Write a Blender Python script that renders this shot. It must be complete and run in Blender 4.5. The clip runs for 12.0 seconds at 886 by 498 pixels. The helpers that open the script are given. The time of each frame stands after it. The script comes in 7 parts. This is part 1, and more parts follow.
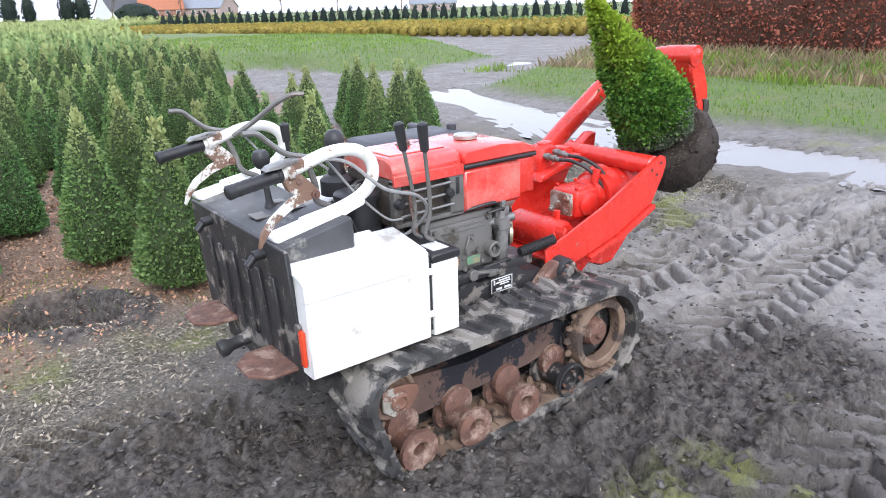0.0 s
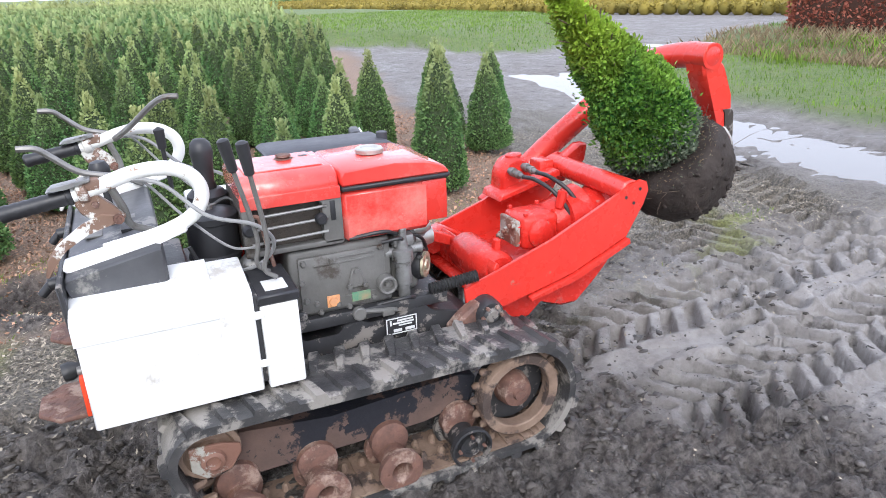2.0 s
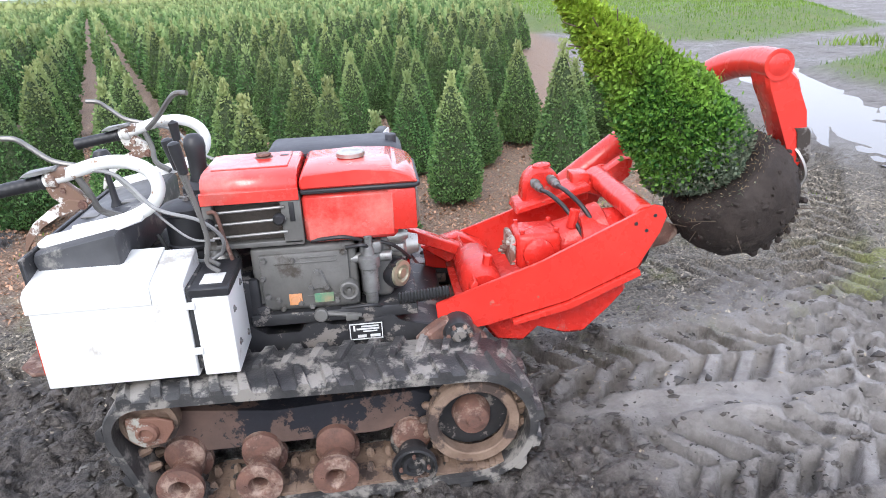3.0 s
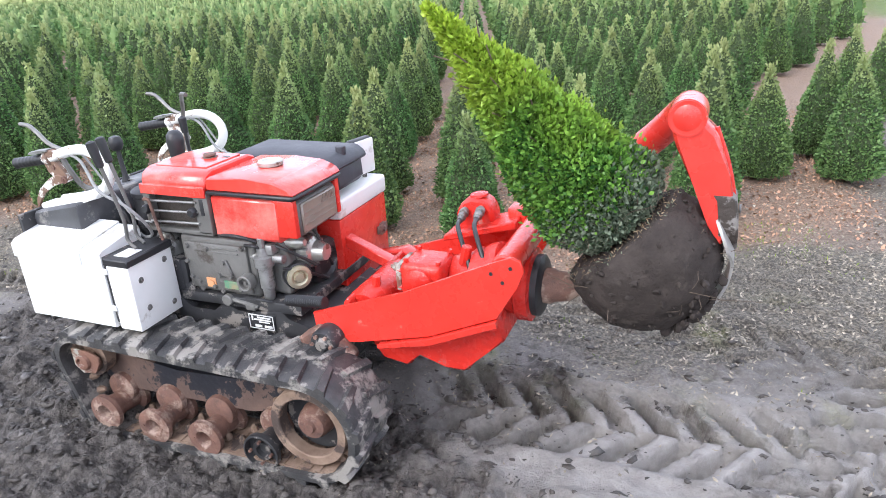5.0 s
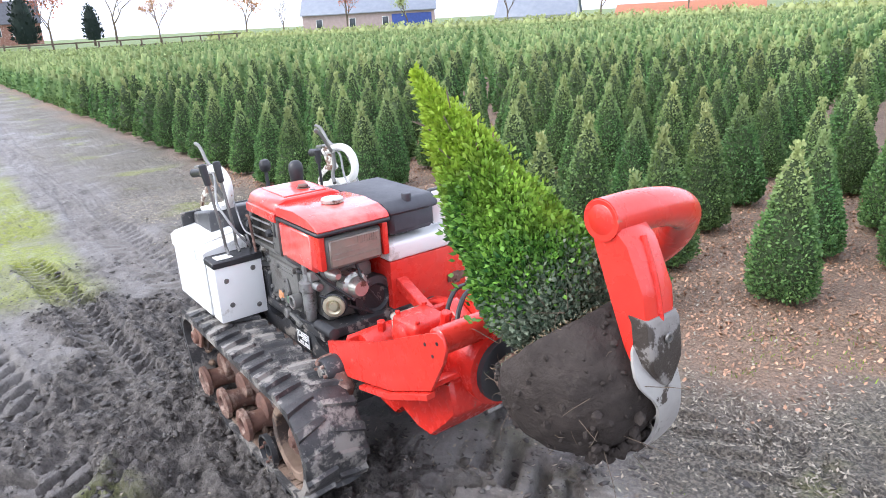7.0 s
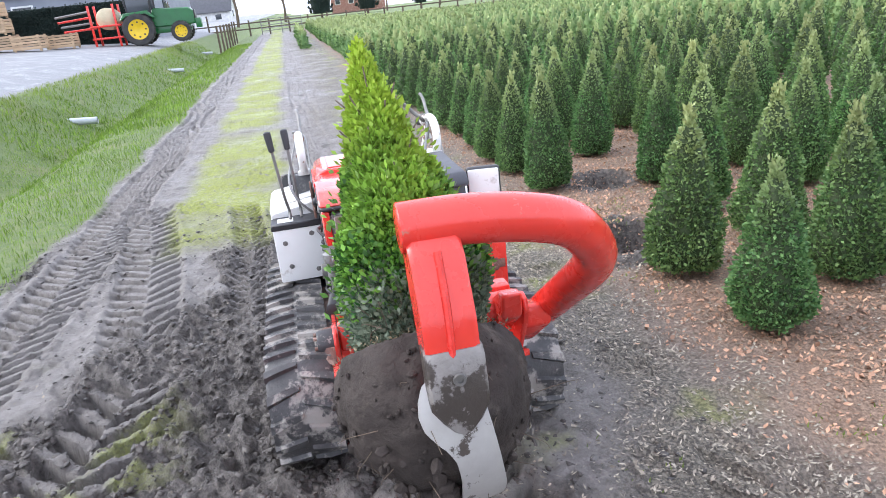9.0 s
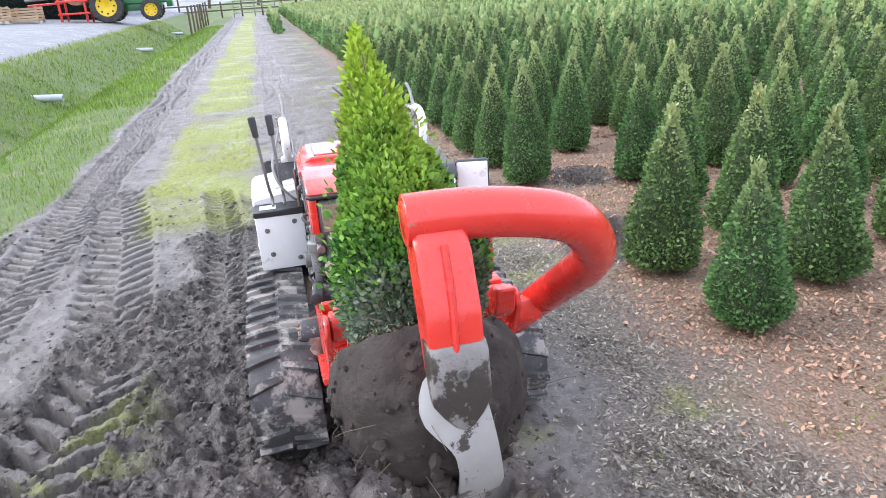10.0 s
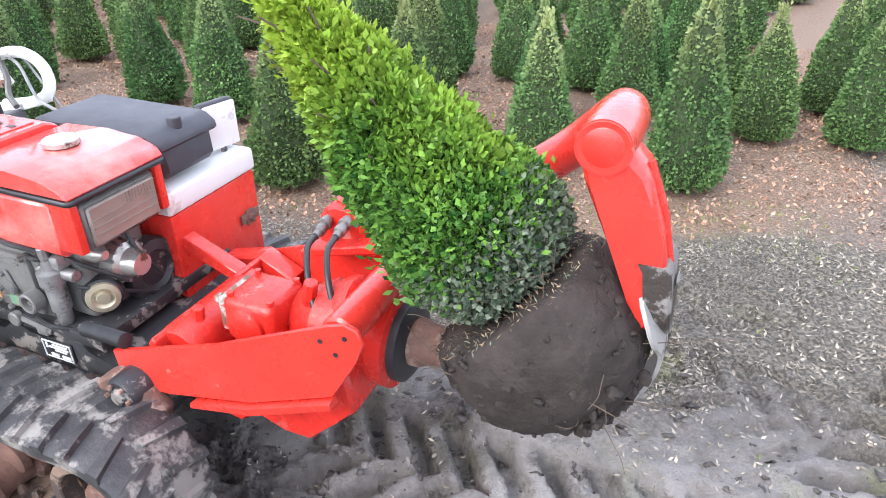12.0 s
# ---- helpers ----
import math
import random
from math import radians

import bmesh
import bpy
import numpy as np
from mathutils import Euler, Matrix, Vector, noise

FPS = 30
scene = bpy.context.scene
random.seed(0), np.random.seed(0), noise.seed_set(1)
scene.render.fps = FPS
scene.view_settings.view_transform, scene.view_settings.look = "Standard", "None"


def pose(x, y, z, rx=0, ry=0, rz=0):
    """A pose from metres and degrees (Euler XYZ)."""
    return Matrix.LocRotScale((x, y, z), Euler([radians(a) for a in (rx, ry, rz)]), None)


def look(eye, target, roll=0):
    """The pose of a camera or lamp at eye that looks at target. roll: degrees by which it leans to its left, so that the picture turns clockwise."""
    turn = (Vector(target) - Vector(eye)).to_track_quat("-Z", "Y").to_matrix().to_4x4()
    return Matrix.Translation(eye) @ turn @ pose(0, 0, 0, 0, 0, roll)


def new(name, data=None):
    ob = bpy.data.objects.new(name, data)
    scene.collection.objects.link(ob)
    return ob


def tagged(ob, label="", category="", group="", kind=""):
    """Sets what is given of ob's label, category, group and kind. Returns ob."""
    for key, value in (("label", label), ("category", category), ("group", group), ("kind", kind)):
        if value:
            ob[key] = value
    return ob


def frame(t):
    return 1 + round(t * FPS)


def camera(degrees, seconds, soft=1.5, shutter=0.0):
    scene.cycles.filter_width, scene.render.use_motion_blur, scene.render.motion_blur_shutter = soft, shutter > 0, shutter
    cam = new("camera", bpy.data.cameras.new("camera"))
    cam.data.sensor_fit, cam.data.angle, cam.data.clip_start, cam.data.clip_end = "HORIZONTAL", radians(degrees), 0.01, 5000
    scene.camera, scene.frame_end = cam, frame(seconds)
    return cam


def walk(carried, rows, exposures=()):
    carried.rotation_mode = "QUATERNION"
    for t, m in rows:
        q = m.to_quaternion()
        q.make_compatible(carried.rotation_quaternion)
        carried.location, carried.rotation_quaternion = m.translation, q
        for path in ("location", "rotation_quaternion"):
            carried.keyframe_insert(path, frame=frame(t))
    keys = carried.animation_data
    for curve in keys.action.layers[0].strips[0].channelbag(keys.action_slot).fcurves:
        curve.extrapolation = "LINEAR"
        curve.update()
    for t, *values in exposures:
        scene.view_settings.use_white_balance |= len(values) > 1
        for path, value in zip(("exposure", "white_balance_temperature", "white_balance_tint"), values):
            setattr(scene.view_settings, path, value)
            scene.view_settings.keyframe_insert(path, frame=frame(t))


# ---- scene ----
cam = camera(65.5, 12.0, soft=0.6)
PATH = [
    (0, (-0.016, 0.071, 1.407), (1.117, 1.58, 0.743), -1.8),
    (0.5, (0.065, 0.022, 1.443), (1.175, 1.538, 0.757), -0.9),
    (1, (0.222, -0.017, 1.424), (1.253, 1.541, 0.71), -3.1),
    (1.5, (0.54, 0.027, 1.413), (1.493, 1.619, 0.667), -1.1),
    (2, (0.904, -0.008, 1.428), (1.673, 1.695, 0.717), -1.8),
    (2.5, (1.292, -0.095, 1.452), (1.701, 1.711, 0.696), -4.4),
    (3, (1.669, -0.113, 1.453), (1.837, 1.742, 0.723), -2.7),
    (3.2, (1.828, -0.105, 1.482), (1.881, 1.753, 0.743), -4.5),
    (4.8, (2.888, 0.073, 1.538), (2.25, 1.798, 0.753), -4.3),
    (5, (3.049, 0.101, 1.554), (2.325, 1.804, 0.797), -3.3),
    (5.5, (3.343, 0.202, 1.589), (2.403, 1.806, 0.852), -4.6),
    (6, (3.57, 0.424, 1.577), (2.472, 1.927, 0.845), -3.9),
    (6.5, (3.746, 0.628, 1.601), (2.441, 1.974, 0.904), -5.5),
    (6.7, (3.834, 0.703, 1.608), (2.42, 1.952, 0.944), -4.2),
    (8.3, (4.129, 1.629, 1.555), (2.34, 2.223, 0.888), -7.6),
    (8.5, (4.158, 1.741, 1.554), (2.328, 2.183, 0.88), -6.9),
    (9, (4.196, 1.859, 1.553), (2.346, 2.196, 0.871), -6.2),
    (9.5, (4.174, 1.867, 1.548), (2.319, 2.151, 0.856), -6.3),
    (10, (4.164, 1.795, 1.557), (2.344, 2.217, 0.844), -3.7),
    (10.5, (3.949, 1.608, 1.517), (2.334, 2.508, 0.754), -1.5),
    (11, (3.744, 1.331, 1.565), (2.411, 2.586, 0.762), -1.1),
    (11.3, (3.646, 1.175, 1.592), (2.374, 2.451, 0.723), -5.9),
    (11.5, (3.531, 1.086, 1.596), (2.384, 2.462, 0.706), -4.0),
    (12, (3.141, 0.909, 1.583), (2.448, 2.497, 0.584), -0.6),
]
walk(cam, [(t, look(eye, target, roll)) for t, eye, target, roll in PATH],
     exposures=[(0, 0.85), (3.2, 0.9), (5, 1.1), (6.5, 1.15), (8.5, 1.2), (10, 1.25), (11, 1.35), (12, 1.4)])

# ---- light: an even overcast sky ----
world = bpy.data.worlds.new("overcast_sky")
scene.world = world
world.use_nodes = True
wn, wl = world.node_tree.nodes, world.node_tree.links
sky = wn.new("ShaderNodeTexSky")
sky.sky_type = "NISHITA"
sky.sun_disc = False
sky.sun_elevation, sky.sun_rotation = radians(38), radians(200)
sky.air_density, sky.dust_density, sky.ozone_density = 1.0, 4.0, 1.0
pale = wn.new("ShaderNodeHueSaturation")
pale.inputs["Saturation"].default_value = 0.16
wl.new(sky.outputs[0], pale.inputs["Color"])
cloud = wn.new("ShaderNodeMix")  # an even layer of cloud over the sky
cloud.data_type = "RGBA"
cloud.inputs["Factor"].default_value = 0.7
cloud.inputs["B"].default_value = (6.95, 7.65, 9.8, 1)
wl.new(pale.outputs[0], cloud.inputs["A"])
wl.new(cloud.outputs["Result"], wn["Background"].inputs["Color"])
wn["Background"].inputs["Strength"].default_value = 0.15
sun = new("sun", bpy.data.lights.new("sun", "SUN"))
sun.data.energy, sun.data.angle, sun.data.color = 0.8, radians(25), (1.0, 0.985, 0.96)
sun.rotation_euler = (radians(52), 0, radians(-20))


# ---- materials ----
def material(name, colour, rough=0.6, metal=0.0, second=None, scale=8.0, bump=0.0, bump_scale=60.0, third=None,
             third_scale=2.0, third_lo=0.55, third_hi=0.7, island=0.0, per_object=0.0, spec=0.5, coat=0.0, rough_var=0.12):
    """A surface with grain at two scales, patches of a third colour (wear, dirt), and relief."""
    m = bpy.data.materials.new(name)
    m.use_nodes = True
    nt = m.node_tree
    n, l = nt.nodes, nt.links
    p = n["Principled BSDF"]
    p.inputs["Roughness"].default_value = rough
    p.inputs["Metallic"].default_value = metal
    p.inputs["Specular IOR Level"].default_value = spec
    p.inputs["Coat Weight"].default_value = coat
    geo = n.new("ShaderNodeNewGeometry")

    def noisy(sc, detail=5.0, rgh=0.6):
        t = n.new("ShaderNodeTexNoise")
        t.inputs["Scale"].default_value = sc
        t.inputs["Detail"].default_value = detail
        t.inputs["Roughness"].default_value = rgh
        l.new(geo.outputs["Position"], t.inputs["Vector"])
        return t.outputs["Fac"]

    def ramp(fac, lo, hi):
        r = n.new("ShaderNodeMapRange")
        r.inputs["From Min"].default_value, r.inputs["From Max"].default_value = lo, hi
        l.new(fac, r.inputs["Value"])
        return r.outputs[0]

    def mix(fac, a, b):
        x = n.new("ShaderNodeMix")
        x.data_type = "RGBA"
        l.new(fac, x.inputs["Factor"])
        for sock, v in ((x.inputs["A"], a), (x.inputs["B"], b)):
            if isinstance(v, tuple):
                sock.default_value = (*v, 1)
            else:
                l.new(v, sock)
        return x.outputs["Result"]

    second = second or tuple(c * 0.72 for c in colour)
    col = mix(ramp(noisy(scale), 0.3, 0.7), colour, second)
    if third:
        a = n.new("ShaderNodeMath")
        a.operation = "MULTIPLY_ADD"
        l.new(noisy(third_scale * 9, 6.0, 0.7), a.inputs[0])
        a.inputs[1].default_value = 0.35
        l.new(noisy(third_scale, 3.0), a.inputs[2])
        mask = ramp(a.outputs[0], third_lo + 0.17, third_hi + 0.17)
        col = mix(mask, col, third)
    if island or per_object:
        src = geo.outputs["Random Per Island"] if island else n.new("ShaderNodeObjectInfo").outputs["Random"]
        h = n.new("ShaderNodeHueSaturation")
        amount = island or per_object
        l.new(col, h.inputs["Color"])
        r = n.new("ShaderNodeMapRange")
        r.inputs["To Min"].default_value, r.inputs["To Max"].default_value = 1 - amount, 1 + amount
        l.new(src, r.inputs["Value"])
        l.new(r.outputs[0], h.inputs["Value"])
        col = h.outputs[0]
    l.new(col, p.inputs["Base Color"])
    rr = n.new("ShaderNodeMapRange")
    rr.inputs["To Min"].default_value, rr.inputs["To Max"].default_value = max(0.03, rough - rough_var), min(1, rough + rough_var)
    l.new(noisy(scale * 2.3), rr.inputs["Value"])
    l.new(rr.outputs[0], p.inputs["Roughness"])
    if bump:
        b = n.new("ShaderNodeBump")
        b.inputs["Strength"].default_value = min(1.0, bump)
        b.inputs["Distance"].default_value = 0.01
        l.new(noisy(bump_scale, 6.0), b.inputs["Height"])
        l.new(b.outputs[0], p.inputs["Normal"])
    return m


RED = material("red_paint", (0.74, 0.042, 0.028), 0.27, second=(0.62, 0.034, 0.024), scale=6, third=(0.5, 0.16, 0.12), third_scale=16, third_lo=0.71, third_hi=0.76, bump=0.1, bump_scale=45, coat=0.25, rough_var=0.16)
RED_CAST = material("red_paint_on_castings", (0.72, 0.036, 0.024), 0.26, second=(0.54, 0.024, 0.018), scale=14, third=(0.4, 0.2, 0.17), third_scale=20, third_lo=0.66, third_hi=0.74, bump=0.35, bump_scale=60)
# hood's pale pink patches: faded paint, and reflected sky put into the colour
RED_HOOD = material("red_hood_paint", (0.71, 0.042, 0.032), 0.24, second=(0.68, 0.075, 0.06), scale=5, third=(0.62, 0.24, 0.2), third_scale=3, third_lo=0.5, third_hi=0.75, bump=0.03, coat=0.5)
WHITE = material("white_paint", (0.8, 0.8, 0.78), 0.4, second=(0.74, 0.74, 0.72), scale=5, third=(0.5, 0.47, 0.42), third_scale=7, third_lo=0.6, third_hi=0.7, bump=0.05)
WHITE_TUBE = material("chipped_white_tube_paint", (0.8, 0.8, 0.77), 0.4, second=(0.72, 0.72, 0.68), scale=18, third=(0.3, 0.19, 0.12), third_scale=22, third_lo=0.66, third_hi=0.7, bump=0.08)
BLACK = material("black_paint", (0.022, 0.022, 0.024), 0.45, second=(0.04, 0.04, 0.042), scale=9, third=(0.2, 0.18, 0.16), third_scale=16, third_lo=0.58, third_hi=0.63, bump=0.12)
DASH = material("dusty_black_sheet", (0.09, 0.092, 0.098), 0.42, second=(0.05, 0.05, 0.054), scale=7, third=(0.24, 0.23, 0.21), third_scale=9, third_lo=0.56, third_hi=0.66, bump=0.08)
PLASTIC = material("black_plastic", (0.018, 0.018, 0.02), 0.42, second=(0.03, 0.03, 0.033), scale=12, bump=0.05)
VINYL = material("dark_vinyl", (0.035, 0.037, 0.045), 0.5, second=(0.06, 0.06, 0.07), scale=9, bump=0.1)
RUBBER = material("muddy_rubber", (0.026, 0.026, 0.028), 0.5, second=(0.075, 0.072, 0.07), scale=13, third=(0.27, 0.25, 0.225), third_scale=10, third_lo=0.5, third_hi=0.6, bump=0.35, bump_scale=80)
ENGINE = material("engine_grey_paint", (0.16, 0.155, 0.145), 0.42, second=(0.11, 0.108, 0.1), scale=11, third=(0.06, 0.05, 0.04), third_scale=9, third_lo=0.58, third_hi=0.7, bump=0.25, bump_scale=50)
STEEL = material("worn_steel", (0.27, 0.265, 0.25), 0.42, 0.6, second=(0.18, 0.17, 0.16), scale=12, third=(0.16, 0.12, 0.09), third_scale=9, third_lo=0.6, third_hi=0.7, bump=0.1)
ALLOY = material("cast_alloy", (0.36, 0.36, 0.35), 0.42, 0.6, second=(0.22, 0.215, 0.21), scale=20, third=(0.08, 0.07, 0.06), third_scale=13, third_lo=0.57, third_hi=0.68, bump=0.25)
BRIGHT = material("bright_cast_metal", (0.55, 0.54, 0.5), 0.32, 0.7, second=(0.42, 0.41, 0.37), scale=18, third=(0.16, 0.13, 0.1), third_scale=14, third_lo=0.62, third_hi=0.7, bump=0.12)
BLADE = material("scoured_blade_steel", (0.47, 0.455, 0.43), 0.4, 0.3, second=(0.38, 0.36, 0.34), scale=9, third=(0.085, 0.07, 0.06), third_scale=6, third_lo=0.555, third_hi=0.585, bump=0.12)
FOOT = material("soil_smeared_steel", (0.3, 0.28, 0.26), 0.45, 0.3, second=(0.2, 0.18, 0.165), scale=12, third=(0.06, 0.048, 0.04), third_scale=9, third_lo=0.47, third_hi=0.52, bump=0.4)
RUST = material("rusty_iron", (0.21, 0.105, 0.075), 0.7, second=(0.1, 0.056, 0.045), scale=22, third=(0.34, 0.24, 0.19), third_scale=14, third_lo=0.52, third_hi=0.66, bump=0.4, bump_scale=90)
RUST_TAN = material("mud_dried_iron", (0.29, 0.205, 0.15), 0.75, second=(0.16, 0.1, 0.07), scale=14, third=(0.07, 0.05, 0.042), third_scale=12, third_lo=0.52, third_hi=0.62, bump=0.4, bump_scale=90)
FRAME = material("rusty_black_frame", (0.15, 0.095, 0.075), 0.6, second=(0.09, 0.06, 0.05), scale=9, third=(0.015, 0.016, 0.022), third_scale=6, third_lo=0.5, third_hi=0.53, bump=0.25)
MESH = material("brown_radiator_mesh", (0.075, 0.06, 0.048), 0.7, second=(0.05, 0.042, 0.035), scale=60, bump=0.5, bump_scale=300)
SOIL = material("root_ball_soil", (0.055, 0.043, 0.037), 0.8, second=(0.026, 0.02, 0.017), scale=16, third=(0.1, 0.082, 0.068), third_scale=10, third_lo=0.6, third_hi=0.75, bump=0.9, bump_scale=55, spec=0.3)
HOSE = material("black_hose", (0.02, 0.02, 0.022), 0.4, second=(0.035, 0.035, 0.035), scale=30)
CABLE = material("grey_cable_sleeve", (0.33, 0.33, 0.32), 0.5, second=(0.2, 0.2, 0.2), scale=30)
ORANGE = material("orange_sticker", (0.75, 0.33, 0.12), 0.5, second=(0.6, 0.3, 0.16), scale=40)
GREEN_STICKER = material("green_sticker", (0.05, 0.26, 0.16), 0.5, second=(0.35, 0.25, 0.15), scale=30)
GLASS = material("lamp_glass", (0.3, 0.255, 0.21), 0.1, second=(0.17, 0.135, 0.105), scale=5, spec=0.7)
REFLECTOR = material("red_reflector", (0.75, 0.08, 0.03), 0.2, second=(0.6, 0.05, 0.02), scale=30)
LENS = material("white_lamp_lens", (0.86, 0.86, 0.84), 0.18, second=(0.78, 0.78, 0.76), scale=8, spec=0.6)
PRINT = material("pale_print", (0.72, 0.72, 0.7), 0.5, second=(0.6, 0.6, 0.58), scale=30)
# core of the shrubs: shade deep among the leaves, put into a dark colour
CORE = material("foliage_shade_core", (0.03, 0.055, 0.018), 0.9, second=(0.05, 0.07, 0.028), scale=30, bump=0.8)
CHIPPED = material("chipped_pale_paint_on_rust", (0.42, 0.42, 0.38), 0.6, second=(0.3, 0.28, 0.24), scale=18, third=(0.2, 0.1, 0.07), third_scale=14, third_lo=0.44, third_hi=0.5, bump=0.4)
BRACKET = material("rust_streaked_white_paint", (0.72, 0.71, 0.67), 0.45, second=(0.6, 0.58, 0.53), scale=16, third=(0.2, 0.12, 0.085), third_scale=13, third_lo=0.5, third_hi=0.55, bump=0.15)
TWIG = material("grey_brown_twig", (0.14, 0.105, 0.075), 0.8, second=(0.09, 0.065, 0.045), scale=40, bump=0.4)


def leaf_material(name, dark, light, tip, lo, hi, span=(0.42, 0.64), rough=0.38):
    """Leaves: a colour per leaf and per shrub; towards the top of the shrub a tip colour, fresh growth and painted top
    light together.
    """
    m = bpy.data.materials.new(name)
    m.use_nodes = True
    n, l = m.node_tree.nodes, m.node_tree.links
    p = n["Principled BSDF"]
    geo, info, tc = n.new("ShaderNodeNewGeometry"), n.new("ShaderNodeObjectInfo"), n.new("ShaderNodeTexCoord")
    mix = n.new("ShaderNodeMix"); mix.data_type = "RGBA"
    mix.inputs["A"].default_value, mix.inputs["B"].default_value = (*dark, 1), (*light, 1)
    l.new(geo.outputs["Random Per Island"], mix.inputs["Factor"])
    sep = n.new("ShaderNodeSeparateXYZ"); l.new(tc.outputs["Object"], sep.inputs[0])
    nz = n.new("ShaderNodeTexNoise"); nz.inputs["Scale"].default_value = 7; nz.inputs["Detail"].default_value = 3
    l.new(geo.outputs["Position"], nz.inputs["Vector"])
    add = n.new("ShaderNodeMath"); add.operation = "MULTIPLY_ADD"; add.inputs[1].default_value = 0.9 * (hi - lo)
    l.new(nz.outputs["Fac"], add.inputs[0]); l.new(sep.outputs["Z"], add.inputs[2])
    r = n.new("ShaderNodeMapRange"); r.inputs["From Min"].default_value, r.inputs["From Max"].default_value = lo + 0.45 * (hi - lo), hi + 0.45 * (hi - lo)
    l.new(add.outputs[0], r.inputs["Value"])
    # tip colour: fresh growth, plus light from above put into the upper leaves
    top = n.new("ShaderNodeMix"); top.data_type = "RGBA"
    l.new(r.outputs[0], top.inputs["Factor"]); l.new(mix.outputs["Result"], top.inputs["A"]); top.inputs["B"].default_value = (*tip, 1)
    big = n.new("ShaderNodeTexNoise"); big.inputs["Scale"].default_value = 1.1
    l.new(geo.outputs["Position"], big.inputs["Vector"])
    hs = n.new("ShaderNodeHueSaturation")
    mr = n.new("ShaderNodeMapRange"); mr.inputs["To Min"].default_value, mr.inputs["To Max"].default_value = 0.478, 0.512
    l.new(info.outputs["Random"], mr.inputs["Value"]); l.new(mr.outputs[0], hs.inputs["Hue"])
    mv = n.new("ShaderNodeMapRange"); mv.inputs["From Min"].default_value, mv.inputs["From Max"].default_value = 0.3, 0.7
    mv.inputs["To Min"].default_value, mv.inputs["To Max"].default_value = 0.75, 1.3
    l.new(big.outputs["Fac"], mv.inputs["Value"]); l.new(mv.outputs[0], hs.inputs["Value"])
    l.new(top.outputs["Result"], hs.inputs["Color"])
    l.new(hs.outputs[0], p.inputs["Base Color"])
    p.inputs["Roughness"].default_value = rough + 0.12
    p.inputs["Specular IOR Level"].default_value = 0.25
    tr = n.new("ShaderNodeBsdfTranslucent"); l.new(hs.outputs[0], tr.inputs["Color"])
    ms = n.new("ShaderNodeMixShader"); ms.inputs[0].default_value = 0.22
    l.new(p.outputs[0], ms.inputs[1]); l.new(tr.outputs[0], ms.inputs[2])
    l.new(ms.outputs[0], n["Material Output"].inputs["Surface"])
    return m


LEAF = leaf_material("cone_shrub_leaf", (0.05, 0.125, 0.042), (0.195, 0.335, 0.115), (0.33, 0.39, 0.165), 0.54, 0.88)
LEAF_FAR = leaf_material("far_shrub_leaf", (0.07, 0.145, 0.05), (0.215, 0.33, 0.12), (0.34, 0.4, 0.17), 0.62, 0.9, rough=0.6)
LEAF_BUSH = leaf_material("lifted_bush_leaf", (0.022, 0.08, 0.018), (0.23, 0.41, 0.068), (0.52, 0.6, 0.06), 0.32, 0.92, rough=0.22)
LEAF_DUSTY = leaf_material("dusty_lower_leaf", (0.06, 0.095, 0.06), (0.24, 0.27, 0.19), (0.3, 0.31, 0.2), 2.0, 3.0, rough=0.5)
BEECH = leaf_material("brown_beech_leaf", (0.2, 0.075, 0.04), (0.46, 0.2, 0.11), (0.46, 0.22, 0.12), 2.0, 3.5, rough=0.6)
BALL_LEAF = leaf_material("yellowed_box_leaf", (0.14, 0.13, 0.025), (0.33, 0.29, 0.06), (0.4, 0.35, 0.08), 0.3, 0.8, rough=0.6)
FIR = leaf_material("dark_conifer_needles", (0.012, 0.022, 0.018), (0.028, 0.042, 0.034), (0.04, 0.055, 0.045), 2, 5, rough=0.7)
GRASS = leaf_material("grass_blade", (0.1, 0.18, 0.025), (0.23, 0.34, 0.055), (0.3, 0.34, 0.1), 0.3, 1.0, rough=0.5)
DRY = leaf_material("dry_grass_blade", (0.17, 0.13, 0.07), (0.34, 0.28, 0.17), (0.4, 0.33, 0.2), 0.3, 1.0, rough=0.7)
LITTER = material("fallen_leaf_litter", (0.5, 0.3, 0.19), 0.75, second=(0.3, 0.16, 0.1), scale=30, island=0.5)
CHIP = material("pale_wood_chip", (0.42, 0.37, 0.29), 0.75, second=(0.2, 0.165, 0.12), scale=30, island=0.45)


# ---- building helpers ----
def thing(name, base, label, category, group="", kind=""):
    ob = new(name)
    ob.empty_display_size = 0.1
    ob.location = base
    return tagged(ob, label, category, group, kind)


def root_of(ob):
    while ob.parent:
        ob = ob.parent
    return ob


def finish(bm, name, mats, smooth=40):
    me = bpy.data.meshes.new(name)
    bmesh.ops.recalc_face_normals(bm, faces=bm.faces)
    bm.to_mesh(me)
    bm.free()
    for m in mats if isinstance(mats, (list, tuple)) else [mats]:
        me.materials.append(m)
    if smooth:
        me.shade_smooth()
        me.set_sharp_from_angle(angle=radians(smooth))
    return me


def part(name, bm, mats, parent, label="", smooth=40):
    """One mesh under a thing or a part; the bmesh is in the world's metres."""
    root = root_of(parent)
    bmesh.ops.translate(bm, verts=bm.verts, vec=-Vector(root.location))
    ob = new(name, finish(bm, name, mats, smooth))
    ob.parent = parent
    if label:
        ob["label"] = label
    return ob


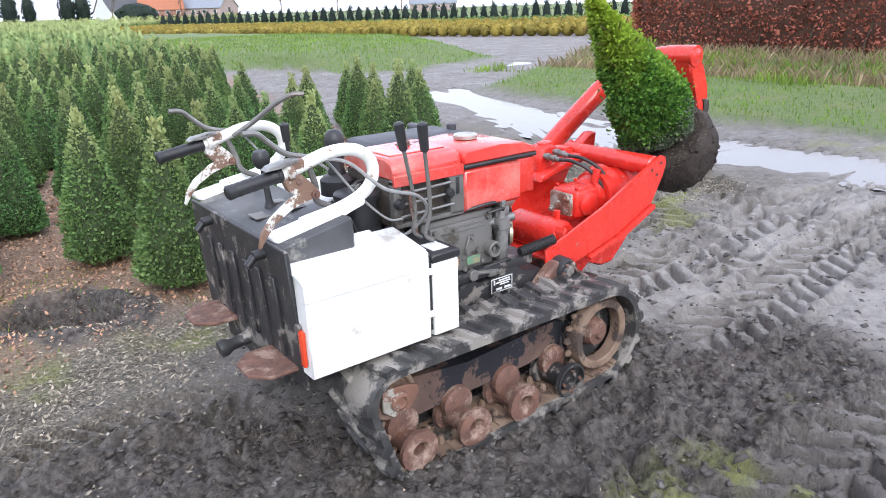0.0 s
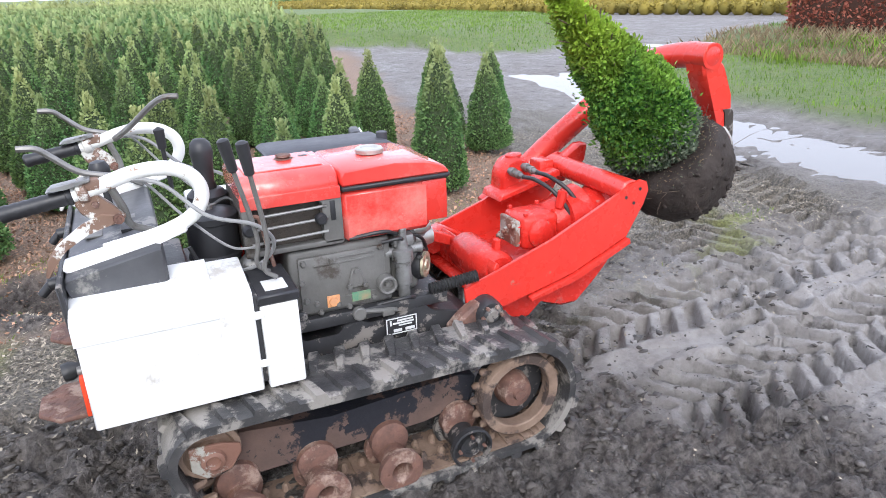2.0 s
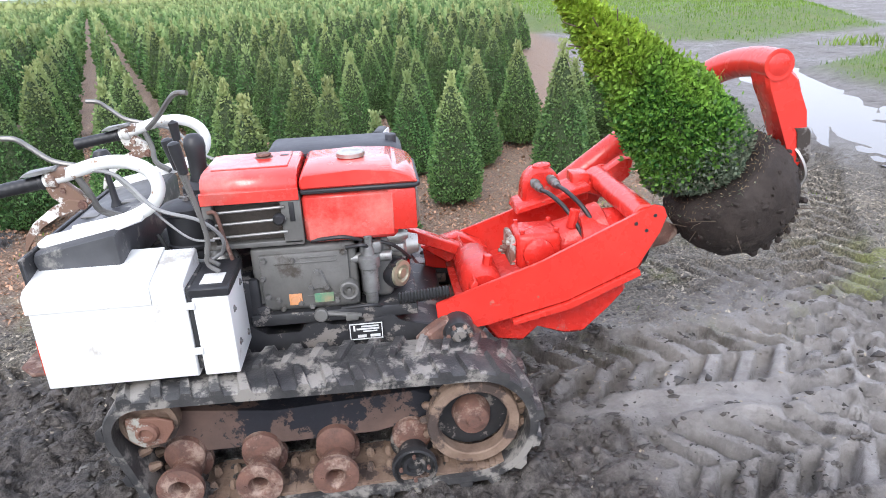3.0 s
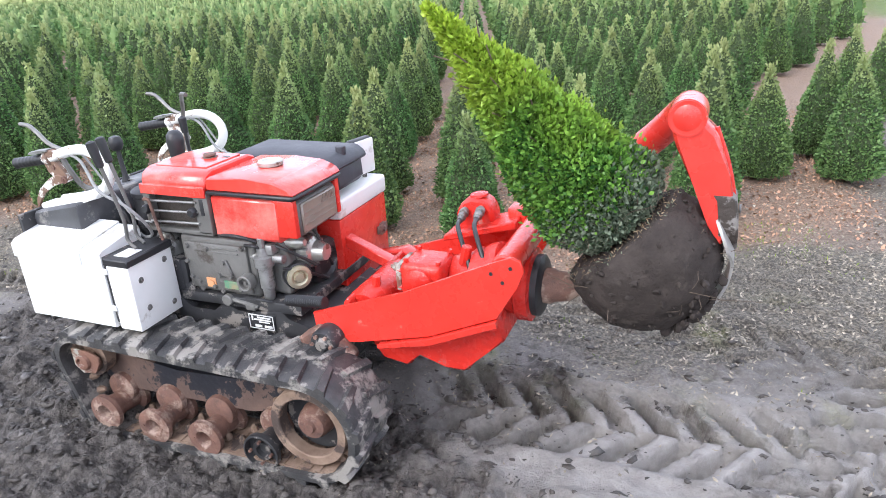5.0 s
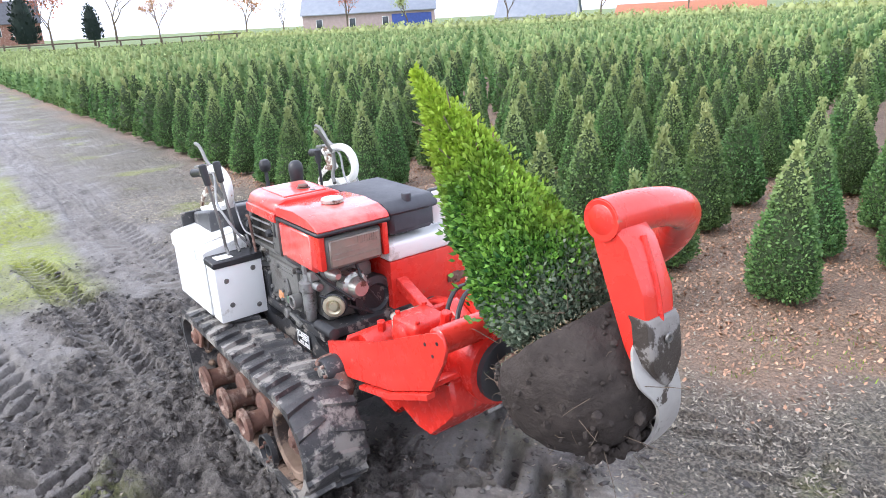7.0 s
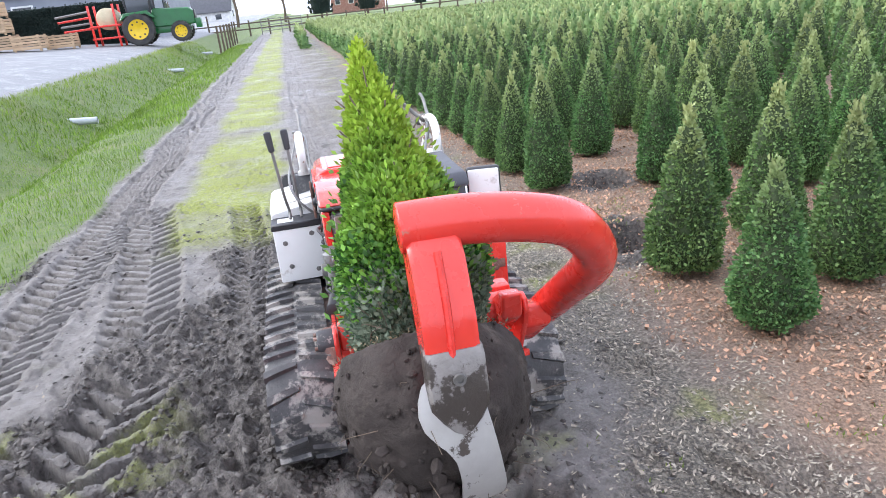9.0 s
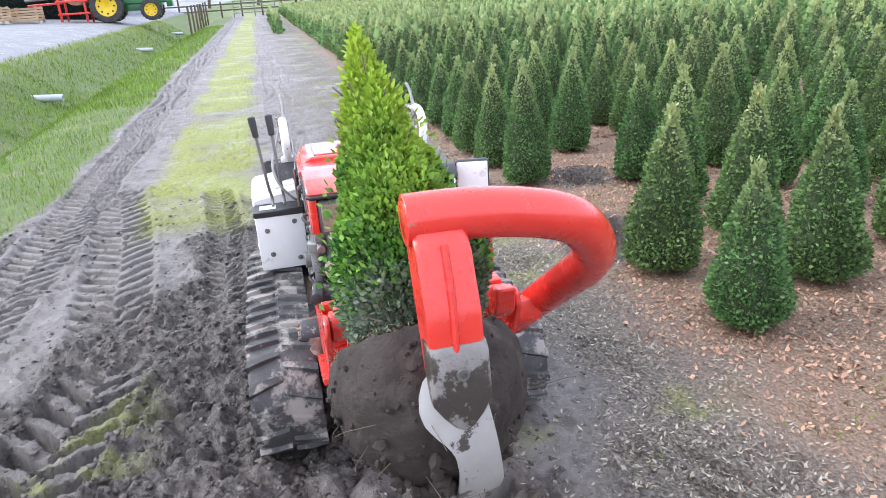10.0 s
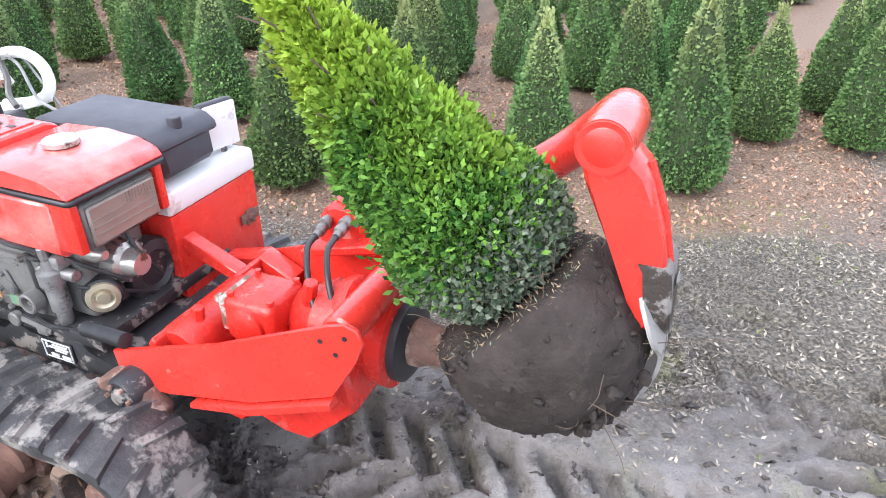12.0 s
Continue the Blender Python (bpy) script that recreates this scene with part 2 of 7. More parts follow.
def parts(name, bm, mats, parent, label="", smooth=40):
    """Each loose piece of the bmesh as a part of its own."""
    bm.verts.ensure_lookup_table()
    left = set(bm.verts)
    while left:
        island, front = set(), [next(iter(left))]
        while front:
            v = front.pop()
            if v in island:
                continue
            island.add(v)
            front += [e.other_vert(v) for e in v.link_edges]
        left -= island
        one = B()
        made = {v: one.verts.new(v.co) for v in bm.verts if v in island}
        for f in bm.faces:
            if f.verts[0] in island:
                one.faces.new([made[v] for v in f.verts])
        part(name, one, mats, parent, label, smooth)
    bm.free()


def solo(name, bm, mats, label, category, group="", kind="", smooth=40):
    return tagged(new(name, finish(bm, name, mats, smooth)), label, category, group, kind)


def B():
    return bmesh.new()


def box(bm, x0, x1, y0, y1, z0, z1, bev=0.004, seg=2):
    made = bmesh.ops.create_cube(bm, size=1.0)["verts"]
    for v in made:
        v.co = Vector((x0 if v.co.x < 0 else x1, y0 if v.co.y < 0 else y1, z0 if v.co.z < 0 else z1))
    if bev:
        edges = list({e for v in made for e in v.link_edges})
        bmesh.ops.bevel(bm, geom=edges, offset=bev, segments=seg, affect="EDGES", profile=0.5)
    return bm


def basis(axis):
    w = Vector(axis).normalized()
    u = w.orthogonal().normalized()
    if abs(w.z) < 0.99:
        u = Vector((0, 0, 1)).cross(w).normalized()
    return u, w.cross(u), w


def lathe(bm, base, axis, profile, seg=24, caps=True):
    """Turn (along, radius) pairs about an axis through base."""
    u, v, w = basis(axis)
    base = Vector(base)
    rings = []
    for h, r in profile:
        if r < 1e-5:
            rings.append([bm.verts.new(base + w * h)])
        else:
            rings.append([bm.verts.new(base + w * h + (u * math.cos(a) + v * math.sin(a)) * r) for a in (2 * math.pi * k / seg for k in range(seg))])
    for a, b in zip(rings, rings[1:]):
        for k in range(seg):
            q = [a[k % len(a)], a[(k + 1) % len(a)], b[(k + 1) % len(b)], b[k % len(b)]]
            q = list(dict.fromkeys(q))
            if len(q) > 2:
                bm.faces.new(q)
    for ring in (rings[0], rings[-1]):
        if caps and len(ring) > 2:
            bm.faces.new(ring)
    return bm


def rod(bm, a, b, r, r2=None, seg=16, bev=0.0):
    a, b = Vector(a), Vector(b)
    n = (b - a).length
    r2 = r if r2 is None else r2
    c = min(bev or 0.15 * min(r, r2), n / 3)
    return lathe(bm, a, b - a, [(0, r - c), (c, r), (n - c, r2), (n, r2 - c)], seg)


def curve_points(points, steps=8):
    """Catmull-Rom through the points."""
    p = [Vector(q) for q in points]
    p = [p[0] * 2 - p[1]] + p + [p[-1] * 2 - p[-2]]
    out = []
    for i in range(1, len(p) - 2):
        for k in range(steps):
            t = k / steps
            out.append(0.5 * (2 * p[i] + (p[i + 1] - p[i - 1]) * t + (2 * p[i - 1] - 5 * p[i] + 4 * p[i + 1] - p[i + 2]) * t * t + (3 * p[i] - p[i - 1] - 3 * p[i + 1] + p[i + 2]) * t ** 3))
    out.append(p[-2])
    return out


def pipe(bm, points, r, seg=12, steps=8, r_end=None):
    """A tube swept along a smooth line."""
    pts = curve_points(points, steps) if steps > 1 else [Vector(q) for q in points]
    u = None
    rings = []
    for i, q in enumerate(pts):
        w = (pts[min(i + 1, len(pts) - 1)] - pts[max(i - 1, 0)]).normalized()
        u = (w.orthogonal() if u is None else u - w * u.dot(w)).normalized()
        v = w.cross(u)
        rr = r if r_end is None else r + (r_end - r) * i / (len(pts) - 1)
        rings.append([bm.verts.new(q + (u * math.cos(a) + v * math.sin(a)) * rr) for a in (2 * math.pi * k / seg for k in range(seg))])
    for a, b in zip(rings, rings[1:]):
        for k in range(seg):
            bm.faces.new((a[k], a[(k + 1) % seg], b[(k + 1) % seg], b[k]))
    bm.faces.new(rings[0]); bm.faces.new(rings[-1])
    return bm


def prism(bm, outline, y0, y1, bev=0.002, axis="y"):
    """Extrude an outline of (x, z) from y0 to y1 (axis x: the outline is (y, z); axis z: (x, y))."""
    put = {"y": lambda a, b, c: (a, c, b), "x": lambda a, b, c: (c, a, b), "z": lambda a, b, c: (a, b, c)}[axis]
    lo = [bm.verts.new(put(a, b, y0)) for a, b in outline]
    hi = [bm.verts.new(put(a, b, y1)) for a, b in outline]
    n = len(outline)
    faces = [bm.faces.new(lo), bm.faces.new(hi)] + [bm.faces.new((lo[i], lo[(i + 1) % n], hi[(i + 1) % n], hi[i])) for i in range(n)]
    if bev:
        bmesh.ops.bevel(bm, geom=list({e for f in faces for e in f.edges}), offset=bev, segments=1, affect="EDGES")
    return bm


# ---- noise on arrays ----
def value_noise(x, y, seed):
    xi, yi = np.floor(x).astype(np.int64), np.floor(y).astype(np.int64)
    fx, fy = x - xi, y - yi
    fx, fy = fx * fx * (3 - 2 * fx), fy * fy * (3 - 2 * fy)

    def h(a, b):
        n = (a * 374761393 + b * 668265263 + seed * 974634777) & 0xFFFFFFFF
        n = ((n ^ (n >> 13)) * 1274126177) & 0xFFFFFFFF
        return ((n ^ (n >> 16)) & 0xFFFF) / 65535.0
    return (h(xi, yi) * (1 - fx) + h(xi + 1, yi) * fx) * (1 - fy) + (h(xi, yi + 1) * (1 - fx) + h(xi + 1, yi + 1) * fx) * fy


def fbm(x, y, size, seed, octaves=4):
    total, amp, norm = 0, 1.0, 0
    for k in range(octaves):
        total = total + amp * value_noise(x / size * 2 ** k + 17.3 * k, y / size * 2 ** k - 9.1 * k, seed + k)
        norm += amp
        amp *= 0.55
    return total / norm


def cells(x, y, size, seed):
    """Broken plates: a level and a tilt for each cell, and how near the crack between two cells is."""
    u, v = x / size, y / size
    ui, vi = np.floor(u).astype(np.int64), np.floor(v).astype(np.int64)
    best, second = np.full(x.shape, 9.0), np.full(x.shape, 9.0)
    level = np.zeros(x.shape)
    for a in (-1, 0, 1):
        for b in (-1, 0, 1):
            ci, cj = ui + a, vi + b

            def h(k):
                n = (ci * 374761393 + cj * 668265263 + (seed + k) * 974634777) & 0xFFFFFFFF
                n = ((n ^ (n >> 13)) * 1274126177) & 0xFFFFFFFF
                return ((n ^ (n >> 16)) & 0xFFFF) / 65535.0
            du, dv = u - ci - 0.15 - 0.7 * h(1), v - cj - 0.15 - 0.7 * h(2)
            d = np.hypot(du, dv)
            lev = h(3) - 0.5 + 0.9 * (du * (h(4) - 0.5) + dv * (h(5) - 0.5))
            near = d < best
            second = np.where(near, best, np.minimum(second, d))
            level = np.where(near, lev, level)
            best = np.where(near, d, best)
    return level, second - best


def step(v, lo, hi):
    t = np.clip((v - lo) / (hi - lo), 0, 1)
    return t * t * (3 - 2 * t)


# ---- the lie of the land ----
def land(x, y):
    """Height without mud relief, and how much each covering shows."""
    wob = (fbm(x, y, 1.2, 5) - 0.5)
    west = np.clip(-x - 2, 0, None)
    z = 0.004 * west * step(-y, -14, -4)
    # the ditch beside the track and the raised yard behind it
    ditch = step(-x, -1.2, 0.6)
    yy = y + 0.25 * wob
    prof = np.interp(yy, [-60, -12, -5, -3.9, -3.5, -2.5, -2.15, -1.95, -1.5, -0.9, -0.25], [2.4, 1.3, 0.75, 0.55, 0.45, -0.22, -0.38, -0.38, -0.12, -0.01, 0.0])
    z = z + ditch * prof
    grass = ditch * step(-(y + 0.3 * wob), 0.15, 0.3)
    yard = ditch * step(-(y + 0.1 * wob), 3.75, 3.95)
    # verge before the beech hedge
    edge = x - 7.65 + 0.5 * wob - 0.1 * np.clip(y - 6, 0, None)
    verge = step(edge, -0.15, 0.25) * step(9.9 + 0.55 * (x - 8.65) - y + wob, -0.2, 0.4) * step(y, -30, -29)
    z = z + verge * (0.1 + 0.1 * step(edge, 0.5, 3) - 0.3 * np.exp(-((x - 12.2) / 1.0) ** 2))
    # the grass bank between the tracks
    b_near = y - np.interp(x, [5, 7.7, 8.2, 9.4, 13.7, 17.5], [20, 17, 14.8, 13.8, 15.6, 24]) + wob
    b_far = np.interp(x, [5, 14.5, 16, 17.4, 17.9], [70, 46, 36, 26, 20]) - y + wob
    bank = step(b_near, -0.2, 0.4) * step(b_far, -0.2, 0.6) * step(x, 4.5, 6.5) * step(17.6 - x, -0.2, 0.4)
    z = z + bank * 0.35 * step(b_near, 0, 3) * step(b_far, 0, 3)
    far_green = step(np.hypot(x, y), 55, 75) * step(y, -3, 0) 
    grass = np.maximum.reduce([grass * (1 - yard), verge, bank, far_green])
    return z, grass, yard, verge


def field_edge(y):
    return np.interp(y, [3.2, 3.9, 4.2, 5.0, 7.0, 9.3, 15, 38, 60], [2.0, 2.2, 3.2, 3.3, 3.35, 3.7, 5.2, 8.3, 11])


def coverings(x, y):
    """Leaf litter among the shrubs, and moss."""
    wob = fbm(x, y, 0.7, 23) - 0.5
    litter = step(y + 0.7 * wob, 3.05, 3.7) * step(field_edge(np.clip(y, 3.3, None)) + 0.9 - x + 0.8 * wob, 0, 0.6)
    chips = step(y + 0.9 * wob + 0.4 * step(-x, 0.5, 1.5), 2.35, 3.0) * (1 - litter) * step(6.0 - x + wob, 0, 1.0) * step(9 - y, 0, 2)
    strip = step(y + 0.35 * wob, 0.55, 0.75) * step(1.65 - y + 0.3 * wob, 0, 0.25) * step(-x, 0.6, 1.4) * (0.6 + 0.4 * step(fbm(x, y, 0.5, 41), 0.36, 0.52)) * (1 - 0.8 * np.exp(-((x + 6.2 + 0.2 * (y - 1)) / 0.35) ** 2))
    patch = step(fbm(x, y, 0.45, 57), 0.55, 0.72) * step(y, 0.2, 0.6) * step(3.6 - y, 0, 0.5) * 0.55 * step(y, 2.2, 2.7)
    dabs = 0.6 * step(fbm(x, y, 0.35, 63), 0.55, 0.66) * step(y, 0.2, 0.5) * step(1.3 - y, 0, 0.4) * step(x, 0.6, 1.2) * step(3.2 - x, 0, 0.6)
    return litter, chips, np.maximum(np.maximum(strip, dabs), patch * (1 - litter))


def tread(x, y, x0, y0, ang, width, depth, pitch, length0, length1, flip=1):
    """The print of a tyre: lugs set in a herringbone, in a shallow rut."""
    c, s = math.cos(ang), math.sin(ang)
    u, v = (x - x0) * c + (y - y0) * s, -(x - x0) * s + (y - y0) * c
    v = v + 0.03 * np.sin(u * 1.7 + x0)
    inside = step(width / 2 - np.abs(v), -0.015, 0.03) * step(u, length0, length0 + 0.3) * step(length1 - u, 0, 0.3)
    phase = (u * flip + np.abs(v) * 0.75) / pitch + (v > 0) * 0.5
    lug = np.abs((phase % 1.0) - 0.5) * 2
    lug = step(lug, 0.44, 0.56) * step(np.abs(v), 0.0, 0.02)
    rim = np.exp(-((np.abs(v) - width / 2 - 0.03) / 0.03) ** 2) * step(u, length0, length0 + 0.3) * step(length1 - u, 0, 0.3)
    return inside * (-2.3 * depth * (0.15 + 0.85 * lug)) + rim * depth * (0.3 + 1.2 * (fbm(x, y, 0.1, 88, 2) - 0.3)), inside


def mud(x, y):
    """Relief of trodden and driven mud; also how wet or freshly turned it is."""
    z = (fbm(x, y, 0.9, 3, 3) - 0.5) * 0.07 + (fbm(x, y, 0.16, 8, 4) - 0.5) * 0.04 + (fbm(x, y, 0.045, 9, 2) - 0.5) * 0.012
    z = z * (1 - 0.6 * step(-x, 1.2, 2.6))
    prints = np.zeros_like(z)
    warp = (fbm(x, y, 0.8, 77, 2) - 0.5) * 0.16
    for a in [(0.0, 0.12, 0.0, 0.44, 0.021, 0.12, -60, 1.2), (0.0, 2.0, 0.01, 0.4, 0.009, 0.12, -60, -0.2),
              (3.0, 1.62, 0.06, 0.40, 0.045, 0.14, -0.6, 5), (3.2, 2.25, 0.02, 0.42, 0.035, 0.15, -1.2, 5), (2.2, 0.75, -0.12, 0.42, 0.045, 0.15, -1.3, 5),
              (3.2, 2.95, -0.35, 0.4, 0.012, 0.15, -1.0, 5), (5.0, 3.2, 1.15, 0.45, 0.035, 0.16, -3, 8), (4.3, 3.6, 1.05, 0.45, 0.03, 0.16, -2.2, 8),
              (-0.2, 0.72, 0.16, 0.42, 0.022, 0.14, -2.4, 1.0), (-0.5, 1.35, 0.08, 0.24, 0.03, 0.085, -1.6, 1.2), (-0.5, 2.5, 0.05, 0.24, 0.025, 0.085, -1.8, 1.4),
              (6.9, 6.0, 1.5, 0.5, 0.03, 0.16, -6, 9)]:
        dz, ins = tread(x, y + warp * 0.5, *a)
        z = z * (1 - 0.5 * ins) + dz
        prints = np.maximum(prints, ins)
    # freshly churned clods round the tracks
    d = np.hypot((x - 1.5) / 1.25, (y - 1.25) / 0.75)
    churn = step(1.25 - d + 0.9 * (fbm(x, y, 0.5, 15, 3) - 0.5), 0, 0.35)
    d0 = np.hypot((x - 0.3) / 0.85, (y - 1.85) / 0.8)
    churn = np.maximum(churn, step(1.1 - d0 + 0.9 * (fbm(x, y, 0.45, 18, 3) - 0.5), 0, 0.35))
    d2 = np.hypot((x - 2.35) / 0.55, (y - 2.3) / 0.5)
    churn = np.maximum(churn, step(0.75 - d2 + 0.8 * (fbm(x, y, 0.4, 16, 3) - 0.5), 0, 0.35))
    churn = np.maximum(churn, step(fbm(x, y, 0.7, 19, 3), 0.57, 0.64) * step(1.9 - y, 0, 0.5) * step(x, -1.5, -0.8) * step(2.9 - x, 0, 0.6))
    wx, wy = x + 0.05 * (fbm(x, y, 0.09, 71, 3) - 0.5), y + 0.05 * (fbm(x, y, 0.09, 72, 3) - 0.5)
    big, crack = cells(wx, wy, 0.12, 31)
    small, crack2 = cells(wx, wy, 0.05, 37)
    churn = churn * (1 - 0.55 * prints)
    z = z + churn * (0.45 + 1.1 * fbm(x, y, 0.3, 79, 2)) * (0.016 * big - 0.014 * (1 - step(crack, 0, 0.16)) + 0.014 * small + 0.05 * np.minimum(1, 5 * np.abs(fbm(x, y, 0.2, 101, 4) - 0.5)) + 0.03 * np.minimum(1, 4 * np.abs(fbm(y, x, 0.08, 103, 3) - 0.5)) - 0.04)
    crumbly = (1 - churn) * step(fbm(x, y, 0.35, 73, 3), 0.42, 0.6)
    z = z + crumbly * (0.008 * small - 0.006 * (1 - step(crack2, 0, 0.2)) + 0.006 * big + 0.022 * np.minimum(1, 5 * np.abs(fbm(x, y, 0.12, 107, 4) - 0.5)) - 0.012)
    # the wheel-worn trough that holds water
    xr = np.interp(y, [-3, 0, 3, 6, 10], [7.5, 7.1, 6.35, 6.25, 7.4])
    wide = step(0.9 - np.abs(x - xr), 0, 0.4) * step(y, -4, -3) * step(11 - y, 0, 1)
    z = z * (1 - 0.45 * wide) - 0.055 * np.exp(-((x - xr) / 0.6) ** 2) * step(y, -4, -3) * step(11 - y, 0, 1)
    # holes where shrubs were lifted
    for hx, hy, r, dep in ((0.33, 3.8, 0.24, 0.2), (0.48, 3.66, 0.15, 0.12), (-0.95, 4.2, 0.22, 0.12)):
        d = np.hypot(x - hx, y - hy) + 0.12 * (fbm(x, y, 0.2, 61, 3) - 0.5)
        z = z - dep * step(r + 0.04 - d, 0, 0.1) + 0.03 * np.exp(-((d - r - 0.08) / 0.06) ** 2)
        churn = np.maximum(churn, step(r + 0.08 - d, 0, 0.08))
    return z, churn


def axis_lines(lo, hi, fine, far_lo, far_hi, grow=1.06, grow_down=1.06):
    core = np.arange(lo, hi + fine / 2, fine)
    up, s = [core[-1]], fine
    while up[-1] < far_hi:
        s *= grow
        up.append(up[-1] + s)
    down, s = [core[0]], fine
    while down[-1] > far_lo:
        s *= grow_down if s < 0.25 else 1.08
        down.append(down[-1] - s)
    return np.array(down[:0:-1] + list(core) + up[1:])


def height(x, y):
    z, grass, yard, verge = land(x, y)
    relief, churn = mud(x, y)
    litter, chips, moss = coverings(x, y)
    for hx, hy in ((0.33, 3.8), (0.48, 3.66), (-0.95, 4.2)):
        pit = step(0.37 - np.hypot(x - hx, y - hy) + 0.12 * (fbm(x, y, 0.2, 61, 3) - 0.5), 0, 0.08)
        litter, chips, moss = litter * (1 - pit), chips * (1 - pit), moss * (1 - pit)
        churn = np.maximum(churn, pit)
    calm = (1 - grass) * (1 - yard) * (1 - 0.6 * litter)
    hole = np.hypot(x - 0.3, y - 3.85) < 0.6
    calm = np.where(hole, 1.0, calm)
    near = step(60 - np.hypot(x, y), 0, 20)
    return z + relief * calm * near, grass, yard, litter, chips, moss, churn * (1 - grass)


def ground_material():
    m = bpy.data.materials.new("ground_cover")
    m.use_nodes = True
    n, l = m.node_tree.nodes, m.node_tree.links
    p = n["Principled BSDF"]
    geo = n.new("ShaderNodeNewGeometry")

    def noisy(sc, detail=6.0):
        t = n.new("ShaderNodeTexNoise")
        t.inputs["Scale"].default_value, t.inputs["Detail"].default_value = sc, detail
        t.inputs["Roughness"].default_value = 0.65
        l.new(geo.outputs["Position"], t.inputs["Vector"])
        return t.outputs["Fac"]

    def rng(v, a, b, c=0.0, d=1.0):
        r = n.new("ShaderNodeMapRange")
        for key, val in (("From Min", a), ("From Max", b), ("To Min", c), ("To Max", d)):
            r.inputs[key].default_value = val
        l.new(v, r.inputs["Value"])
        return r.outputs[0]

    def mix(f, a, b):
        x = n.new("ShaderNodeMix"); x.data_type = "RGBA"
        l.new(f, x.inputs["Factor"])
        for sock, v in ((x.inputs["A"], a), (x.inputs["B"], b)):
            if isinstance(v, tuple):
                sock.default_value = (*v, 1)
            else:
                l.new(v, sock)
        return x.outputs["Result"]

    def mask(name):
        a = n.new("ShaderNodeAttribute"); a.attribute_name = name
        return a.outputs["Fac"]

    fine, mid, wide = noisy(70), noisy(9), noisy(1.3)
    soil = mix(rng(mid, 0.35, 0.68), (0.135, 0.12, 0.11), (0.3, 0.275, 0.257))
    soil = mix(rng(wide, 0.38, 0.66), soil, (0.19, 0.172, 0.158))
    soil = mix(rng(fine, 0.55, 0.75, 0, 0.5), soil, (0.27, 0.25, 0.228))
    slurry = mix(rng(mid, 0.3, 0.7), (0.23, 0.21, 0.196), (0.44, 0.41, 0.388))
    soil = mix(mask("slurry"), soil, slurry)
    damp = noisy(4.5, 8.0)
    soil = mix(rng(damp, 0.55, 0.63, 0, 0.75), soil, (0.06, 0.05, 0.044))
    grit = noisy(34, 8.0)
    turned = mix(rng(grit, 0.38, 0.62), (0.04, 0.033, 0.029), (0.165, 0.145, 0.131))
    col = mix(mask("turned"), soil, turned)
    col = mix(mask("chips"), col, mix(rng(fine, 0.44, 0.58), (0.075, 0.064, 0.05), (0.23, 0.2, 0.155)))
    col = mix(mask("litter"), col, mix(rng(fine, 0.35, 0.65), (0.15, 0.095, 0.066), (0.4, 0.27, 0.185)))
    mossy = mix(rng(fine, 0.3, 0.7), (0.11, 0.125, 0.03), (0.36, 0.4, 0.06))
    mm = n.new("ShaderNodeMath"); mm.operation = "MULTIPLY"
    l.new(mask("moss"), mm.inputs[0]); l.new(rng(noisy(16), 0.33, 0.45), mm.inputs[1])
    col = mix(mm.outputs[0], col, mossy)
    green = mix(rng(mid, 0.3, 0.7), (0.075, 0.125, 0.022), (0.14, 0.19, 0.04))
    green = mix(rng(wide, 0.5, 0.72), green, (0.16, 0.175, 0.055))
    col = mix(mask("grass"), col, green)
    col = mix(mask("yard"), col, mix(rng(mid, 0.3, 0.7), (0.2, 0.21, 0.22), (0.27, 0.272, 0.28)))
    l.new(col, p.inputs["Base Color"])
    # wet mud shines in patches
    wet = n.new("ShaderNodeMath"); wet.operation = "MULTIPLY"
    l.new(rng(wide, 0.44, 0.62), wet.inputs[0]); l.new(rng(mid, 0.3, 0.6), wet.inputs[1])
    cover = n.new("ShaderNodeMath"); cover.operation = "ADD"; cover.use_clamp = True
    l.new(mask("litter"), cover.inputs[0]); l.new(mask("grass"), cover.inputs[1])
    dry = n.new("ShaderNodeMath"); dry.operation = "SUBTRACT"; dry.use_clamp = True
    l.new(wet.outputs[0], dry.inputs[0]); l.new(cover.outputs[0], dry.inputs[1])
    l.new(rng(dry.outputs[0], 0, 1, 0.66, 0.3), p.inputs["Roughness"])
    b = n.new("ShaderNodeBump"); b.inputs["Strength"].default_value = 1.0; b.inputs["Distance"].default_value = 0.025
    hsum = n.new("ShaderNodeMath"); hsum.operation = "MULTIPLY_ADD"; hsum.inputs[1].default_value = 0.5
    l.new(noisy(160, 3.0), hsum.inputs[0]); l.new(noisy(30, 10.0), hsum.inputs[2])
    l.new(hsum.outputs[0], b.inputs["Height"])
    l.new(b.outputs[0], p.inputs["Normal"])
    return m


gx = axis_lines(-1.8, 4.5, 0.012, -900, 900, 1.06, 1.016)
gy = axis_lines(-0.4, 3.5, 0.012, -900, 900, 1.06)
GX, GY = np.meshgrid(gx, gy)
GZ, m_grass, m_yard, m_litter, m_chips, m_moss, m_turned = height(GX, GY)
nx, ny = len(gx), len(gy)
idx = np.arange(nx * ny).reshape(ny, nx)
quads = np.stack([idx[:-1, :-1], idx[:-1, 1:], idx[1:, 1:], idx[1:, :-1]], -1).reshape(-1, 4)
gm = bpy.data.meshes.new("ground")
gm.vertices.add(nx * ny)
gm.vertices.foreach_set("co", np.stack([GX, GY, GZ], -1).astype(np.float32).ravel())
gm.loops.add(quads.size)
gm.loops.foreach_set("vertex_index", quads.astype(np.int32).ravel())
gm.polygons.add(len(quads))
gm.polygons.foreach_set("loop_start", np.arange(0, quads.size, 4, dtype=np.int32))
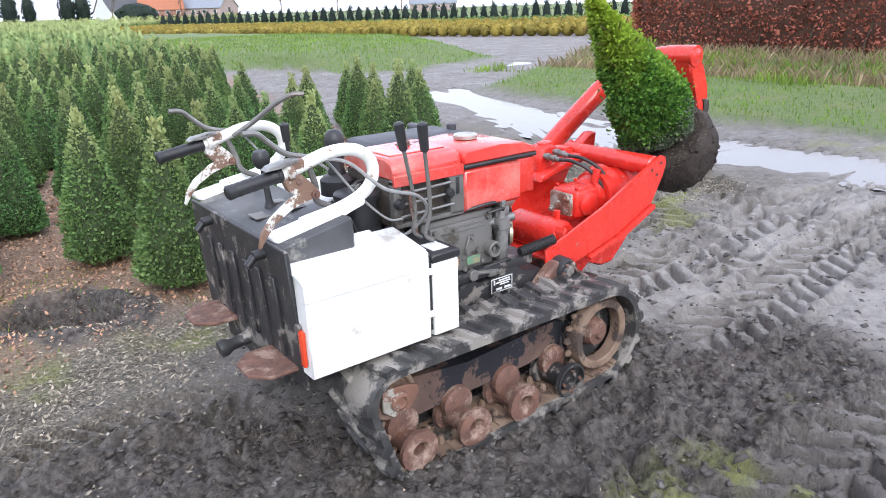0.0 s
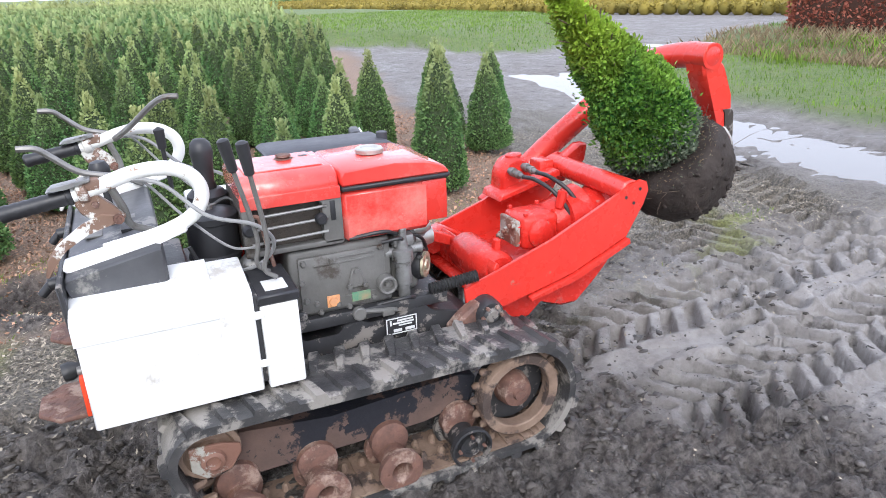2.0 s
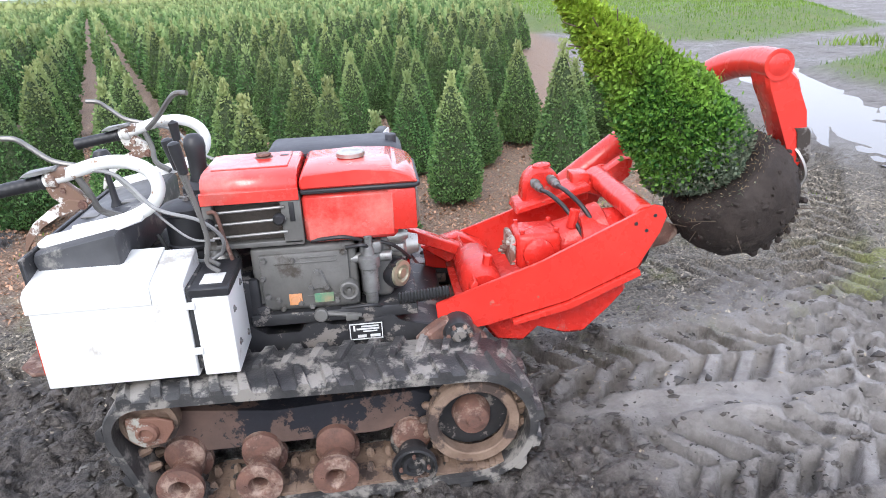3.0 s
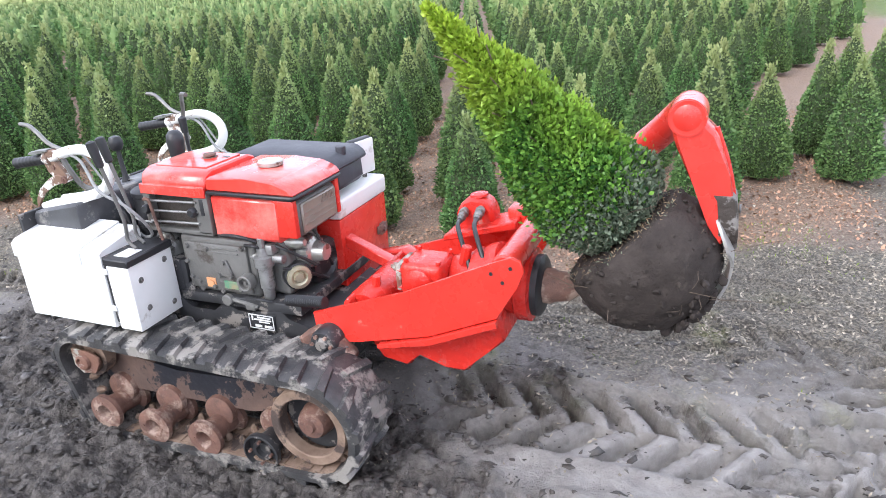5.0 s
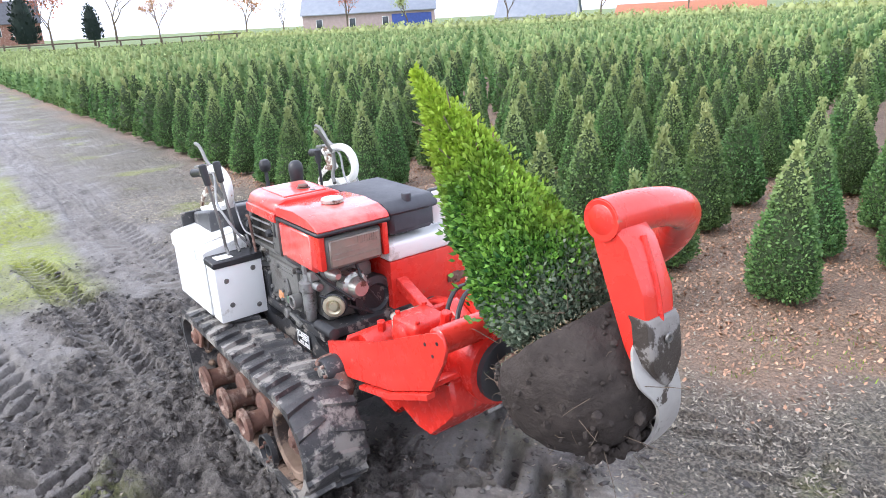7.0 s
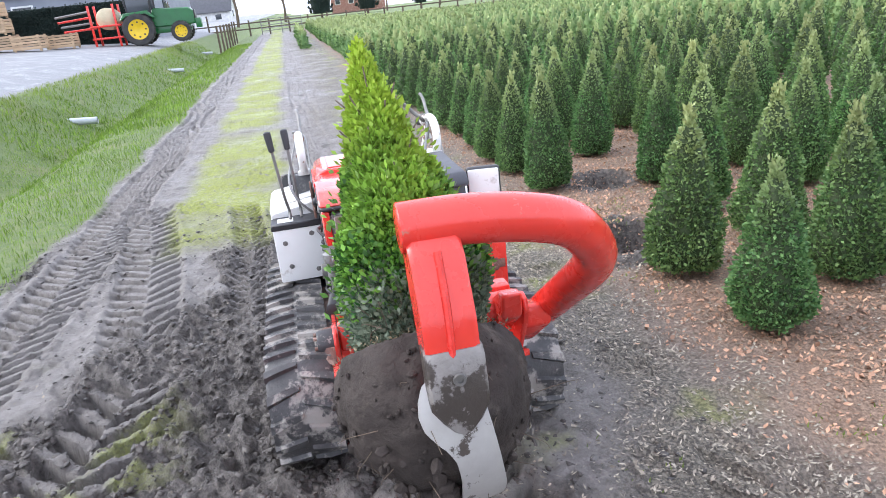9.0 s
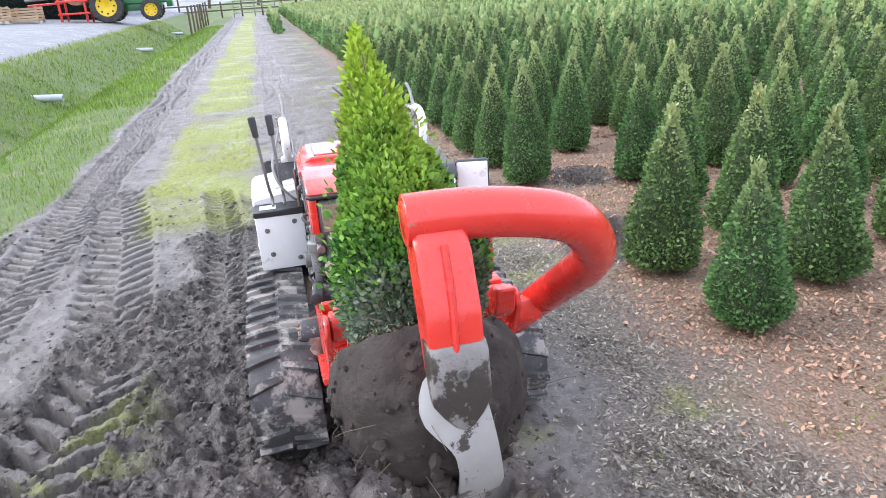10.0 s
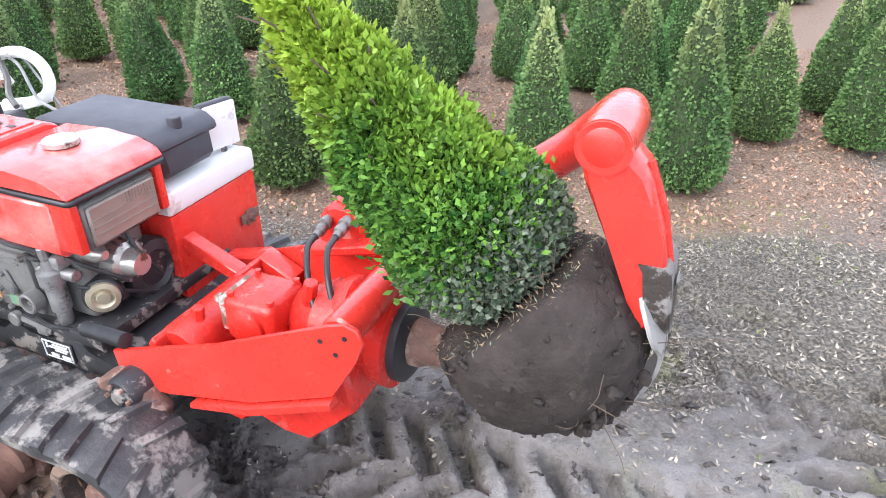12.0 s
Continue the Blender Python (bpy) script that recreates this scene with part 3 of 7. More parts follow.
gm.polygons.foreach_set("loop_total", np.full(len(quads), 4, dtype=np.int32))
gm.update()
gm.shade_smooth()
for nm, arr in (("grass", m_grass), ("yard", m_yard), ("litter", m_litter), ("chips", m_chips), ("moss", m_moss), ("turned", m_turned), ("slurry", step(GX + 0.8 * (fbm(GX, GY, 0.9, 111) - 0.5), 1.7, 2.9) * step(3.0 - GY, 0, 0.8) * (1 - m_grass))):
    gm.attributes.new(nm, "FLOAT", "POINT").data.foreach_set("value", arr.astype(np.float32).ravel())
gm.materials.append(ground_material())
tagged(new("ground", gm), "wet grey nursery mud with tyre prints, moss and leaf litter", "ground", kind="structure")


def ground_at(x, y):
    return float(height(np.array([float(x)]), np.array([float(y)]))[0][0])


def mesh_from(name, verts, faces, mats, mat_index=None, smooth=False):
    """A mesh from arrays of corners and equal-sized faces."""
    me = bpy.data.meshes.new(name)
    faces = np.asarray(faces)
    k = faces.shape[1]
    me.vertices.add(len(verts)); me.vertices.foreach_set("co", np.asarray(verts, dtype=np.float32).ravel())
    me.loops.add(faces.size); me.loops.foreach_set("vertex_index", faces.astype(np.int32).ravel())
    me.polygons.add(len(faces))
    me.polygons.foreach_set("loop_start", np.arange(0, faces.size, k, dtype=np.int32))
    me.polygons.foreach_set("loop_total", np.full(len(faces), k, dtype=np.int32))
    for m in mats:
        me.materials.append(m)
    if mat_index is not None:
        me.polygons.foreach_set("material_index", np.asarray(mat_index, dtype=np.int32))
    me.update()
    if smooth:
        me.shade_smooth()
    return me


def leaves(rng, centres, normals, length, width, spread=0.7, up=0.0):
    """Folded leaf blades (four corners each) set on a surface, pointing mostly along its normals."""
    n = len(centres)
    d = normals + spread * rng.normal(size=(n, 3)) + np.array([0, 0, up])
    d /= np.linalg.norm(d, axis=1, keepdims=True)
    r = rng.normal(size=(n, 3))
    s = np.cross(d, r); s /= np.linalg.norm(s, axis=1, keepdims=True)
    f = np.cross(d, s)
    ln = (length * rng.uniform(0.7, 1.3, n))[:, None]
    wd = (width * rng.uniform(0.7, 1.3, n))[:, None]
    a = centres
    v = np.stack([a, a + d * ln * 0.5 + s * wd * 0.5 + f * wd * 0.12, a + d * ln, a + d * ln * 0.5 - s * wd * 0.5 + f * wd * 0.12], 1).reshape(-1, 3)
    return v, np.arange(4 * n).reshape(-1, 4)


# ---- the cone shrubs of the nursery field ----
def cone_radius(s):
    return np.interp(s, [0, 0.05, 0.2, 0.5, 0.75, 0.9, 1.0], [0.172, 0.2, 0.202, 0.15, 0.096, 0.058, 0.02])


def crown_mesh(name, seed, count, length, width, tall, core_rings=9, seg=14, mat=None):
    rng = np.random.default_rng(seed)
    lump = rng.uniform(0, 6.28, 6)

    def rad(s, a):
        return cone_radius(s) * (1 + 0.07 * np.sin(3 * a + lump[0]) + 0.06 * np.sin(5 * a + 9 * s + lump[1]) + 0.05 * np.sin(2 * a - 14 * s + lump[2]))
    s = 1 - np.sqrt(rng.uniform(0.0, 1.0, count))
    s = np.clip(s * 1.03, 0, 1)
    a = rng.uniform(0, 2 * math.pi, count)
    deep = rng.uniform(0.78, 1.0, count)
    r = rad(s, a) * deep
    c = np.stack([r * np.cos(a), r * np.sin(a), 0.045 + s * (tall - 0.045)], 1)
    nrm = np.stack([np.cos(a), np.sin(a), np.full(count, 0.35)], 1)
    v, f = leaves(rng, c - nrm * length * 0.4, nrm, length, width, 0.75, 0.25)
    # stray shoots at the top
    sh = max(6, count // 60)
    ha = rng.uniform(0, 6.28, sh); hr = rng.uniform(0, 0.035, sh)
    c2 = np.stack([hr * np.cos(ha), hr * np.sin(ha), tall * rng.uniform(0.93, 1.06, sh)], 1)
    v2, f2 = leaves(rng, c2, np.tile([0, 0, 1.0], (sh, 1)), length * 1.3, width, 0.6, 0.6)
    # dark solid cone behind the leaves stands for the shade inside the crown
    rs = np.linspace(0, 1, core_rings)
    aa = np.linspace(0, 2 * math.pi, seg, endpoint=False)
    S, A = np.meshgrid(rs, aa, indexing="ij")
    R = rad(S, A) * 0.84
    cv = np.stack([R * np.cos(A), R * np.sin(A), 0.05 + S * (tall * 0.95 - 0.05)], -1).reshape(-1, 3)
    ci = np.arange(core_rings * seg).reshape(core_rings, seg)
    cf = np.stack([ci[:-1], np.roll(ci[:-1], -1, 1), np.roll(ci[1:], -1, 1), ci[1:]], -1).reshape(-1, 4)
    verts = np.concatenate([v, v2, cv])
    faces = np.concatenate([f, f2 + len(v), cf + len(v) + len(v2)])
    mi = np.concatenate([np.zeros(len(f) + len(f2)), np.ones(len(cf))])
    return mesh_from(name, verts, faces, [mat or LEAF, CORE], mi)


def trunk_mesh(tall):
    bm = B()
    rod(bm, (0, 0, -0.06), (0, 0, 0.12), 0.014, 0.011, 8)
    for k in range(5):
        a = 1.26 * k + tall
        pipe(bm, [(0, 0, 0.03), (0.05 * math.cos(a), 0.05 * math.sin(a), 0.08), (0.1 * math.cos(a), 0.1 * math.sin(a), 0.16)], 0.006, 5, 3, 0.003)
    return finish(bm, "trunk", TWIG)


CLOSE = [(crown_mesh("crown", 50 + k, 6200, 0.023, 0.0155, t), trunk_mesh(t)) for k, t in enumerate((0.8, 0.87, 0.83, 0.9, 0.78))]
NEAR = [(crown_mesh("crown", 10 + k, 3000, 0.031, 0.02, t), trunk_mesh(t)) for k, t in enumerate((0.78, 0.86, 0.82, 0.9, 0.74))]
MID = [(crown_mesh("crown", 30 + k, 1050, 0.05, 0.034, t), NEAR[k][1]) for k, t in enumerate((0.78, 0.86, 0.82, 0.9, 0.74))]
# the first rows, shrub by shrub; behind them the rows run on evenly
FRONT = ((1.7, 3.79), (0.96, 3.79), (-1.0, 3.73), (-1.67, 3.67), (2.97, 4.54), (2.19, 4.46), (1.4, 4.45), (0.72, 4.5), (-0.03, 4.5), (-0.7, 4.58),
         (3.89, 5.53), (3.32, 5.46), (2.48, 5.44), (1.96, 5.3), (1.15, 5.29), (0.38, 5.45), (3.73, 6.13), (3.0, 6.1), (2.52, 6.02), (2.1, 6.12),
         (0.95, 6.1), (1.5, 6.15), (4.47, 6.48), (3.98, 6.87), (1.47, 6.96), (0.63, 7.04), (4.35, 7.75), (3.07, 7.95))
spots = [(math.hypot(x - 2.2, y - 2.0), x, y) for x, y in FRONT]
rs = random.Random(4)
for k in range(0, 62):
    y = 3.68 + 0.83 * k
    for i in range(-90, 60):
        x = 1.82 + 0.69 * i - 0.3 * k
        x, yy = x + rs.uniform(-0.045, 0.045), y + rs.uniform(-0.05, 0.05)
        miss = rs.random()
        if x > field_edge(yy) - 0.12 or x < -58 or (k > 0 and miss < 0.015):
            continue
        if min(math.hypot(x - hx, yy - hy) for hx, hy in ((0.33, 3.8), (-0.3, 3.68), (-0.95, 4.25))) < 0.4:
            continue
        if min(math.hypot(x - fx, yy - fy) for fx, fy in FRONT) < 0.44:
            continue
        spots.append((math.hypot(x - 2.2, (yy - 2.0)), x, yy))
for k in range(26):  # a single row stands apart beside the track
    spots.append((40.0, -27.0 - 0.69 * k, 2.55))
spots.sort()
far_v, far_f = [], []
base = None
for j, (d, x, y) in enumerate(spots[:300]):
    crown, trunk = (CLOSE if j < 44 else NEAR if j < 120 else MID)[rs.randrange(5)]
    root = thing("cone_shrub", (x, y, ground_at(x, y)), "clipped green evergreen shrub, cone-shaped, rooted in leaf litter", "shrub", "clipped cone shrubs in the field")
    sc = rs.uniform(0.92, 1.08)
    root.scale = (sc, sc, sc * rs.uniform(0.94, 1.06))
    root.rotation_euler = (rs.uniform(-0.03, 0.03), rs.uniform(-0.03, 0.03), rs.uniform(0, 6.28))
    for nm, me in (("crown", crown), ("trunk", trunk)):
        ob = new(nm, me)
        ob.parent = root


def far_crown(rng, count, length, seg, rings, tall):
    s = 1 - np.sqrt(rng.uniform(0, 1, count)); a = rng.uniform(0, 6.28, count)
    r = cone_radius(s)
    c = np.stack([r * np.cos(a), r * np.sin(a), 0.04 + s * (tall - 0.04)], 1)
    nrm = np.stack([np.cos(a), np.sin(a), np.full(count, 0.4)], 1)
    v, f = leaves(rng, c - nrm * length * 0.4, nrm, length, length * 0.62, 0.7, 0.3)
    rs_ = np.linspace(0, 1, rings); aa = np.linspace(0, 6.283, seg, endpoint=False)
    S, A = np.meshgrid(rs_, aa, indexing="ij")
    R = cone_radius(S) * 0.9 * (1 + 0.12 * np.sin(3 * A + 7 * S))
    cv = np.stack([R * np.cos(A), R * np.sin(A), 0.02 + S * tall * 0.95], -1).reshape(-1, 3)
    ci = np.arange(rings * seg).reshape(rings, seg)
    cf = np.stack([ci[:-1], np.roll(ci[:-1], -1, 1), np.roll(ci[1:], -1, 1), ci[1:]], -1).reshape(-1, 4)
    return np.concatenate([v, cv]), np.concatenate([f, cf + len(v)]), np.concatenate([np.zeros(len(f)), np.ones(len(cf))])


def scatter(name, protos, places, mats, label, category, seed, lo=0.92, hi=1.1):
    """Many copies of small prototypes joined into one uncountable stand."""
    rng = np.random.default_rng(seed)
    V, F, M, off = [], [], [], 0
    for x, y, z in places:
        v, f, mi = protos[rng.integers(len(protos))]
        a, sc = rng.uniform(0, 6.28), rng.uniform(lo, hi)
        c, s_ = math.cos(a) * sc, math.sin(a) * sc
        w = np.stack([v[:, 0] * c - v[:, 1] * s_ + x, v[:, 0] * s_ + v[:, 1] * c + y, v[:, 2] * sc + z], 1)
        V.append(w); F.append(f + off); M.append(mi); off += len(v)
    return tagged(new(name, mesh_from(name, np.concatenate(V), np.concatenate(F), mats, np.concatenate(M))), label, category, kind="stuff")


rng0 = np.random.default_rng(3)
rest = spots[300:]
P2 = [far_crown(rng0, 190, 0.085, 8, 5, t) for t in (0.78, 0.84, 0.88)]
P3 = [far_crown(rng0, 48, 0.15, 6, 4, t) for t in (0.8, 0.86, 0.9)]


def heights(pts):
    a = np.array([p[1] for p in pts]); b = np.array([p[2] for p in pts])
    return list(zip(a, b, height(a, b)[0]))


scatter("cone_shrub_rows", P2, heights([p for p in rest if p[0] < 19]), [LEAF_FAR, LEAF_FAR], "rows of clipped green cone shrubs further off", "shrubs", 1)
scatter("distant_shrub_rows", P3, heights([p for p in rest if p[0] >= 19]), [LEAF_FAR, LEAF_FAR], "distant rows of clipped green cone shrubs", "shrubs", 2)


# ---- the tracked tree digger ----
MACHINE = thing("tracked_tree_digger", (1.45, 2.1, 0.0), "small red, white and black tracked tree-digging machine standing in mud", "machine")
YC = 2.115


def tangent_loop(circles, step_len=0.02):
    """The outline of a belt round circles (x, z, r), as points with outward normals."""
    pts = []
    for x, z, r in circles:
        pts += [(x + r * math.cos(a), z + r * math.sin(a)) for a in np.linspace(0, 2 * math.pi, 90, endpoint=False)]
    pts = sorted(set((round(a, 5), round(b, 5)) for a, b in pts))

    def half(ps):
        h = []
        for q in ps:
            while len(h) > 1 and (h[-1][0] - h[-2][0]) * (q[1] - h[-2][1]) - (h[-1][1] - h[-2][1]) * (q[0] - h[-2][0]) <= 0:
                h.pop()
            h.append(q)
        return h[:-1]
    hull = half(pts) + half(pts[::-1])
    hull = np.array(hull + [hull[0]])
    seg = np.hypot(*np.diff(hull, axis=0).T)
    s = np.concatenate([[0], np.cumsum(seg)])
    n = int(s[-1] / step_len)
    t = np.linspace(0, s[-1], n, endpoint=False)
    p = np.stack([np.interp(t, s, hull[:, 0]), np.interp(t, s, hull[:, 1])], 1)
    tang = np.roll(p, -1, 0) - np.roll(p, 1, 0)
    tang /= np.linalg.norm(tang, axis=1, keepdims=True)
    return p, np.stack([tang[:, 1], -tang[:, 0]], 1), tang


CIRCLES = [(0.95, 0.295, 0.085), (1.01, 0.085, 0.078), (1.895, 0.2, 0.168)]


def track(y_out, side):
    """One rubber track with its sprocket, idler, rollers and frame; side +1: the outside faces -y."""
    y_in = y_out + 0.235 * side
    lo, hi = min(y_out, y_in), max(y_out, y_in)
    p, nrm, tang = tangent_loop(CIRCLES)
    n = len(p)
    bm = B()
    rows = []
    for i in range(n):
        x, z = p[i]
        a, b = nrm[i]
        prof = [(-0.002, lo), (0.022, lo), (0.028, lo + 0.012), (0.028, hi - 0.012), (0.022, hi), (-0.002, hi)]
        rows.append([bm.verts.new((x + a * h, y, z + b * h)) for h, y in prof])
    for i in range(n):
        q, r = rows[i], rows[(i + 1) % n]
        for k in range(6):
            bm.faces.new((q[k], q[(k + 1) % 6], r[(k + 1) % 6], r[k]))
    belt = part("track_belt", bm, RUBBER, MACHINE, "muddy black rubber track belt")
    pitch = 4
    for i in range(0, n - 1, pitch):
        for half in (0, 1):
            j = (i + (pitch // 2) * half) % n
            if half == 0:
                ya, yb = lo - 0.002, lo + 0.112
            else:
                ya, yb = hi + 0.002, hi - 0.112
            x, z = p[j]
            a, b = nrm[j]
            tx, tz = tang[j]
            lugs = B()
            ring = []
            for yy, shift, wide, tall in ((ya, -0.012, 0.022, 0.038 + 0.004 * rs.random()), (0.5 * (ya + yb), 0.004, 0.02, 0.042 + 0.004 * rs.random()), (yb, 0.018, 0.014, 0.04)):
                ring.append([lugs.verts.new((x + tx * (shift + w) + a * h, yy, z + tz * (shift + w) + b * h)) for w, h in ((-wide, 0.02), (-wide * 0.62, tall), (wide * 0.62, tall), (wide, 0.02))])
            for q, r in zip(ring, ring[1:]):
                for k in range(4):
                    lugs.faces.new((q[k], q[(k + 1) % 4], r[(k + 1) % 4], r[k]))
            lugs.faces.new(ring[0]); lugs.faces.new(ring[-1])
            part("tread_lug", lugs, RUBBER, belt, smooth=25)
    guides = B()
    for i in range(0, n - 1, 3):
        x, z = p[i]
        a, b = nrm[i]
        yc = 0.5 * (lo + hi)
        for dy in (-0.035, 0.035):
            lathe(guides, (x - a * 0.0, yc + dy, z - b * 0.0), (-a, 0, -b), [(0, 0.016), (0.03, 0.012), (0.038, 0.006)], 6)
    tagged(part("guide_teeth", guides, RUST_TAN, belt), kind="stuff")
    mud_in = B()
    for i in range(0, n - 1):
        x, z = p[i]
        if z < 0.06:
            a, b = nrm[i]
            box(mud_in, x - 0.012, x + 0.012, lo + 0.02, hi - 0.02, z - 0.002, z + 0.006 + 0.008 * rs.random(), 0)
    part("dried_mud", mud_in, RUST_TAN, belt, "brown dried mud inside the belt")
    # spool-shaped rollers
    face = -side
    for k, (rx, rz) in enumerate(((1.015, 0.088), (1.243, 0.076), (1.47, 0.076), (1.707, 0.076))):
        bm = B()
        y0 = y_out + 0.004 * side
        s_ = side
        dark = k == 3
        r = 0.069
        lathe(bm, (rx, y0, rz), (0, s_, 0), [(0.06, 0.0), (0.06, 0.022), (0.006, 0.028), (0.0, 0.034), (0.0, 0.05), (0.004, r), (0.022, r), (0.03, 0.05), (0.075, 0.042), (0.13, 0.05), (0.138, r), (0.158, r), (0.16, 0.03), (0.2, 0.02)] if not dark else
              [(0.03, 0.0), (0.03, 0.022), (0.012, 0.024), (0.012, 0.036), (0.03, 0.04), (0.03, 0.058), (0.0, 0.062), (0.002, r), (0.022, r), (0.03, 0.05), (0.075, 0.042), (0.13, 0.05), (0.138, r), (0.158, r), (0.16, 0.03), (0.2, 0.02)], 28)
        roller = part("track_roller", bm, BLACK if dark else RUST, MACHINE, "newer black track roller" if dark else "rusty spool-shaped track roller")
        bm = B()
        for a in np.linspace(0, 2 * math.pi, 5)[:-1]:
            rod(bm, (rx + 0.042 * math.cos(a), y0 - 0.003 * side, rz + 0.042 * math.sin(a)), (rx + 0.042 * math.cos(a), y0 + 0.01 * side, rz + 0.042 * math.sin(a)), 0.006, seg=6)
        parts("bolt", bm, RUST, roller)
    # idler
    bm = B()
    lathe(bm, (0.952, y_out + 0.05 * side, 0.295), (0, side, 0), [(0, 0.0), (0.0, 0.03), (0.01, 0.034), (0.012, 0.06), (0.0, 0.068), (0.004, 0.082), (0.05, 0.082), (0.06, 0.05), (0.11, 0.05), (0.12, 0.082), (0.15, 0.08), (0.15, 0.0)], 28)
    idler = part("idler_wheel", bm, RUST_TAN, MACHINE, "rusty track idler wheel")
    bm = B()
    prism(bm, [(0.9, 0.265), (0.935, 0.235), (1.0, 0.245), (1.03, 0.29), (1.03, 0.315), (0.985, 0.33), (0.9, 0.335)], y_out + 0.026 * side, y_out + 0.036 * side)
    lathe(bm, (0.955, y_out + 0.025 * side, 0.288), (0, -side, 0), [(0, 0.034), (0.012, 0.03), (0.016, 0.02), (0.006, 0.016), (0.006, 0.0)], 20)
    part("bearing_plate", bm, CHIPPED, idler, "rusty bearing plate with flaking pale paint")
    # drive sprocket: ring, spokes, hub and teeth
    bm = B()
    lathe(bm, (1.895, y_out + 0.03 * side, 0.2), (0, side, 0), [(0.004, 0.108), (0.0, 0.112), (0.0, 0.138), (0.006, 0.142), (0.05, 0.142), (0.05, 0.11), (0.004, 0.108)], 48, False)
    ring = part("drive_sprocket", bm, RUST_TAN, MACHINE, "tan mud-caked drive sprocket ring")
    bm = B()
    lathe(bm, (1.895, y_out + 0.045 * side, 0.2), (0, side, 0), [(-0.012, 0.0), (-0.012, 0.018), (0.0, 0.022), (0.004, 0.048), (0.02, 0.055), (0.05, 0.06), (0.11, 0.07), (0.11, 0.0)], 28)
    part("hub", bm, RUST, ring)
    bm = B()
    for k in range(18):
        a = 2 * math.pi * k / 18
        c, s_ = math.cos(a), math.sin(a)
        lathe(bm, (1.895 + 0.13 * c, y_out + 0.075 * side, 0.2 + 0.13 * s_), (c, 0, s_), [(0, 0.016), (0.025, 0.012), (0.032, 0.005)], 8)
    parts("tooth", bm, RUST_TAN, ring)
    # black disc stands for the shade in the hollow round the hub
    bm = B()
    lathe(bm, (1.895, y_out + 0.1 * side, 0.2), (0, side, 0), [(0, 0.118), (0.03, 0.12), (0.03, 0.0)], 32)
    part("back_plate", bm, BLACK, ring)
    # beam that carries the rollers
    bm = B()
    prism(bm, [(0.93, 0.245), (0.97, 0.3), (1.3, 0.25), (1.72, 0.285), (1.78, 0.26), (1.76, 0.175), (1.6, 0.14), (1.0, 0.13), (0.93, 0.17)], y_out + 0.12 * side, y_out + 0.19 * side, 0.006)
    beam = part("track_beam", bm, FRAME, MACHINE, "rusty track beam with flaking black paint")
    for rx, rz in ((1.015, 0.088), (1.243, 0.076), (1.47, 0.076), (1.707, 0.076)):
        bm = B()
        lathe(bm, (rx, y_out + 0.095 * side, rz + 0.05), (0, side, 0), [(0, 0.05), (0.006, 0.06), (0.03, 0.062), (0.03, 0.0)], 24)
        part("roller_cap", bm, RUST, beam)


track(1.585, 1)
track(2.645, -1)

# chassis
bm = B()
prism(bm, [(0.86, 0.3), (0.86, 0.47), (1.24, 0.47), (1.28, 0.43), (1.385, 0.43), (1.4, 0.455), (1.46, 0.47), (1.485, 0.445), (1.53, 0.45), (1.68, 0.475), (1.70, 0.44), (1.80, 0.425), (1.86, 0.4), (1.86, 0.22), (1.0, 0.22)], 1.858, 2.372, 0.006)
chassis = part("chassis", bm, BLACK, MACHINE, "scuffed black chassis plate")
bm = B()
box(bm, 1.0, 1.9, 1.81, 1.86, 0.335, 0.375, 0.008)
box(bm, 1.0, 1.9, 2.37, 2.42, 0.335, 0.375, 0.008)
parts("fender_rail", bm, FRAME, chassis)
bm = B()
box(bm, 1.535, 1.645, 1.851, 1.856, 0.392, 0.452, 0.001, 1)
plate = part("maker_plate", bm, PLASTIC, MACHINE, "black rating plate with pale print")
bm = B()
for a, b, c, d in ((1.538, 1.642, 0.394, 0.397), (1.538, 1.642, 0.447, 0.45), (1.538, 1.541, 0.397, 0.447), (1.639, 1.642, 0.397, 0.447)):
    box(bm, a, b, 1.8485, 1.851, c, d, 0)
for a, b, c, d in ((1.575, 1.63, 0.437, 0.442), (1.56, 1.632, 0.428, 0.433), (1.58, 1.625, 0.42, 0.424), (1.55, 1.556, 0.425, 0.443), (1.562, 1.59, 0.401, 0.41), (1.602, 1.634, 0.401, 0.41)):
    box(bm, a, b, 1.8485, 1.851, c, d, 0)
parts("print_bar", bm, PRINT, plate)
bm = B()
prism(bm, [(1.78, 0.42), (1.74, 0.38), (1.80, 0.31), (1.95, 0.31), (1.98, 0.37), (1.92, 0.43), (1.84, 0.46)], 1.80, 1.86, 0.01)
part("pivot_bracket", bm, RUST, chassis)
for y0, s_ in ((1.80, -1), (2.43, 1)):
    bm = B()
    lathe(bm, (1.88, y0, 0.415), (0, s_, 0), [(0.03, 0.0), (0.03, 0.018), (0.02, 0.03), (0.02, 0.044), (0.008, 0.05), (-0.05, 0.052)], 24)
    pv = part("pivot_hub", bm, BLACK, chassis, "greasy black pivot hub")
    bm = B()
    for k in range(6):
        a = k * 1.047
        rod(bm, (1.88 + 0.035 * math.cos(a), y0 + 0.02 * s_, 0.415 + 0.035 * math.sin(a)), (1.88 + 0.035 * math.cos(a), y0 + 0.032 * s_, 0.415 + 0.035 * math.sin(a)), 0.007, seg=6)
    parts("bolt", bm, RUST, pv)

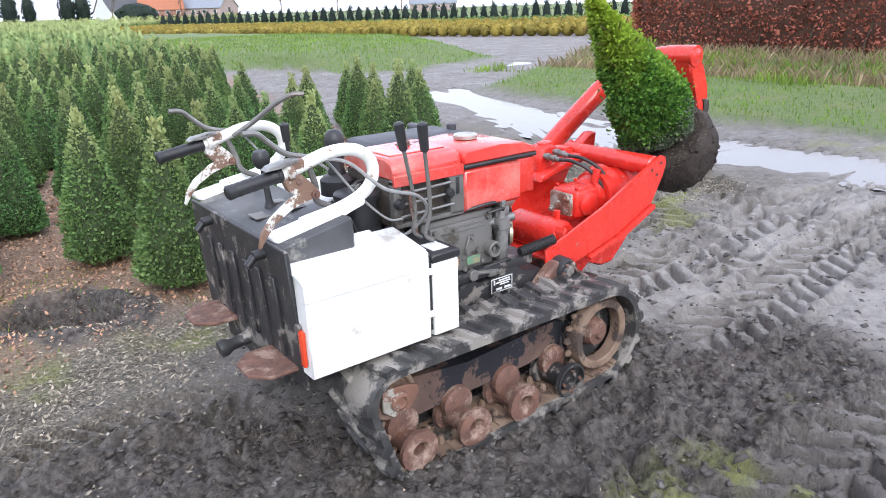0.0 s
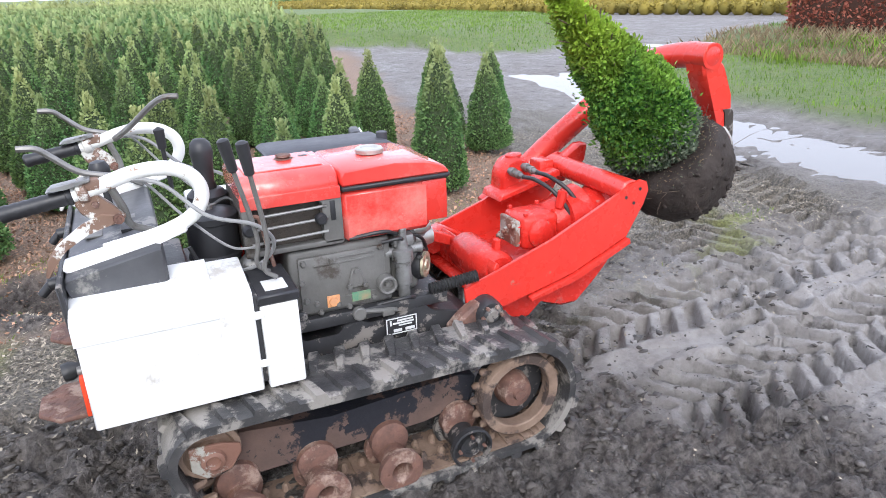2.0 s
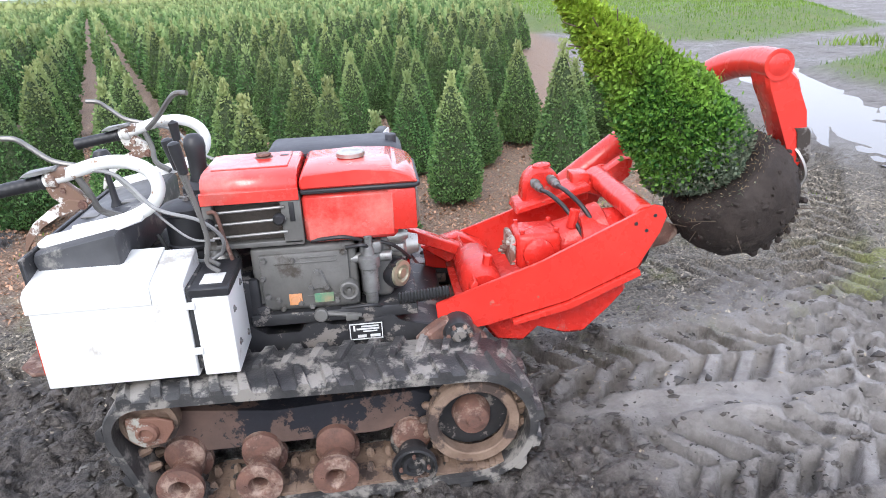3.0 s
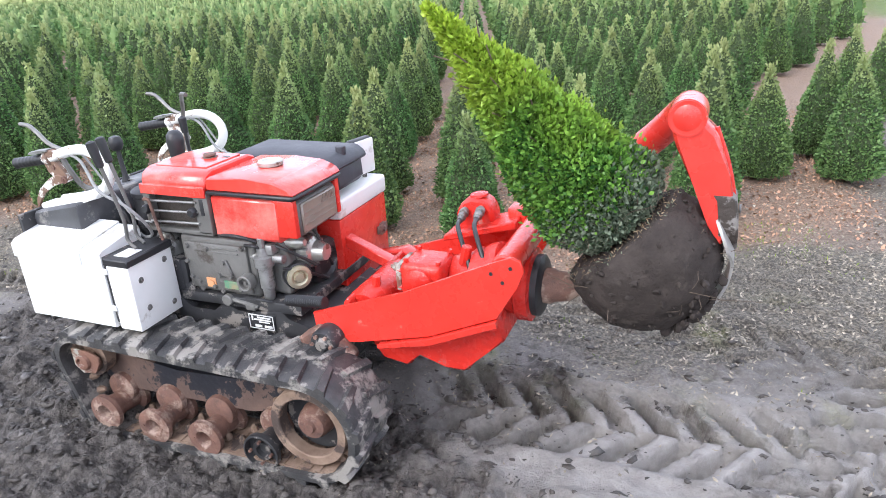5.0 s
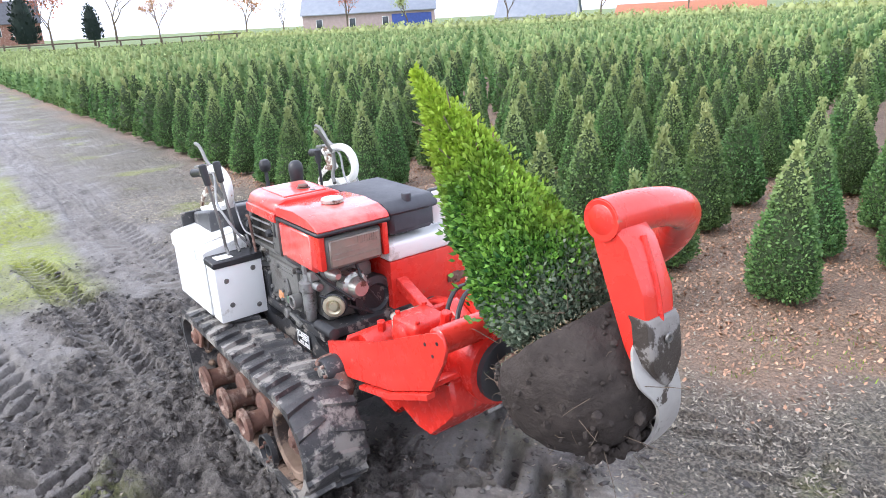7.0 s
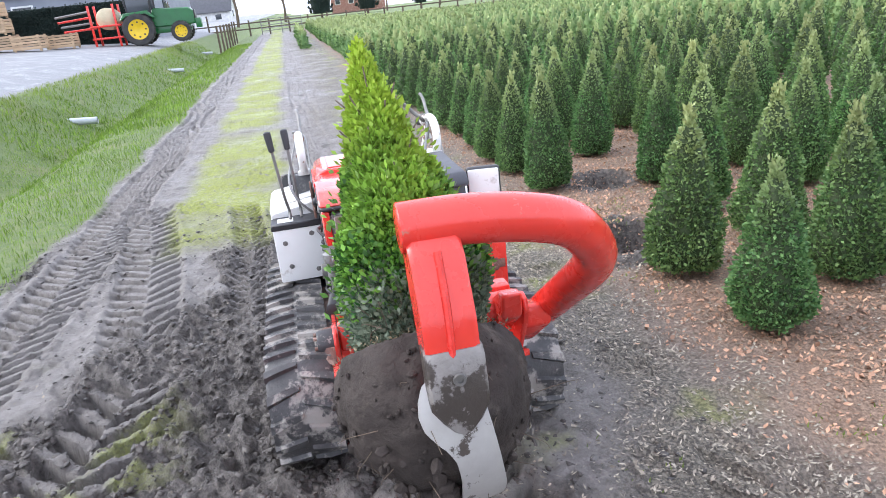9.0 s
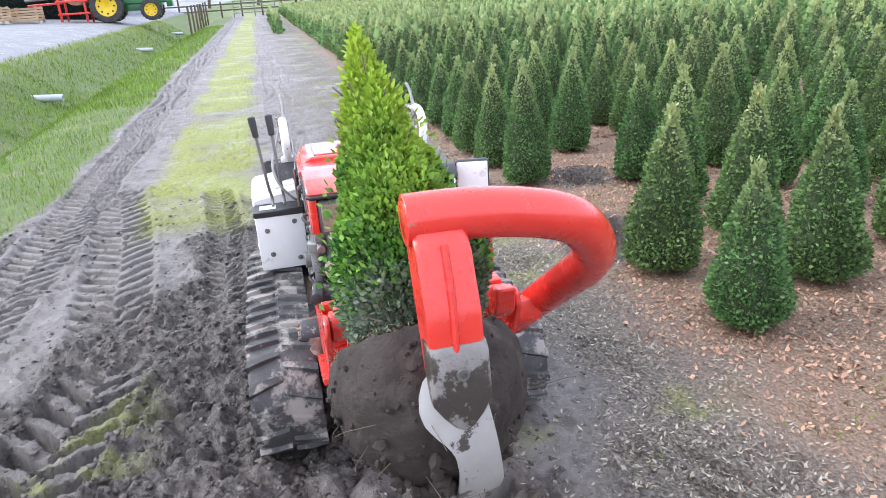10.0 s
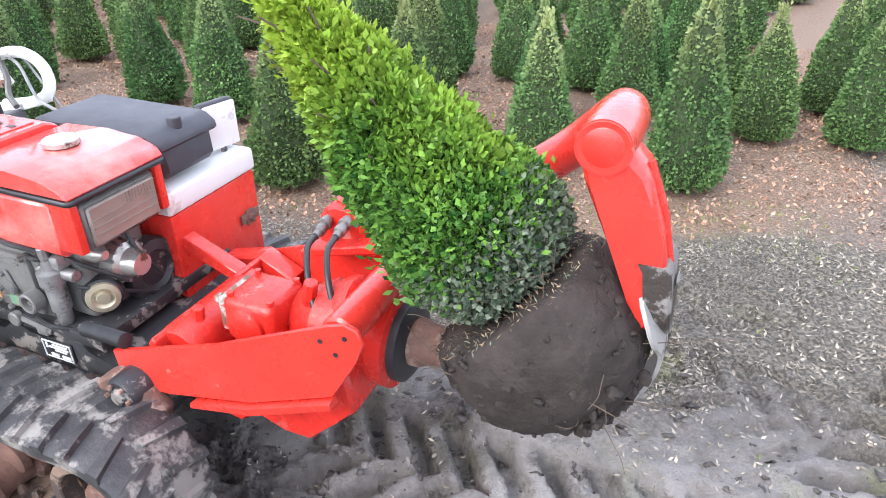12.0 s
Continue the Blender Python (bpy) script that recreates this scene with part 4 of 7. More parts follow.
# long white side box and the short one with the black top
bm = B()
prism(bm, [(1.652, 0.43), (1.652, 0.712), (1.668, 0.722), (1.84, 0.752), (1.85, 0.745), (1.85, 0.43)], 0.705, 1.118, 0.004, "x")
sbox = part("tool_box", bm, WHITE, MACHINE, "white sheet-metal box with scuffed corners")
bm = B()
prism(bm, [(1.647, 0.665), (1.647, 0.714), (1.666, 0.728), (1.845, 0.759), (1.845, 0.753), (1.668, 0.7225), (1.6515, 0.711), (1.6515, 0.665)], 0.70, 1.03, 0.0008, "x")
part("lid", bm, WHITE, sbox)
bm = B()
rod(bm, (0.703, 1.7, 0.58), (0.69, 1.7, 0.58), 0.012, seg=10)
box(bm, 0.697, 0.706, 1.69, 1.71, 0.5, 0.53, 0.002)
parts("latch", bm, STEEL, sbox)
bm = B()
box(bm, 0.692, 0.704, 1.672, 1.696, 0.465, 0.575, 0.004)
part("reflector", bm, REFLECTOR, sbox, "red rear reflector strip")
bm = B()
box(bm, 1.132, 1.232, 1.655, 1.862, 0.428, 0.672, 0.006)
sb2 = part("battery_box", bm, WHITE, MACHINE, "white battery box with black cover")
bm = B()
prism(bm, [(1.128, 1.65), (1.238, 1.65), (1.238, 1.868), (1.128, 1.868)], 0.672, 0.7, 0.005, "z")
cov = part("cover", bm, PLASTIC, sb2, "black plastic cover")
bm = B()
box(bm, 1.155, 1.215, 1.68, 1.75, 0.7005, 0.7025, 0)
part("sticker", bm, PRINT, cov)
for yy, zz in ((1.70, 0.61), (1.82, 0.64), (1.71, 0.5), (1.825, 0.47)):
    bm = B()
    lathe(bm, (1.2315, yy, zz), (1, 0, 0), [(0, 0.012), (0.003, 0.01), (0.003, 0.005), (0.007, 0.004), (0.007, 0)], 12)
    part("screw", bm, STEEL, sb2)
bm = B()
box(bm, 1.1185, 1.1315, 1.66, 1.84, 0.45, 0.70, 0.002)
part("seam_plate", bm, BLACK, sb2)
bm = B()
for zz in (0.5, 0.64):
    box(bm, 1.112, 1.14, 1.648, 1.6535, zz, zz + 0.022, 0.002)
parts("clip", bm, WHITE, sb2)

# engine
bm = B()
box(bm, 1.26, 1.58, 1.885, 2.25, 0.50, 0.715, 0.012, 3)
engine = part("engine_block", bm, ENGINE, MACHINE, "grey painted diesel engine block")
bm = B()
box(bm, 1.285, 1.555, 1.872, 1.889, 0.515, 0.695, 0.006)
box(bm, 1.33, 1.52, 1.868, 1.873, 0.662, 0.668, 0.002)
box(bm, 1.41, 1.52, 1.868, 1.873, 0.678, 0.684, 0.002)
box(bm, 1.42, 1.52, 1.868, 1.873, 0.55, 0.554, 0.001)
part("side_cover", bm, ENGINE, engine)
bm = B()
prism(bm, [(1.425, 0.575), (1.49, 0.575), (1.468, 0.64), (1.447, 0.64)], 1.862, 1.873, 0.004)
for x, z in ((1.433, 0.582), (1.482, 0.582), (1.457, 0.633)):
    lathe(bm, (x, 1.862, z), (0, -1, 0), [(0, 0.009), (0.009, 0.008), (0.009, 0)], 6)
part("cover_triangle", bm, ENGINE, engine)
bm = B()
for x, z in ((1.30, 0.56), (1.33, 0.545), (1.3, 0.68), (1.385, 0.675), (1.51, 0.53), (1.395, 0.53), (1.54, 0.69), (1.29, 0.62), (1.34, 0.515), (1.43, 0.515)):
    lathe(bm, (x, 1.873, z), (0, -1, 0), [(0, 0.01), (0.004, 0.01), (0.011, 0.007), (0.011, 0)], 6)
parts("cover_bolt", bm, ENGINE, engine)
bm = B()
lathe(bm, (1.55, 1.875, 0.57), (0, -1, 0), [(0, 0.03), (0.035, 0.03), (0.038, 0.026), (0.036, 0.02), (0.02, 0.018), (0.02, 0.008), (0.03, 0.006), (0.03, 0)], 24)
part("filter_boss", bm, ENGINE, engine)
bm = B()
box(bm, 1.362, 1.402, 1.868, 1.874, 0.525, 0.562, 0.001, 1)
knob = part("orange_label", bm, ORANGE, engine, "weathered orange sticker")
bm = B()
lathe(bm, (1.382, 1.869, 0.543), (0, -1, 0), [(0, 0.016), (0.006, 0.014), (0.006, 0)], 16)
part("drain_cap", bm, ORANGE, knob)
bm = B()
box(bm, 1.44, 1.50, 1.8675, 1.8735, 0.528, 0.558, 0.001, 1)
part("green_label", bm, GREEN_STICKER, engine, "worn green and brown sticker")
bm = B()
for x in (1.31, 1.36, 1.41, 1.46, 1.51):
    rod(bm, (x, 1.93, 0.71), (x, 1.93, 0.745), 0.012, seg=8)
box(bm, 1.28, 1.58, 1.91, 2.2, 0.713, 0.74, 0.006)
part("cylinder_head", bm, ENGINE, engine)
# fuel filter and pump at the engine's end
bm = B()
lathe(bm, (1.618, 1.885, 0.50), (0, 0, 1), [(0, 0.0), (0, 0.016), (0.01, 0.02), (0.045, 0.02), (0.05, 0.026), (0.125, 0.026), (0.13, 0.034), (0.165, 0.034), (0.17, 0.02), (0.2, 0.016), (0.2, 0)], 20)
ff = part("fuel_filter", bm, ALLOY, engine, "alloy fuel filter with glass bowl")
bm = B()
rod(bm, (1.56, 1.9, 0.655), (1.69, 1.9, 0.655), 0.017, seg=10)
rod(bm, (1.62, 1.88, 0.70), (1.62, 1.88, 0.735), 0.013, seg=8)
box(bm, 1.59, 1.66, 1.88, 1.95, 0.67, 0.71, 0.01)
part("filter_head", bm, ALLOY, ff)
bm = B()
box(bm, 1.585, 1.69, 1.92, 2.14, 0.50, 0.715, 0.025, 3)
part("gear_case", bm, ENGINE, engine)
bm = B()
lathe(bm, (1.64, 2.03, 0.64), (1, 0, 0), [(0, 0.05), (0.04, 0.062), (0.09, 0.055), (0.1, 0.04), (0.14, 0.03), (0.14, 0)], 24)
alt = part("alternator", bm, BRIGHT, engine, "bare alloy alternator with cooling slots")
bm = B()
for k in range(14):
    a = 2 * math.pi * k / 14
    c, s_ = math.cos(a), math.sin(a)
    box(bm, 1.675, 1.735, 2.03 + 0.056 * c - 0.004, 2.03 + 0.056 * c + 0.004, 0.64 + 0.056 * s_ - 0.004, 0.64 + 0.056 * s_ + 0.004, 0)
parts("cooling_fin", bm, ALLOY, alt)
bm = B()
lathe(bm, (1.63, 1.955, 0.70), (1, 0, 0), [(0, 0.0), (0, 0.024), (0.09, 0.026), (0.1, 0.02), (0.115, 0.012), (0.115, 0)], 20)
part("starter_solenoid", bm, BRIGHT, engine, "bright metal starter cylinder")
bm = B()
lathe(bm, (1.70, 1.95, 0.575), (0.75, -0.66, 0), [(-0.1, 0.05), (0.0, 0.052), (0.015, 0.05), (0.017, 0.044), (0.008, 0.042), (0.008, 0.02), (0.02, 0.016), (0.02, 0)], 28)
lamp1 = part("dynamo", bm, PLASTIC, engine, "black dynamo with brass end plate")
bm = B()
lathe(bm, (1.706, 1.945, 0.575), (0.75, -0.66, 0), [(0.008, 0.044), (0.018, 0.043), (0.02, 0.03), (0.012, 0.02), (0.022, 0.016), (0.022, 0)], 24)
part("end_plate", bm, material("dull_brass", (0.55, 0.5, 0.36), 0.4, 0.6, scale=20), lamp1)
bm = B()
lathe(bm, (1.66, 2.12, 0.56), (1, 0, 0), [(0, 0.09), (0.04, 0.095), (0.06, 0.09), (0.065, 0.06), (0.05, 0.05), (0.05, 0)], 28)
part("flywheel_housing", bm, BLACK, engine)
bm = B()
for k, (x, y, z, x2, y2, z2) in enumerate(((1.6, 1.9, 0.72, 1.75, 2.0, 0.6), (1.55, 1.88, 0.7, 1.62, 1.9, 0.68), (1.72, 2.05, 0.72, 1.74, 2.12, 0.55), (1.68, 1.9, 0.62, 1.73, 2.1, 0.5), (1.45, 1.88, 0.73, 1.6, 1.88, 0.72), (1.52, 1.87, 0.5, 1.66, 1.88, 0.49))):
    mx, my, mz = (x + x2) / 2 + 0.02, (y + y2) / 2 - 0.03, (z + z2) / 2 + 0.02
    pipe(bm, [(x, y, z), (mx, my, mz), (x2, y2, z2)], 0.006, 8, 8)
parts("fuel_line", bm, HOSE, engine)
bm = B()
box(bm, 1.5, 1.60, 1.865, 1.875, 0.478, 0.49, 0.003)
rod(bm, (1.455, 1.868, 0.49), (1.455, 1.845, 0.49), 0.022, seg=10)
rod(bm, (1.45, 1.86, 0.495), (1.58, 1.86, 0.475), 0.008, seg=8)
box(bm, 1.53, 1.57, 1.85, 1.87, 0.462, 0.485, 0.004)
part("linkage", bm, ENGINE, engine)
bm = B()
box(bm, 1.24, 1.275, 1.87, 1.9, 0.47, 0.62, 0.01)
box(bm, 1.255, 1.30, 1.865, 1.9, 0.49, 0.53, 0.012)
part("mount", bm, BLACK, engine)
bm = B()
box(bm, 1.24, 1.76, 1.86, 2.38, 0.462, 0.502, 0.006)
part("engine_tray", bm, BLACK, MACHINE, "black engine tray")

# hood, grille and fuel tank
bm = B()
prism(bm, [(1.872, 0.885), (1.872, 0.915), (1.885, 0.94), (1.92, 0.953), (2.13, 0.953), (2.165, 0.94), (2.178, 0.915), (2.178, 0.885)], 1.148, 1.428, 0.006, "x")
hood = part("radiator_hood", bm, RED_HOOD, MACHINE, "faded red radiator hood with sky sheen in its colour")
bm = B()
prism(bm, [(1.93, 0.952), (1.93, 0.957), (2.12, 0.957), (2.12, 0.952)], 1.175, 1.4, 0.002, "x")
part("raised_panel", bm, RED_HOOD, hood)
bm = B()
lathe(bm, (1.315, 2.055, 0.952), (0, 0, 1), [(0, 0.028), (0.006, 0.03), (0.008, 0.018), (0.012, 0.024), (0.018, 0.022), (0.02, 0.0)], 8)
part("radiator_cap", bm, RUST, hood, "rusty radiator cap")
bm = B()
box(bm, 1.365, 1.39, 2.06, 2.075, 0.956, 0.958, 0)
part("slot", bm, PLASTIC, hood)
bm = B()
prism(bm, [(1.862, 0.866), (1.862, 0.902), (1.874, 0.904), (1.874, 0.866)], 1.144, 1.4295, 0.002, "x")
part("hood_skirt", bm, RED_HOOD, hood)
bm = B()
box(bm, 1.15, 1.43, 1.9, 2.17, 0.725, 0.885, 0.004)
rad = part("radiator", bm, MESH, MACHINE, "brown wire-mesh radiator screen")
bm = B()
for a, b, c, d in ((1.145, 1.175, 0.735, 0.885), (1.372, 1.432, 0.73, 0.885), (1.145, 1.43, 0.725, 0.742), (1.145, 1.40, 0.868, 0.887)):
    box(bm, a, b, 1.868, 1.9, c, d, 0.004)
prism(bm, [(1.345, 0.8865), (1.385, 0.886), (1.385, 0.84)], 1.869, 1.9, 0.003)
part("grille_frame", bm, ENGINE, rad, "grey grille surround")
for zz in (0.765, 0.805, 0.842):
    bm = B()
    rod(bm, (1.165, 1.866, zz), (1.385, 1.866, zz + 0.006), 0.0045, seg=8)
    part("grille_bar", bm, ALLOY, rad)
bm = B()
box(bm, 1.396, 1.412, 1.866, 1.872, 0.80, 0.86, 0.002)
for x, z in ((1.365, 0.812), (1.16, 0.81)):
    lathe(bm, (x, 1.868, z), (0, -1, 0), [(0, 0.018), (0.012, 0.018), (0.02, 0.012), (0.02, 0)], 14)
parts("latch_knob", bm, PLASTIC, rad)
bm = B()
pipe(bm, [(1.215, 1.85, 0.70), (1.20, 1.85, 0.78), (1.19, 1.85, 0.84), (1.18, 1.85, 0.852), (1.165, 1.85, 0.85)], 0.006, 8, 6)
part("prop_rod", bm, RUST, rad)

bm = B()
prism(bm, [(1.872, 0.722), (1.872, 0.878), (2.176, 0.878), (2.176, 0.722)], 1.434, 1.715, 0.014, "x")
tank = part("fuel_tank", bm, RED_HOOD, MACHINE, "red fuel tank body under the hood")
bm = B()
prism(bm, [(1.434, 0.893), (1.434, 0.925), (1.445, 0.94), (1.6, 0.944), (1.71, 0.938), (1.765, 0.918), (1.785, 0.893)], 1.868, 2.182, 0.006)
ttop = part("tank_top", bm, RED_HOOD, tank, "faded red tank top with sky sheen in its colour")
bm = B()
prism(bm, [(1.434, 1.864), (1.434, 2.186), (1.775, 2.186), (1.79, 2.17), (1.79, 1.88), (1.775, 1.864)], 0.879, 0.893, 0.004, "z")
part("rubber_seal", bm, PLASTIC, tank, "black rubber sealing strip")
bm = B()
lathe(bm, (1.585, 2.045, 0.942), (0, 0, 1), [(0, 0.03), (0.004, 0.046), (0.016, 0.046), (0.02, 0.042), (0.021, 0.03), (0.017, 0.026), (0.017, 0)], 10)
part("filler_cap", bm, BRIGHT, ttop, "ribbed metal filler cap")
for ya, yb in ((1.875, 1.9), (2.145, 2.172)):
    bm = B()
    box(bm, 1.69, 1.775, ya, yb, 0.745, 0.876, 0.006)
    part("lamp_ear", bm, RED, tank)
bm = B()
prism(bm, [(1.9, 0.74), (1.9, 0.868), (2.142, 0.868), (2.142, 0.74)], 1.745, 1.775, 0.01, "x")
hl = part("headlamp", bm, ENGINE, MACHINE, "rectangular headlamp with grey frame")
bm = B()
prism(bm, [(1.912, 0.752), (1.912, 0.857), (2.13, 0.857), (2.13, 0.752)], 1.772, 1.784, 0.005, "x")
lens = part("lens", bm, GLASS, hl, "dusty ribbed lamp lens")
bm = B()
for zz in (0.78, 0.80, 0.82):
    box(bm, 1.7835, 1.786, 1.92, 2.12, zz, zz + 0.003, 0)
for k in range(9):
    box(bm, 1.7835, 1.786, 2.03 + 0.01 * k, 2.032 + 0.01 * k, 0.825, 0.852, 0)
parts("lens_rib", bm, GLASS, lens)

# seat box, right-hand panel and work lamp
def turn_lamp(bm):
    """The lamp is swivelled towards the working side."""
    bmesh.ops.rotate(bm, verts=bm.verts, cent=(1.70, 2.5, 0.84), matrix=Matrix.Rotation(radians(-12), 3, "Z"))


bm = B()
prism(bm, [(1.30, 0.83), (1.30, 0.90), (1.33, 0.918), (1.70, 0.918), (1.745, 0.90), (1.75, 0.80), (1.45, 0.78)], 2.2, 2.42, 0.02)
seat = part("seat_cushion", bm, VINYL, MACHINE, "dark grey vinyl-covered box cushion")
bm = B()
prism(bm, [(1.29, 0.92), (1.31, 0.937), (1.72, 0.935), (1.755, 0.91), (1.76, 0.885), (1.74, 0.885), (1.70, 0.915), (1.31, 0.915)], 2.19, 2.43, 0.008)
part("cushion_top", bm, VINYL, seat)
bm = B()
box(bm, 1.05, 1.755, 2.18, 2.555, 0.40, 0.70, 0.006)
rb = part("side_cabinet", bm, RED, MACHINE, "red steel side cabinet with white top")
bm = B()
box(bm, 1.045, 1.762, 2.175, 2.562, 0.702, 0.775, 0.012, 3)
part("white_top", bm, WHITE, rb, "white painted top cover")
bm = B()
lathe(bm, (1.756, 2.5, 0.555), (1, 0, 0), [(0, 0.03), (0.008, 0.028), (0.012, 0.015), (0.02, 0.012), (0.02, 0)], 6)
box(bm, 1.756, 1.762, 2.455, 2.545, 0.54, 0.575, 0.004)
part("cabinet_latch", bm, RUST, rb, "rusty latch")
bm = B()
prism(bm, [(1.756, 0.63), (2.06, 0.50), (2.06, 0.46), (1.756, 0.585)], 2.2, 2.25, 0.004)
part("strut", bm, RED, rb)
bm = B()
box(bm, 1.665, 1.705, 2.435, 2.565, 0.785, 0.935, 0.014, 3)
turn_lamp(bm)
wl_ = part("work_lamp", bm, PLASTIC, MACHINE, "square white work lamp in black housing")
# lens in white paint: the bright reflection is put into its colour
bm = B()
box(bm, 1.703, 1.712, 2.441, 2.559, 0.791, 0.929, 0.006, 2)
turn_lamp(bm)
part("lamp_lens", bm, WHITE, wl_, "lamp lens painted white for the sky it reflects")
bm = B()
rod(bm, (1.70, 2.5, 0.74), (1.70, 2.5, 0.80), 0.01, seg=8)
part("lamp_stem", bm, BLACK, wl_)

# operator's end: ribbed black panel, dash, steps
bm = B()
prism(bm, [(0.70, 0.775), (0.70, 0.795), (0.925, 0.84), (0.935, 0.83), (0.935, 0.70), (0.72, 0.66)], 1.765, 2.43, 0.008)
dash = part("dashboard", bm, DASH, MACHINE, "dusty black sheet-metal dashboard")
bm = B()
prism(bm, [(0.685, 0.80), (0.698, 0.80), (0.72, 0.37), (0.706, 0.37)], 1.71, 2.46, 0.003)
rear = part("rear_panel", bm, BLACK, MACHINE, "ribbed scuffed black rear panel")
for k in range(6):
    yy = 1.80 + 0.1 * k
    bm = B()
    prism(bm, [(0.68, 0.70), (0.692, 0.70), (0.705, 0.45), (0.693, 0.45)], yy, yy + 0.03, 0.003)
    part("rib", bm, BLACK, rear)
bm = B()
for yy, zz in ((1.86, 0.76), (2.28, 0.765)):
    rod(bm, (0.69, yy, zz), (0.655, yy, zz - 0.004), 0.016, seg=12)
    rod(bm, (0.66, yy, zz - 0.004), (0.635, yy, zz - 0.03), 0.012, seg=10)
parts("knob", bm, PLASTIC, rear)
for yy in (1.76, 2.22):
    bm = B()
    prism(bm, [(0.74, yy - 0.02), (0.74, yy + 0.17), (0.62, yy + 0.17), (0.57, yy + 0.12), (0.57, yy + 0.03), (0.62, yy - 0.02)], 0.425, 0.438, 0.003, "z")
    fs = part("foot_step", bm, RUST, MACHINE, "rusty chequer-plate foot step")
    bm = B()
    for i in range(4):
        for j in range(5):
            x, y2 = 0.6 + 0.032 * i, yy + 0.01 + 0.032 * j
            rod(bm, (x - 0.006, y2 - 0.005, 0.437), (x + 0.006, y2 + 0.005, 0.437), 0.0025, seg=6)
    tagged(part("tread_pattern", bm, RUST, fs), kind="stuff")
bm = B()
box(bm, 0.725, 1.0, 1.87, 2.38, 0.30, 0.66, 0.01)
part("rear_housing", bm, BLACK, MACHINE, "black gearbox housing")
bm = B()
lathe(bm, (0.76, 2.12, 0.40), (-1, 0, -0.15), [(0, 0.03), (0.05, 0.03), (0.06, 0.022), (0.12, 0.02), (0.14, 0.03), (0.16, 0.028), (0.16, 0)], 14)
part("tow_coupling", bm, BLACK, MACHINE, "greasy black tow coupling")
bm = B()
box(bm, 0.74, 0.79, 2.02, 2.09, 0.81, 0.815, 0.001)
box(bm, 0.84, 0.88, 2.1, 2.14, 0.826, 0.831, 0.001)
parts("dash_plate", bm, STEEL, dash)
bm = B()
box(bm, 0.84, 0.91, 1.98, 2.03, 0.82, 0.834, 0)
part("dash_slot", bm, PLASTIC, dash)
bm = B()
lathe(bm, (0.825, 2.105, 0.82), (-0.08, 0, 1), [(0, 0.02), (0.02, 0.011), (0.125, 0.008), (0.13, 0.019), (0.145, 0.027), (0.165, 0.028), (0.182, 0.02), (0.188, 0)], 18)
part("shift_knob", bm, PLASTIC, dash, "black ball gear knob")

